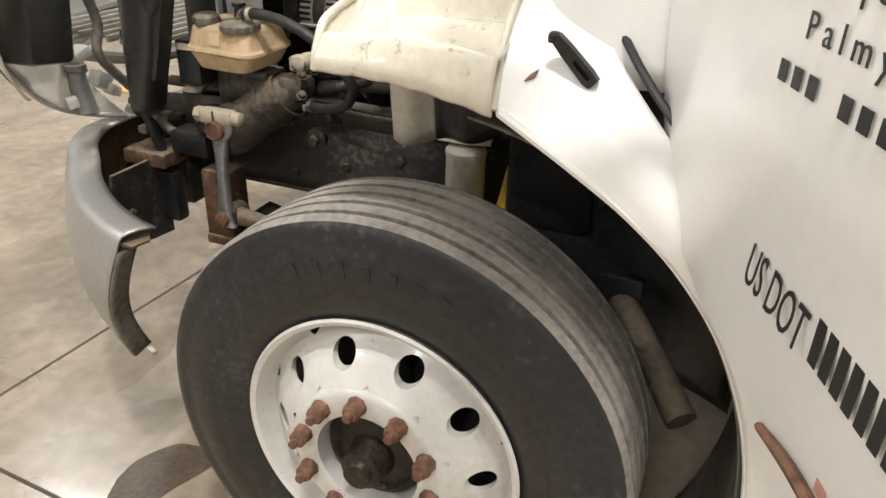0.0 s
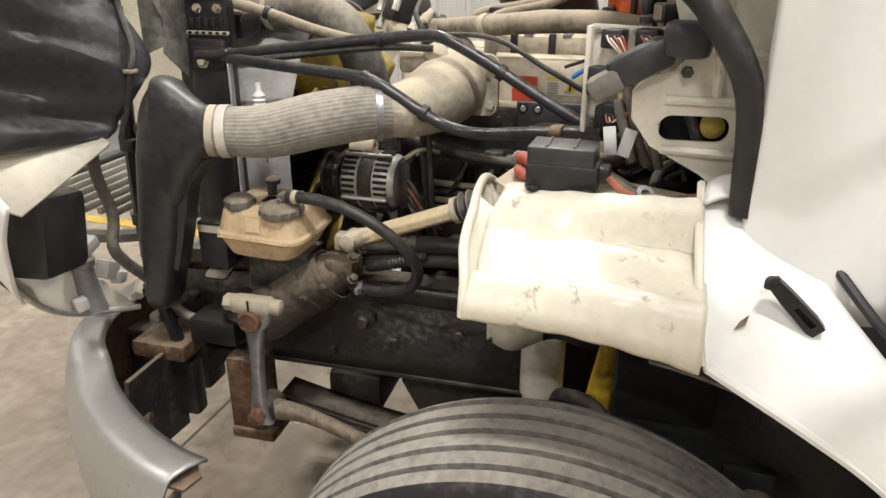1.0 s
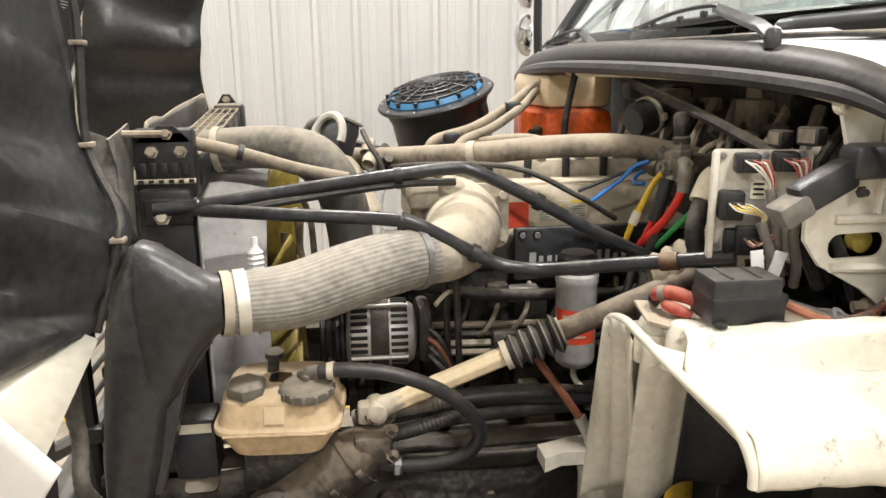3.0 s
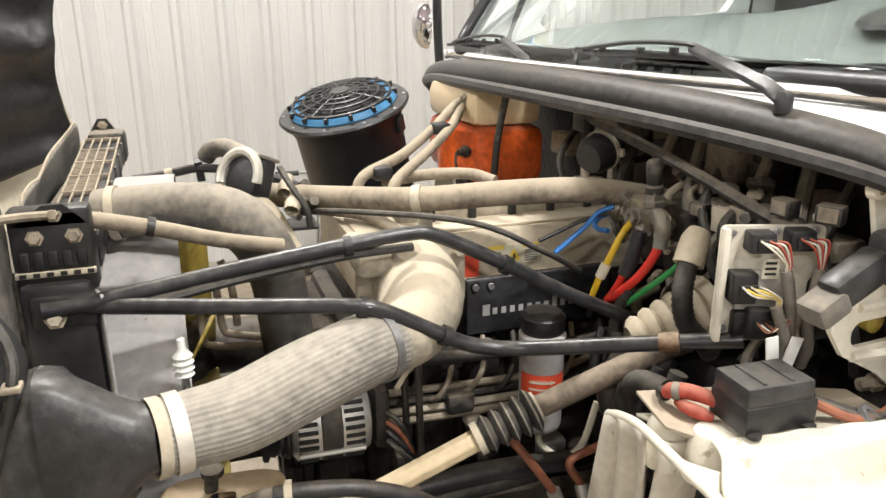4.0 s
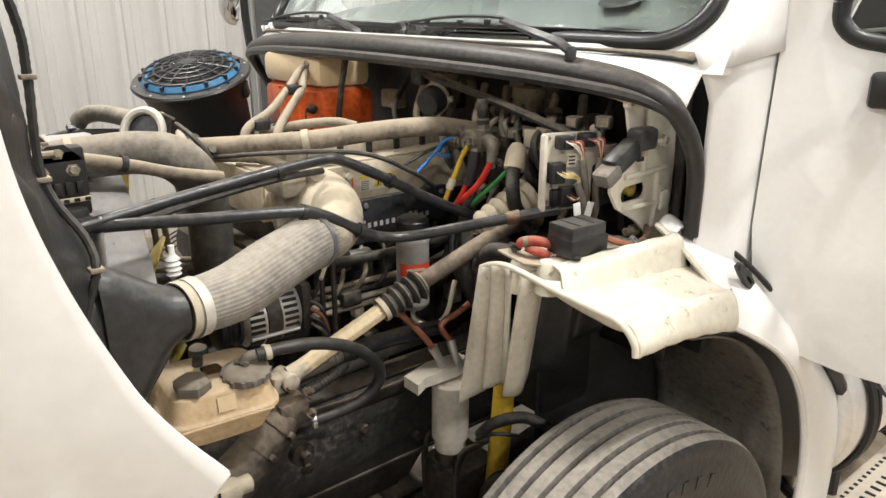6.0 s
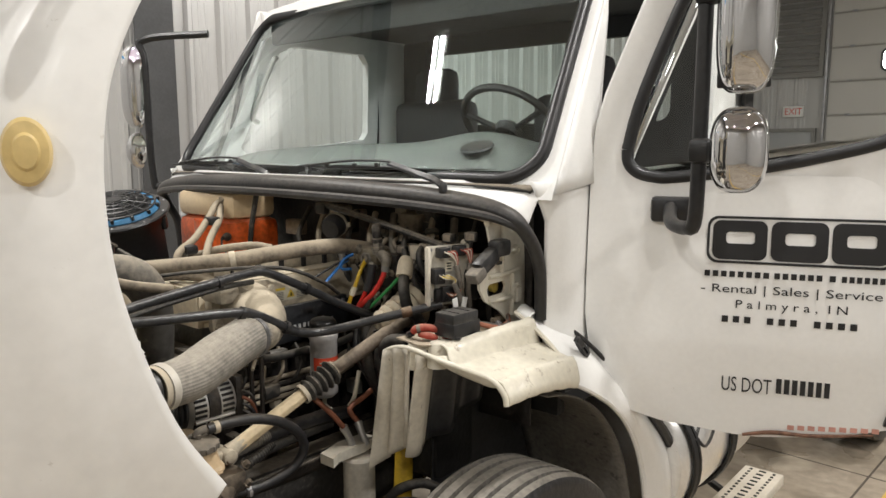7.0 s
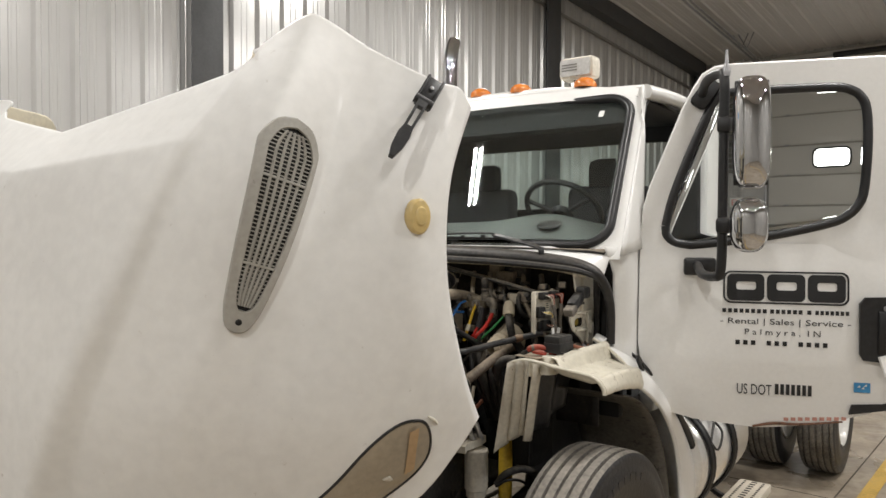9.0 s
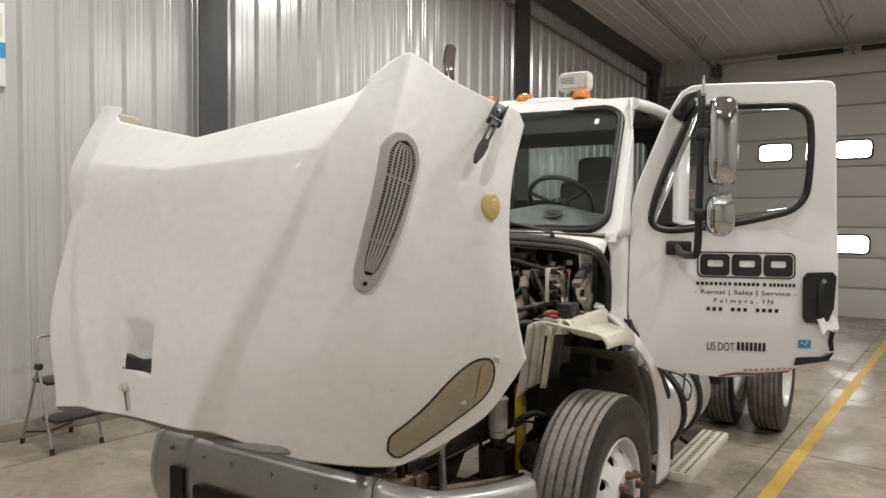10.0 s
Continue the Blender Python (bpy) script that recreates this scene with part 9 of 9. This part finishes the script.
part("back_panel", sheet(lambda u, v: Vector((XC - 0.55 + 1.45 * u, 0.345 + 0.012 * math.sin(u * 22) * math.sin(v * 12), 1.02 + 0.72 * v)), 40, 16), DARKSTEEL, fw_group, "grimy firewall insulation", thick=0.01)
mv = thing("air_valve", (0.27, 0.12, 1.45), "dusty brass air valve with coloured plastic lines", "valve")
vb = box((0.275, 0.125, 1.555), (0.10, 0.07, 0.055), 0.014)
BRASS = mat("dusty_brass", (0.20, 0.17, 0.12), 0.5, 0.5, dust=0.4, var=0.25, bump=0.2)
part("body", vb, BRASS, mv)
FIT = mat("dusty_grey_fitting", (0.22, 0.20, 0.17), 0.5, 0.4, dust=0.4, var=0.2, bump=0.15, tint=(0.40, 0.35, 0.27))
for at, way, r, h, n in (((0.215, 0.10, 1.542), (-0.7, -0.6, 0.2), 0.021, 0.030, 8), ((0.245, 0.105, 1.562), (-0.3, -0.5, 0.8), 0.015, 0.030, 6), ((0.278, 0.095, 1.547), (0.05, -1, 0.15), 0.023, 0.020, 6), ((0.322, 0.10, 1.578), (0.05, -0.1, 1), 0.022, 0.030, 6), ((0.345, 0.10, 1.555), (0.9, -0.4, 0), 0.018, 0.028, 6), ((0.300, 0.10, 1.530), (0.1, -0.5, -0.9), 0.018, 0.026, 6), ((0.255, 0.11, 1.530), (-0.3, -0.7, -0.6), 0.014, 0.026, 6), ((0.372, 0.090, 1.560), (0.2, -0.8, 0.5), 0.016, 0.016, 10)):
    part("port", lathe([(0, -0.012), (r * 0.85, -0.012), (r * 0.85, 0.0), (r, 0.002), (r, h * 0.45), (r * 0.8, h * 0.5), (r * 0.72, h), (r * 0.3, h), (r * 0.28, h * 0.7), (0, h * 0.7)], aim(at, way), n), FIT if n == 6 else BRASS, mv)
part("plunger", lathe([(0.017, 0), (0.017, 0.012), (0.013, 0.016), (0.015, 0.022), (0.015, 0.055), (0.010, 0.062), (0, 0.063)], aim((0.322, 0.098, 1.604), (0, -0.1, 1)), 16), DUSTBLACK, mv)
part("outlet_elbow", tube([(0.335, 0.095, 1.565), (0.360, 0.088, 1.568), (0.376, 0.084, 1.556), (0.375, 0.082, 1.535)], [0.014, 0.015, 0.016, 0.015], 12, 5), FIT, mv)
for name, m, pts, r in (("blue_line", WIREBLUE, [(0.235, 0.07, 1.560), (0.222, 0.045, 1.548), (0.222, 0.02, 1.525), (0.226, -0.02, 1.498), (0.228, -0.05, 1.478)], 0.005), ("black_line", HOSE, [(0.225, 0.06, 1.545), (0.205, 0.02, 1.53), (0.20, -0.03, 1.51), (0.198, -0.07, 1.495)], 0.004), ("blue_loop", WIREBLUE, [(0.205, 0.085, 1.540), (0.188, 0.070, 1.528), (0.182, 0.062, 1.514), (0.200, 0.058, 1.508), (0.232, 0.062, 1.512)], 0.0050), ("yellow_line", WIREYELLOW, [(0.282, 0.085, 1.545), (0.285, 0.06, 1.52), (0.283, 0.04, 1.48), (0.276, 0.02, 1.43), (0.27, 0.01, 1.39)], 0.0065), ("red_line", WIRERED, [(0.372, 0.082, 1.528), (0.368, 0.075, 1.50), (0.352, 0.06, 1.46), (0.325, 0.045, 1.425), (0.30, 0.035, 1.40)], 0.0085), ("green_line", WIREGREEN, [(0.43, 0.10, 1.515), (0.41, 0.085, 1.485), (0.38, 0.07, 1.45), (0.35, 0.06, 1.42), (0.32, 0.05, 1.39)], 0.0055), ("red_line", WIRERED, [(0.32, 0.07, 1.49), (0.315, 0.055, 1.46), (0.30, 0.045, 1.42), (0.285, 0.035, 1.39)], 0.007)):
    part(name, tube(pts, r, 10, 6), m, mv)
part("heat_shrink", tube([(0.281, 0.032, 1.462), (0.277, 0.022, 1.435)], 0.010, 10, 2), PALELABEL, mv)
part("black_sleeve", tube([(0.325, 0.07, 1.535), (0.325, 0.06, 1.49), (0.318, 0.05, 1.45)], 0.014, 10, 3), HOSE, mv)
part("grey_fitting", tube([(0.372, 0.085, 1.545), (0.372, 0.082, 1.515)], 0.013, 10, 2), GREYTRIM, mv)
part("grey_boot_hose", tube([(0.443, 0.097, 1.535), (0.462, 0.072, 1.50), (0.480, 0.055, 1.465), (0.487, 0.062, 1.42), (0.497, 0.09, 1.386), (0.50, 0.11, 1.36)], [0.016, 0.0165, 0.0165, 0.0165, 0.0165, 0.0165], 12, 9, ribs=0.10), RUBBER, mv, "grey corrugated loom")
part("boot_end", tube([(0.440, 0.110, 1.560), (0.446, 0.098, 1.545), (0.456, 0.080, 1.510)], [0.020, 0.025, 0.026], 14, 3), COVER, mv)
part("loom", tube([(0.330, 0.055, 1.43), (0.315, 0.045, 1.38), (0.31, 0.04, 1.33), (0.315, 0.03, 1.27)], 0.012, 10, 8, ribs=0.12), RUBBER, mv)
part("stand", box((0.275, 0.20, 1.50), (0.16, 0.10, 0.12), 0.012), DARKSTEEL, mv)
for k in range(3):
    part("relay", box((0.44 + 0.04 * k, 0.17, 1.575 + 0.01 * k), (0.05, 0.04, 0.045), 0.004), (CAST, TANHOSE, DUSTBLACK)[k], mv)

# electrical plate with plugs
ep = thing("connector_panel", (0.63, 0.08, 1.40), "pale plate with black wire connectors on the firewall", "connector panel")
E1, E2, E3 = Vector((0.612, 0.015, 1.44)), Vector((0.658, 0.150, 1.44)), Vector((0, 0, 1))
ed = (E2 - E1).normalized()
EM = Matrix.Translation(E1) @ Matrix((ed, E3, ed.cross(E3))).transposed().to_4x4()
part("plate", plate(rounded(-0.008, 0.010, 0.140, 0.186, 0.008), 0.006, EM, None, 0.002), DIRTYWHITE, ep)
part("edge_flange", box((-0.003, 0.098, 0.012), (0.010, 0.172, 0.014), 0.003, EM), DIRTYWHITE, ep)
part("inner_block", box((0.055, 0.092, 0.010), (0.075, 0.060, 0.014), 0.004, EM), GREYVENT, ep)
part("lower_connector", box((0.052, 0.040, 0.012), (0.070, 0.040, 0.020), 0.004, EM), BLACK, ep, "black lower connector")
FANS = (((0.041, 0.167), (0.073, 0.128), (DIRTYWHITE, DIRTYWHITE, RED, DIRTYWHITE, RED)), ((0.096, 0.170), (0.119, 0.128), (RED, DIRTYWHITE, RED, DIRTYWHITE, RED)), ((0.023, 0.100), (0.066, 0.075), (DIRTYWHITE, YLABEL, DIRTYWHITE, YLABEL, DIRTYWHITE)), ((0.050, 0.045), (0.085, 0.046), (COPPER, DIRTYWHITE, COPPER, RUBBER, COPPER)))
for (cx, cy), (tx, ty), tones in FANS:
    plug_body = part("connector", box((cx, cy, 0.020), (0.036, 0.030 if cy > 0.12 else 0.046, 0.030), 0.004, EM), BLACK, ep)
    part("connector_lip", box((cx + 0.004, cy - 0.002, 0.036), (0.026, 0.018, 0.006), 0.002, EM), BLACK, plug_body)
    for k in range(5):
        part("wire", tube([EM @ Vector((cx - 0.006 + 0.006 * k, cy + 0.005 - 0.003 * (k % 2), 0.038)), EM @ Vector((cx + 0.006 + 0.005 * k, cy - 0.004 + 0.002 * k, 0.052)), EM @ Vector((tx - 0.004 + 0.002 * k, ty + 0.014, 0.046)), EM @ Vector((tx + 0.001 * k, ty, 0.042))], 0.0016, 6, 5), tones[k], ep)
for pts in ([(0.073, 0.130, 0.042), (0.080, 0.10, 0.045), (0.088, 0.06, 0.042), (0.098, 0.015, 0.03), (0.11, -0.03, 0.01)], [(0.119, 0.132, 0.042), (0.115, 0.10, 0.046), (0.113, 0.06, 0.042), (0.125, 0.01, 0.03), (0.13, -0.03, 0.01)], [(0.064, 0.078, 0.044), (0.074, 0.05, 0.048), (0.084, 0.02, 0.046), (0.09, -0.02, 0.03)]):
    part("wire_loom", tube([EM @ Vector(p) for p in pts], 0.0078, 10, 9, ribs=0.10), CAPGREY, ep, "grey corrugated loom")
part("printed_label", box((0.062, 0.125, 0.0185), (0.024, 0.030, 0.0015), 0, EM), PALELABEL, ep)
for k in range(3):
    part("print", box((0.062, 0.134 - 0.008 * k, 0.0196), (0.016, 0.0035, 0.001), 0, EM), INK, ep)
for cx, cy in ((0.008, 0.176), (0.070, 0.178), (0.008, 0.030), (0.125, 0.178)):
    part("screw", bolt(EM @ Vector((cx, cy, 0.006)), EM.col[2].xyz, 0.005, 0.004), STEEL, ep)
for tx, turn in ((0.062, 8), (0.090, -14)):
    part("paper_tag", box((0, 0, 0), (0.020, 0.046, 0.003), 0.001, EM @ Matrix.Translation((tx, 0.014, 0.056)) @ Matrix.Rotation(radians(turn), 4, "Z") @ Matrix.Rotation(radians(12), 4, "Y")), PAPER, ep)
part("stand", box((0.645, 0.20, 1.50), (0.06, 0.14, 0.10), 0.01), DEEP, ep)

# cream cast bracket at the cowl corner
cb = thing("cowl_bracket", (0.76, 0.2, 1.38), "cream cast cowl bracket with a slot and ribs", "bracket")
CM = Matrix(((0, 0, 1, 0.752), (1, 0, 0, 0), (0, 1, 0, 0), (0, 0, 0, 1))) @ Matrix.Rotation(radians(4), 4, "Y")
outl = [(0.118, 1.702), (0.160, 1.690), (0.175, 1.655), (0.165, 1.610), (0.14, 1.575), (0.10, 1.565), (0.083, 1.545), (0.085, 1.505), (0.115, 1.465), (0.19, 1.425), (0.255, 1.375), (0.33, 1.335), (0.385, 1.33), (0.39, 1.50), (0.37, 1.62), (0.33, 1.70), (0.22, 1.735), (0.13, 1.722)]
slot = rounded(0.125, 1.474, 0.225, 1.512, 0.018)
hb = holed([(a, b) for a, b in outl], slot, 0.008, lambda a, b, d: CM @ Vector((a, b, d - 0.004)), (0.185, 1.50), 60)
part("plate", hb, BRACKETCREAM, cb)
for (a, b), (c, d) in (((0.13, 1.535), (0.30, 1.535)), ((0.13, 1.462), (0.29, 1.455)), ((0.20, 1.60), (0.30, 1.60)), ((0.20, 1.535), (0.20, 1.68)), ((0.255, 1.40), (0.262, 1.535))):
    part("rib", tube([CM @ Vector((a, b, 0.006)), CM @ Vector(((a + c) / 2, (b + d) / 2, 0.010)), CM @ Vector((c, d, 0.006))], 0.007, 8, 3), BRACKETCREAM, cb)
for a, b in ((0.275, 1.485), (0.205, 1.60), (0.275, 1.60), (0.12, 1.70)):
    part("boss", lathe([(0.016, 0), (0.014, 0.012), (0.008, 0.014), (0.007, 0.008), (0, 0.008)], CM @ Matrix.Translation((a, b, 0.004)), 14), BRACKETCREAM, cb)
part("yellow_grommet", lathe([(0.016, -0.02), (0.018, 0), (0.010, 0.004), (0, 0.004)], CM @ Matrix.Translation((0.205, 1.492, -0.02)), 14), FAN, cb)
part("small_latch", box((0.285, 1.46, 0.012), (0.034, 0.05, 0.02), 0.006, CM), DIRTYWHITE, cb)
plug = thing("wire_plug", (0.76, 0.12, 1.55), "large dark grey wire plug on the cowl bracket", "connector")
part("head", box((0.772, 0.150, 1.622), (0.045, 0.065, 0.05), 0.012, None), LINER, plug)
part("body", box((0, 0, 0), (0.04, 0.09, 0.045), 0.01, Matrix.Translation((0.768, 0.09, 1.588)) @ Matrix.Rotation(radians(28), 4, "X")), LINER, plug)
part("shroud", box((0, 0, 0), (0.045, 0.05, 0.035), 0.008, Matrix.Translation((0.768, 0.045, 1.556)) @ Matrix.Rotation(radians(30), 4, "X")), CAPGREY, plug)
part("stud", bolt((0.765, 0.155, 1.577), (1, 0, 0), 0.006, 0.010), DUSTBLACK, plug)

# fuse box on its plate, red battery boots
fb = thing("fuse_box", (0.72, 0.02, 1.365), "black fuse box on a pale plate over the fender", "fuse box")
FM = Matrix.Translation((0.744, -0.008, 1.430)) @ Matrix.Rotation(radians(87), 4, "Z") @ Matrix.Diagonal((0.84, 0.84, 0.84, 1))
part("base", box((0, 0, -0.020), (0.130, 0.090, 0.048), 0.004, FM), BLACK, fb)
part("lid", box((-0.003, 0, 0.018), (0.122, 0.084, 0.036), 0.005, FM), LINER, fb, "black lid")
for sx in (-0.03, 0.02):
    part("lid_rib", box((sx, 0, 0.0365), (0.006, 0.07, 0.004), 0.001, FM), LINER, fb)
part("lid_seam", box((0, 0, -0.001), (0.120, 0.088, 0.004), 0.001, FM), DEEP, fb)
for sx in (-0.05, 0.05):
    part("foot", lathe([(0.012, 0), (0.012, 0.006), (0, 0.008)], FM @ Matrix.Translation((sx, -0.046, -0.043)), 12), BLACK, fb)
part("tray", plate([(0.60, -0.105), (0.70, -0.125), (0.745, -0.095), (0.795, -0.035), (0.812, 0.06), (0.83, 0.185), (0.70, 0.19), (0.64, 0.06)], 0.004, Matrix.Translation((0, 0, 1.375)), None, 0.0015), mat("tan_tray_plate", (0.40, 0.34, 0.26), 0.6, dust=0.4, bump=0.15), fb, "tan mounting plate")
part("cable_end", box((0.07, 0.0, -0.015), (0.03, 0.04, 0.03), 0.006, FM), BLACK, fb)
for k in range(3):
    part("cable", tube([FM @ Vector((0.08, -0.01 + 0.012 * k, -0.02)), (0.80, 0.10 + 0.012 * k, 1.40), (0.79, 0.17, 1.40), (0.74, 0.24, 1.40)], 0.007, 8, 5), (COPPER, RUBBER, HOSE)[k], fb)
part("terminal", lathe([(0.014, -0.004), (0.014, 0.004), (0.007, 0.004), (0.007, -0.004)], aim((0.80, 0.115, 1.405), (0.6, 0.3, 0.7)), 14, close=True), STEEL, fb)
rbt = thing("battery_boots", (0.64, -0.05, 1.37), "red rubber battery terminal boots", "cable boot")
part("boot", tube([(0.654, -0.094, 1.400), (0.664, -0.092, 1.410), (0.685, -0.078, 1.415), (0.705, -0.058, 1.411), (0.722, -0.040, 1.402), (0.731, -0.030, 1.395)], [0.008, 0.0115, 0.0115, 0.0105, 0.012, 0.010], 12, 5), RED, rbt)
part("boot", tube([(0.672, -0.086, 1.395), (0.688, -0.088, 1.397), (0.704, -0.078, 1.394), (0.716, -0.062, 1.389)], [0.007, 0.009, 0.010, 0.007], 10, 5), RED, rbt)
part("boot_flap", box((0, 0, 0), (0.030, 0.008, 0.022), 0.003, Matrix.Translation((0.733, -0.038, 1.393)) @ Matrix.Rotation(radians(48), 4, "Z")), RED, rbt)
part("cable", tube([(0.654, -0.094, 1.398), (0.640, -0.090, 1.392), (0.615, -0.070, 1.380), (0.59, -0.04, 1.35)], 0.009, 10, 5), HOSE, rbt)
part("grey_wrap", tube([(0.668, -0.092, 1.411), (0.676, -0.086, 1.413)], 0.0128, 12, 2), CAPGREY, rbt, "grey tape round the boot")
# black hoses and clutter between engine and firewall
clu = thing("bay_hoses", (0.4, 0.0, 1.1), "black hoses and looms behind the steering shaft", "hose")
for k in range(8):
    part("hose", tube([(0.30 + 0.03 * k, 0.02 + 0.02 * (k % 3), 1.34), (0.33 + 0.025 * k, -0.01 + 0.03 * (k % 2), 1.26), (0.35 + 0.02 * k, 0.03, 1.16), (0.34 + 0.02 * k, 0.10, 1.05)], 0.010 + 0.006 * (k % 3), 10, 5), (HOSE, RUBBER, DUSTBLACK)[k % 3], clu)
part("elbow", tube([(0.56, -0.02, 1.34), (0.50, -0.03, 1.33), (0.45, 0.0, 1.27), (0.44, 0.06, 1.16)], 0.022, 16, 5), RUBBER, clu, "black rubber elbow")
# added block; its black stands in for the shade deep in the bay
part("shade_fill", box((0.42, 0.20, 1.10), (0.30, 0.20, 0.50), 0.03), DEEP, clu)
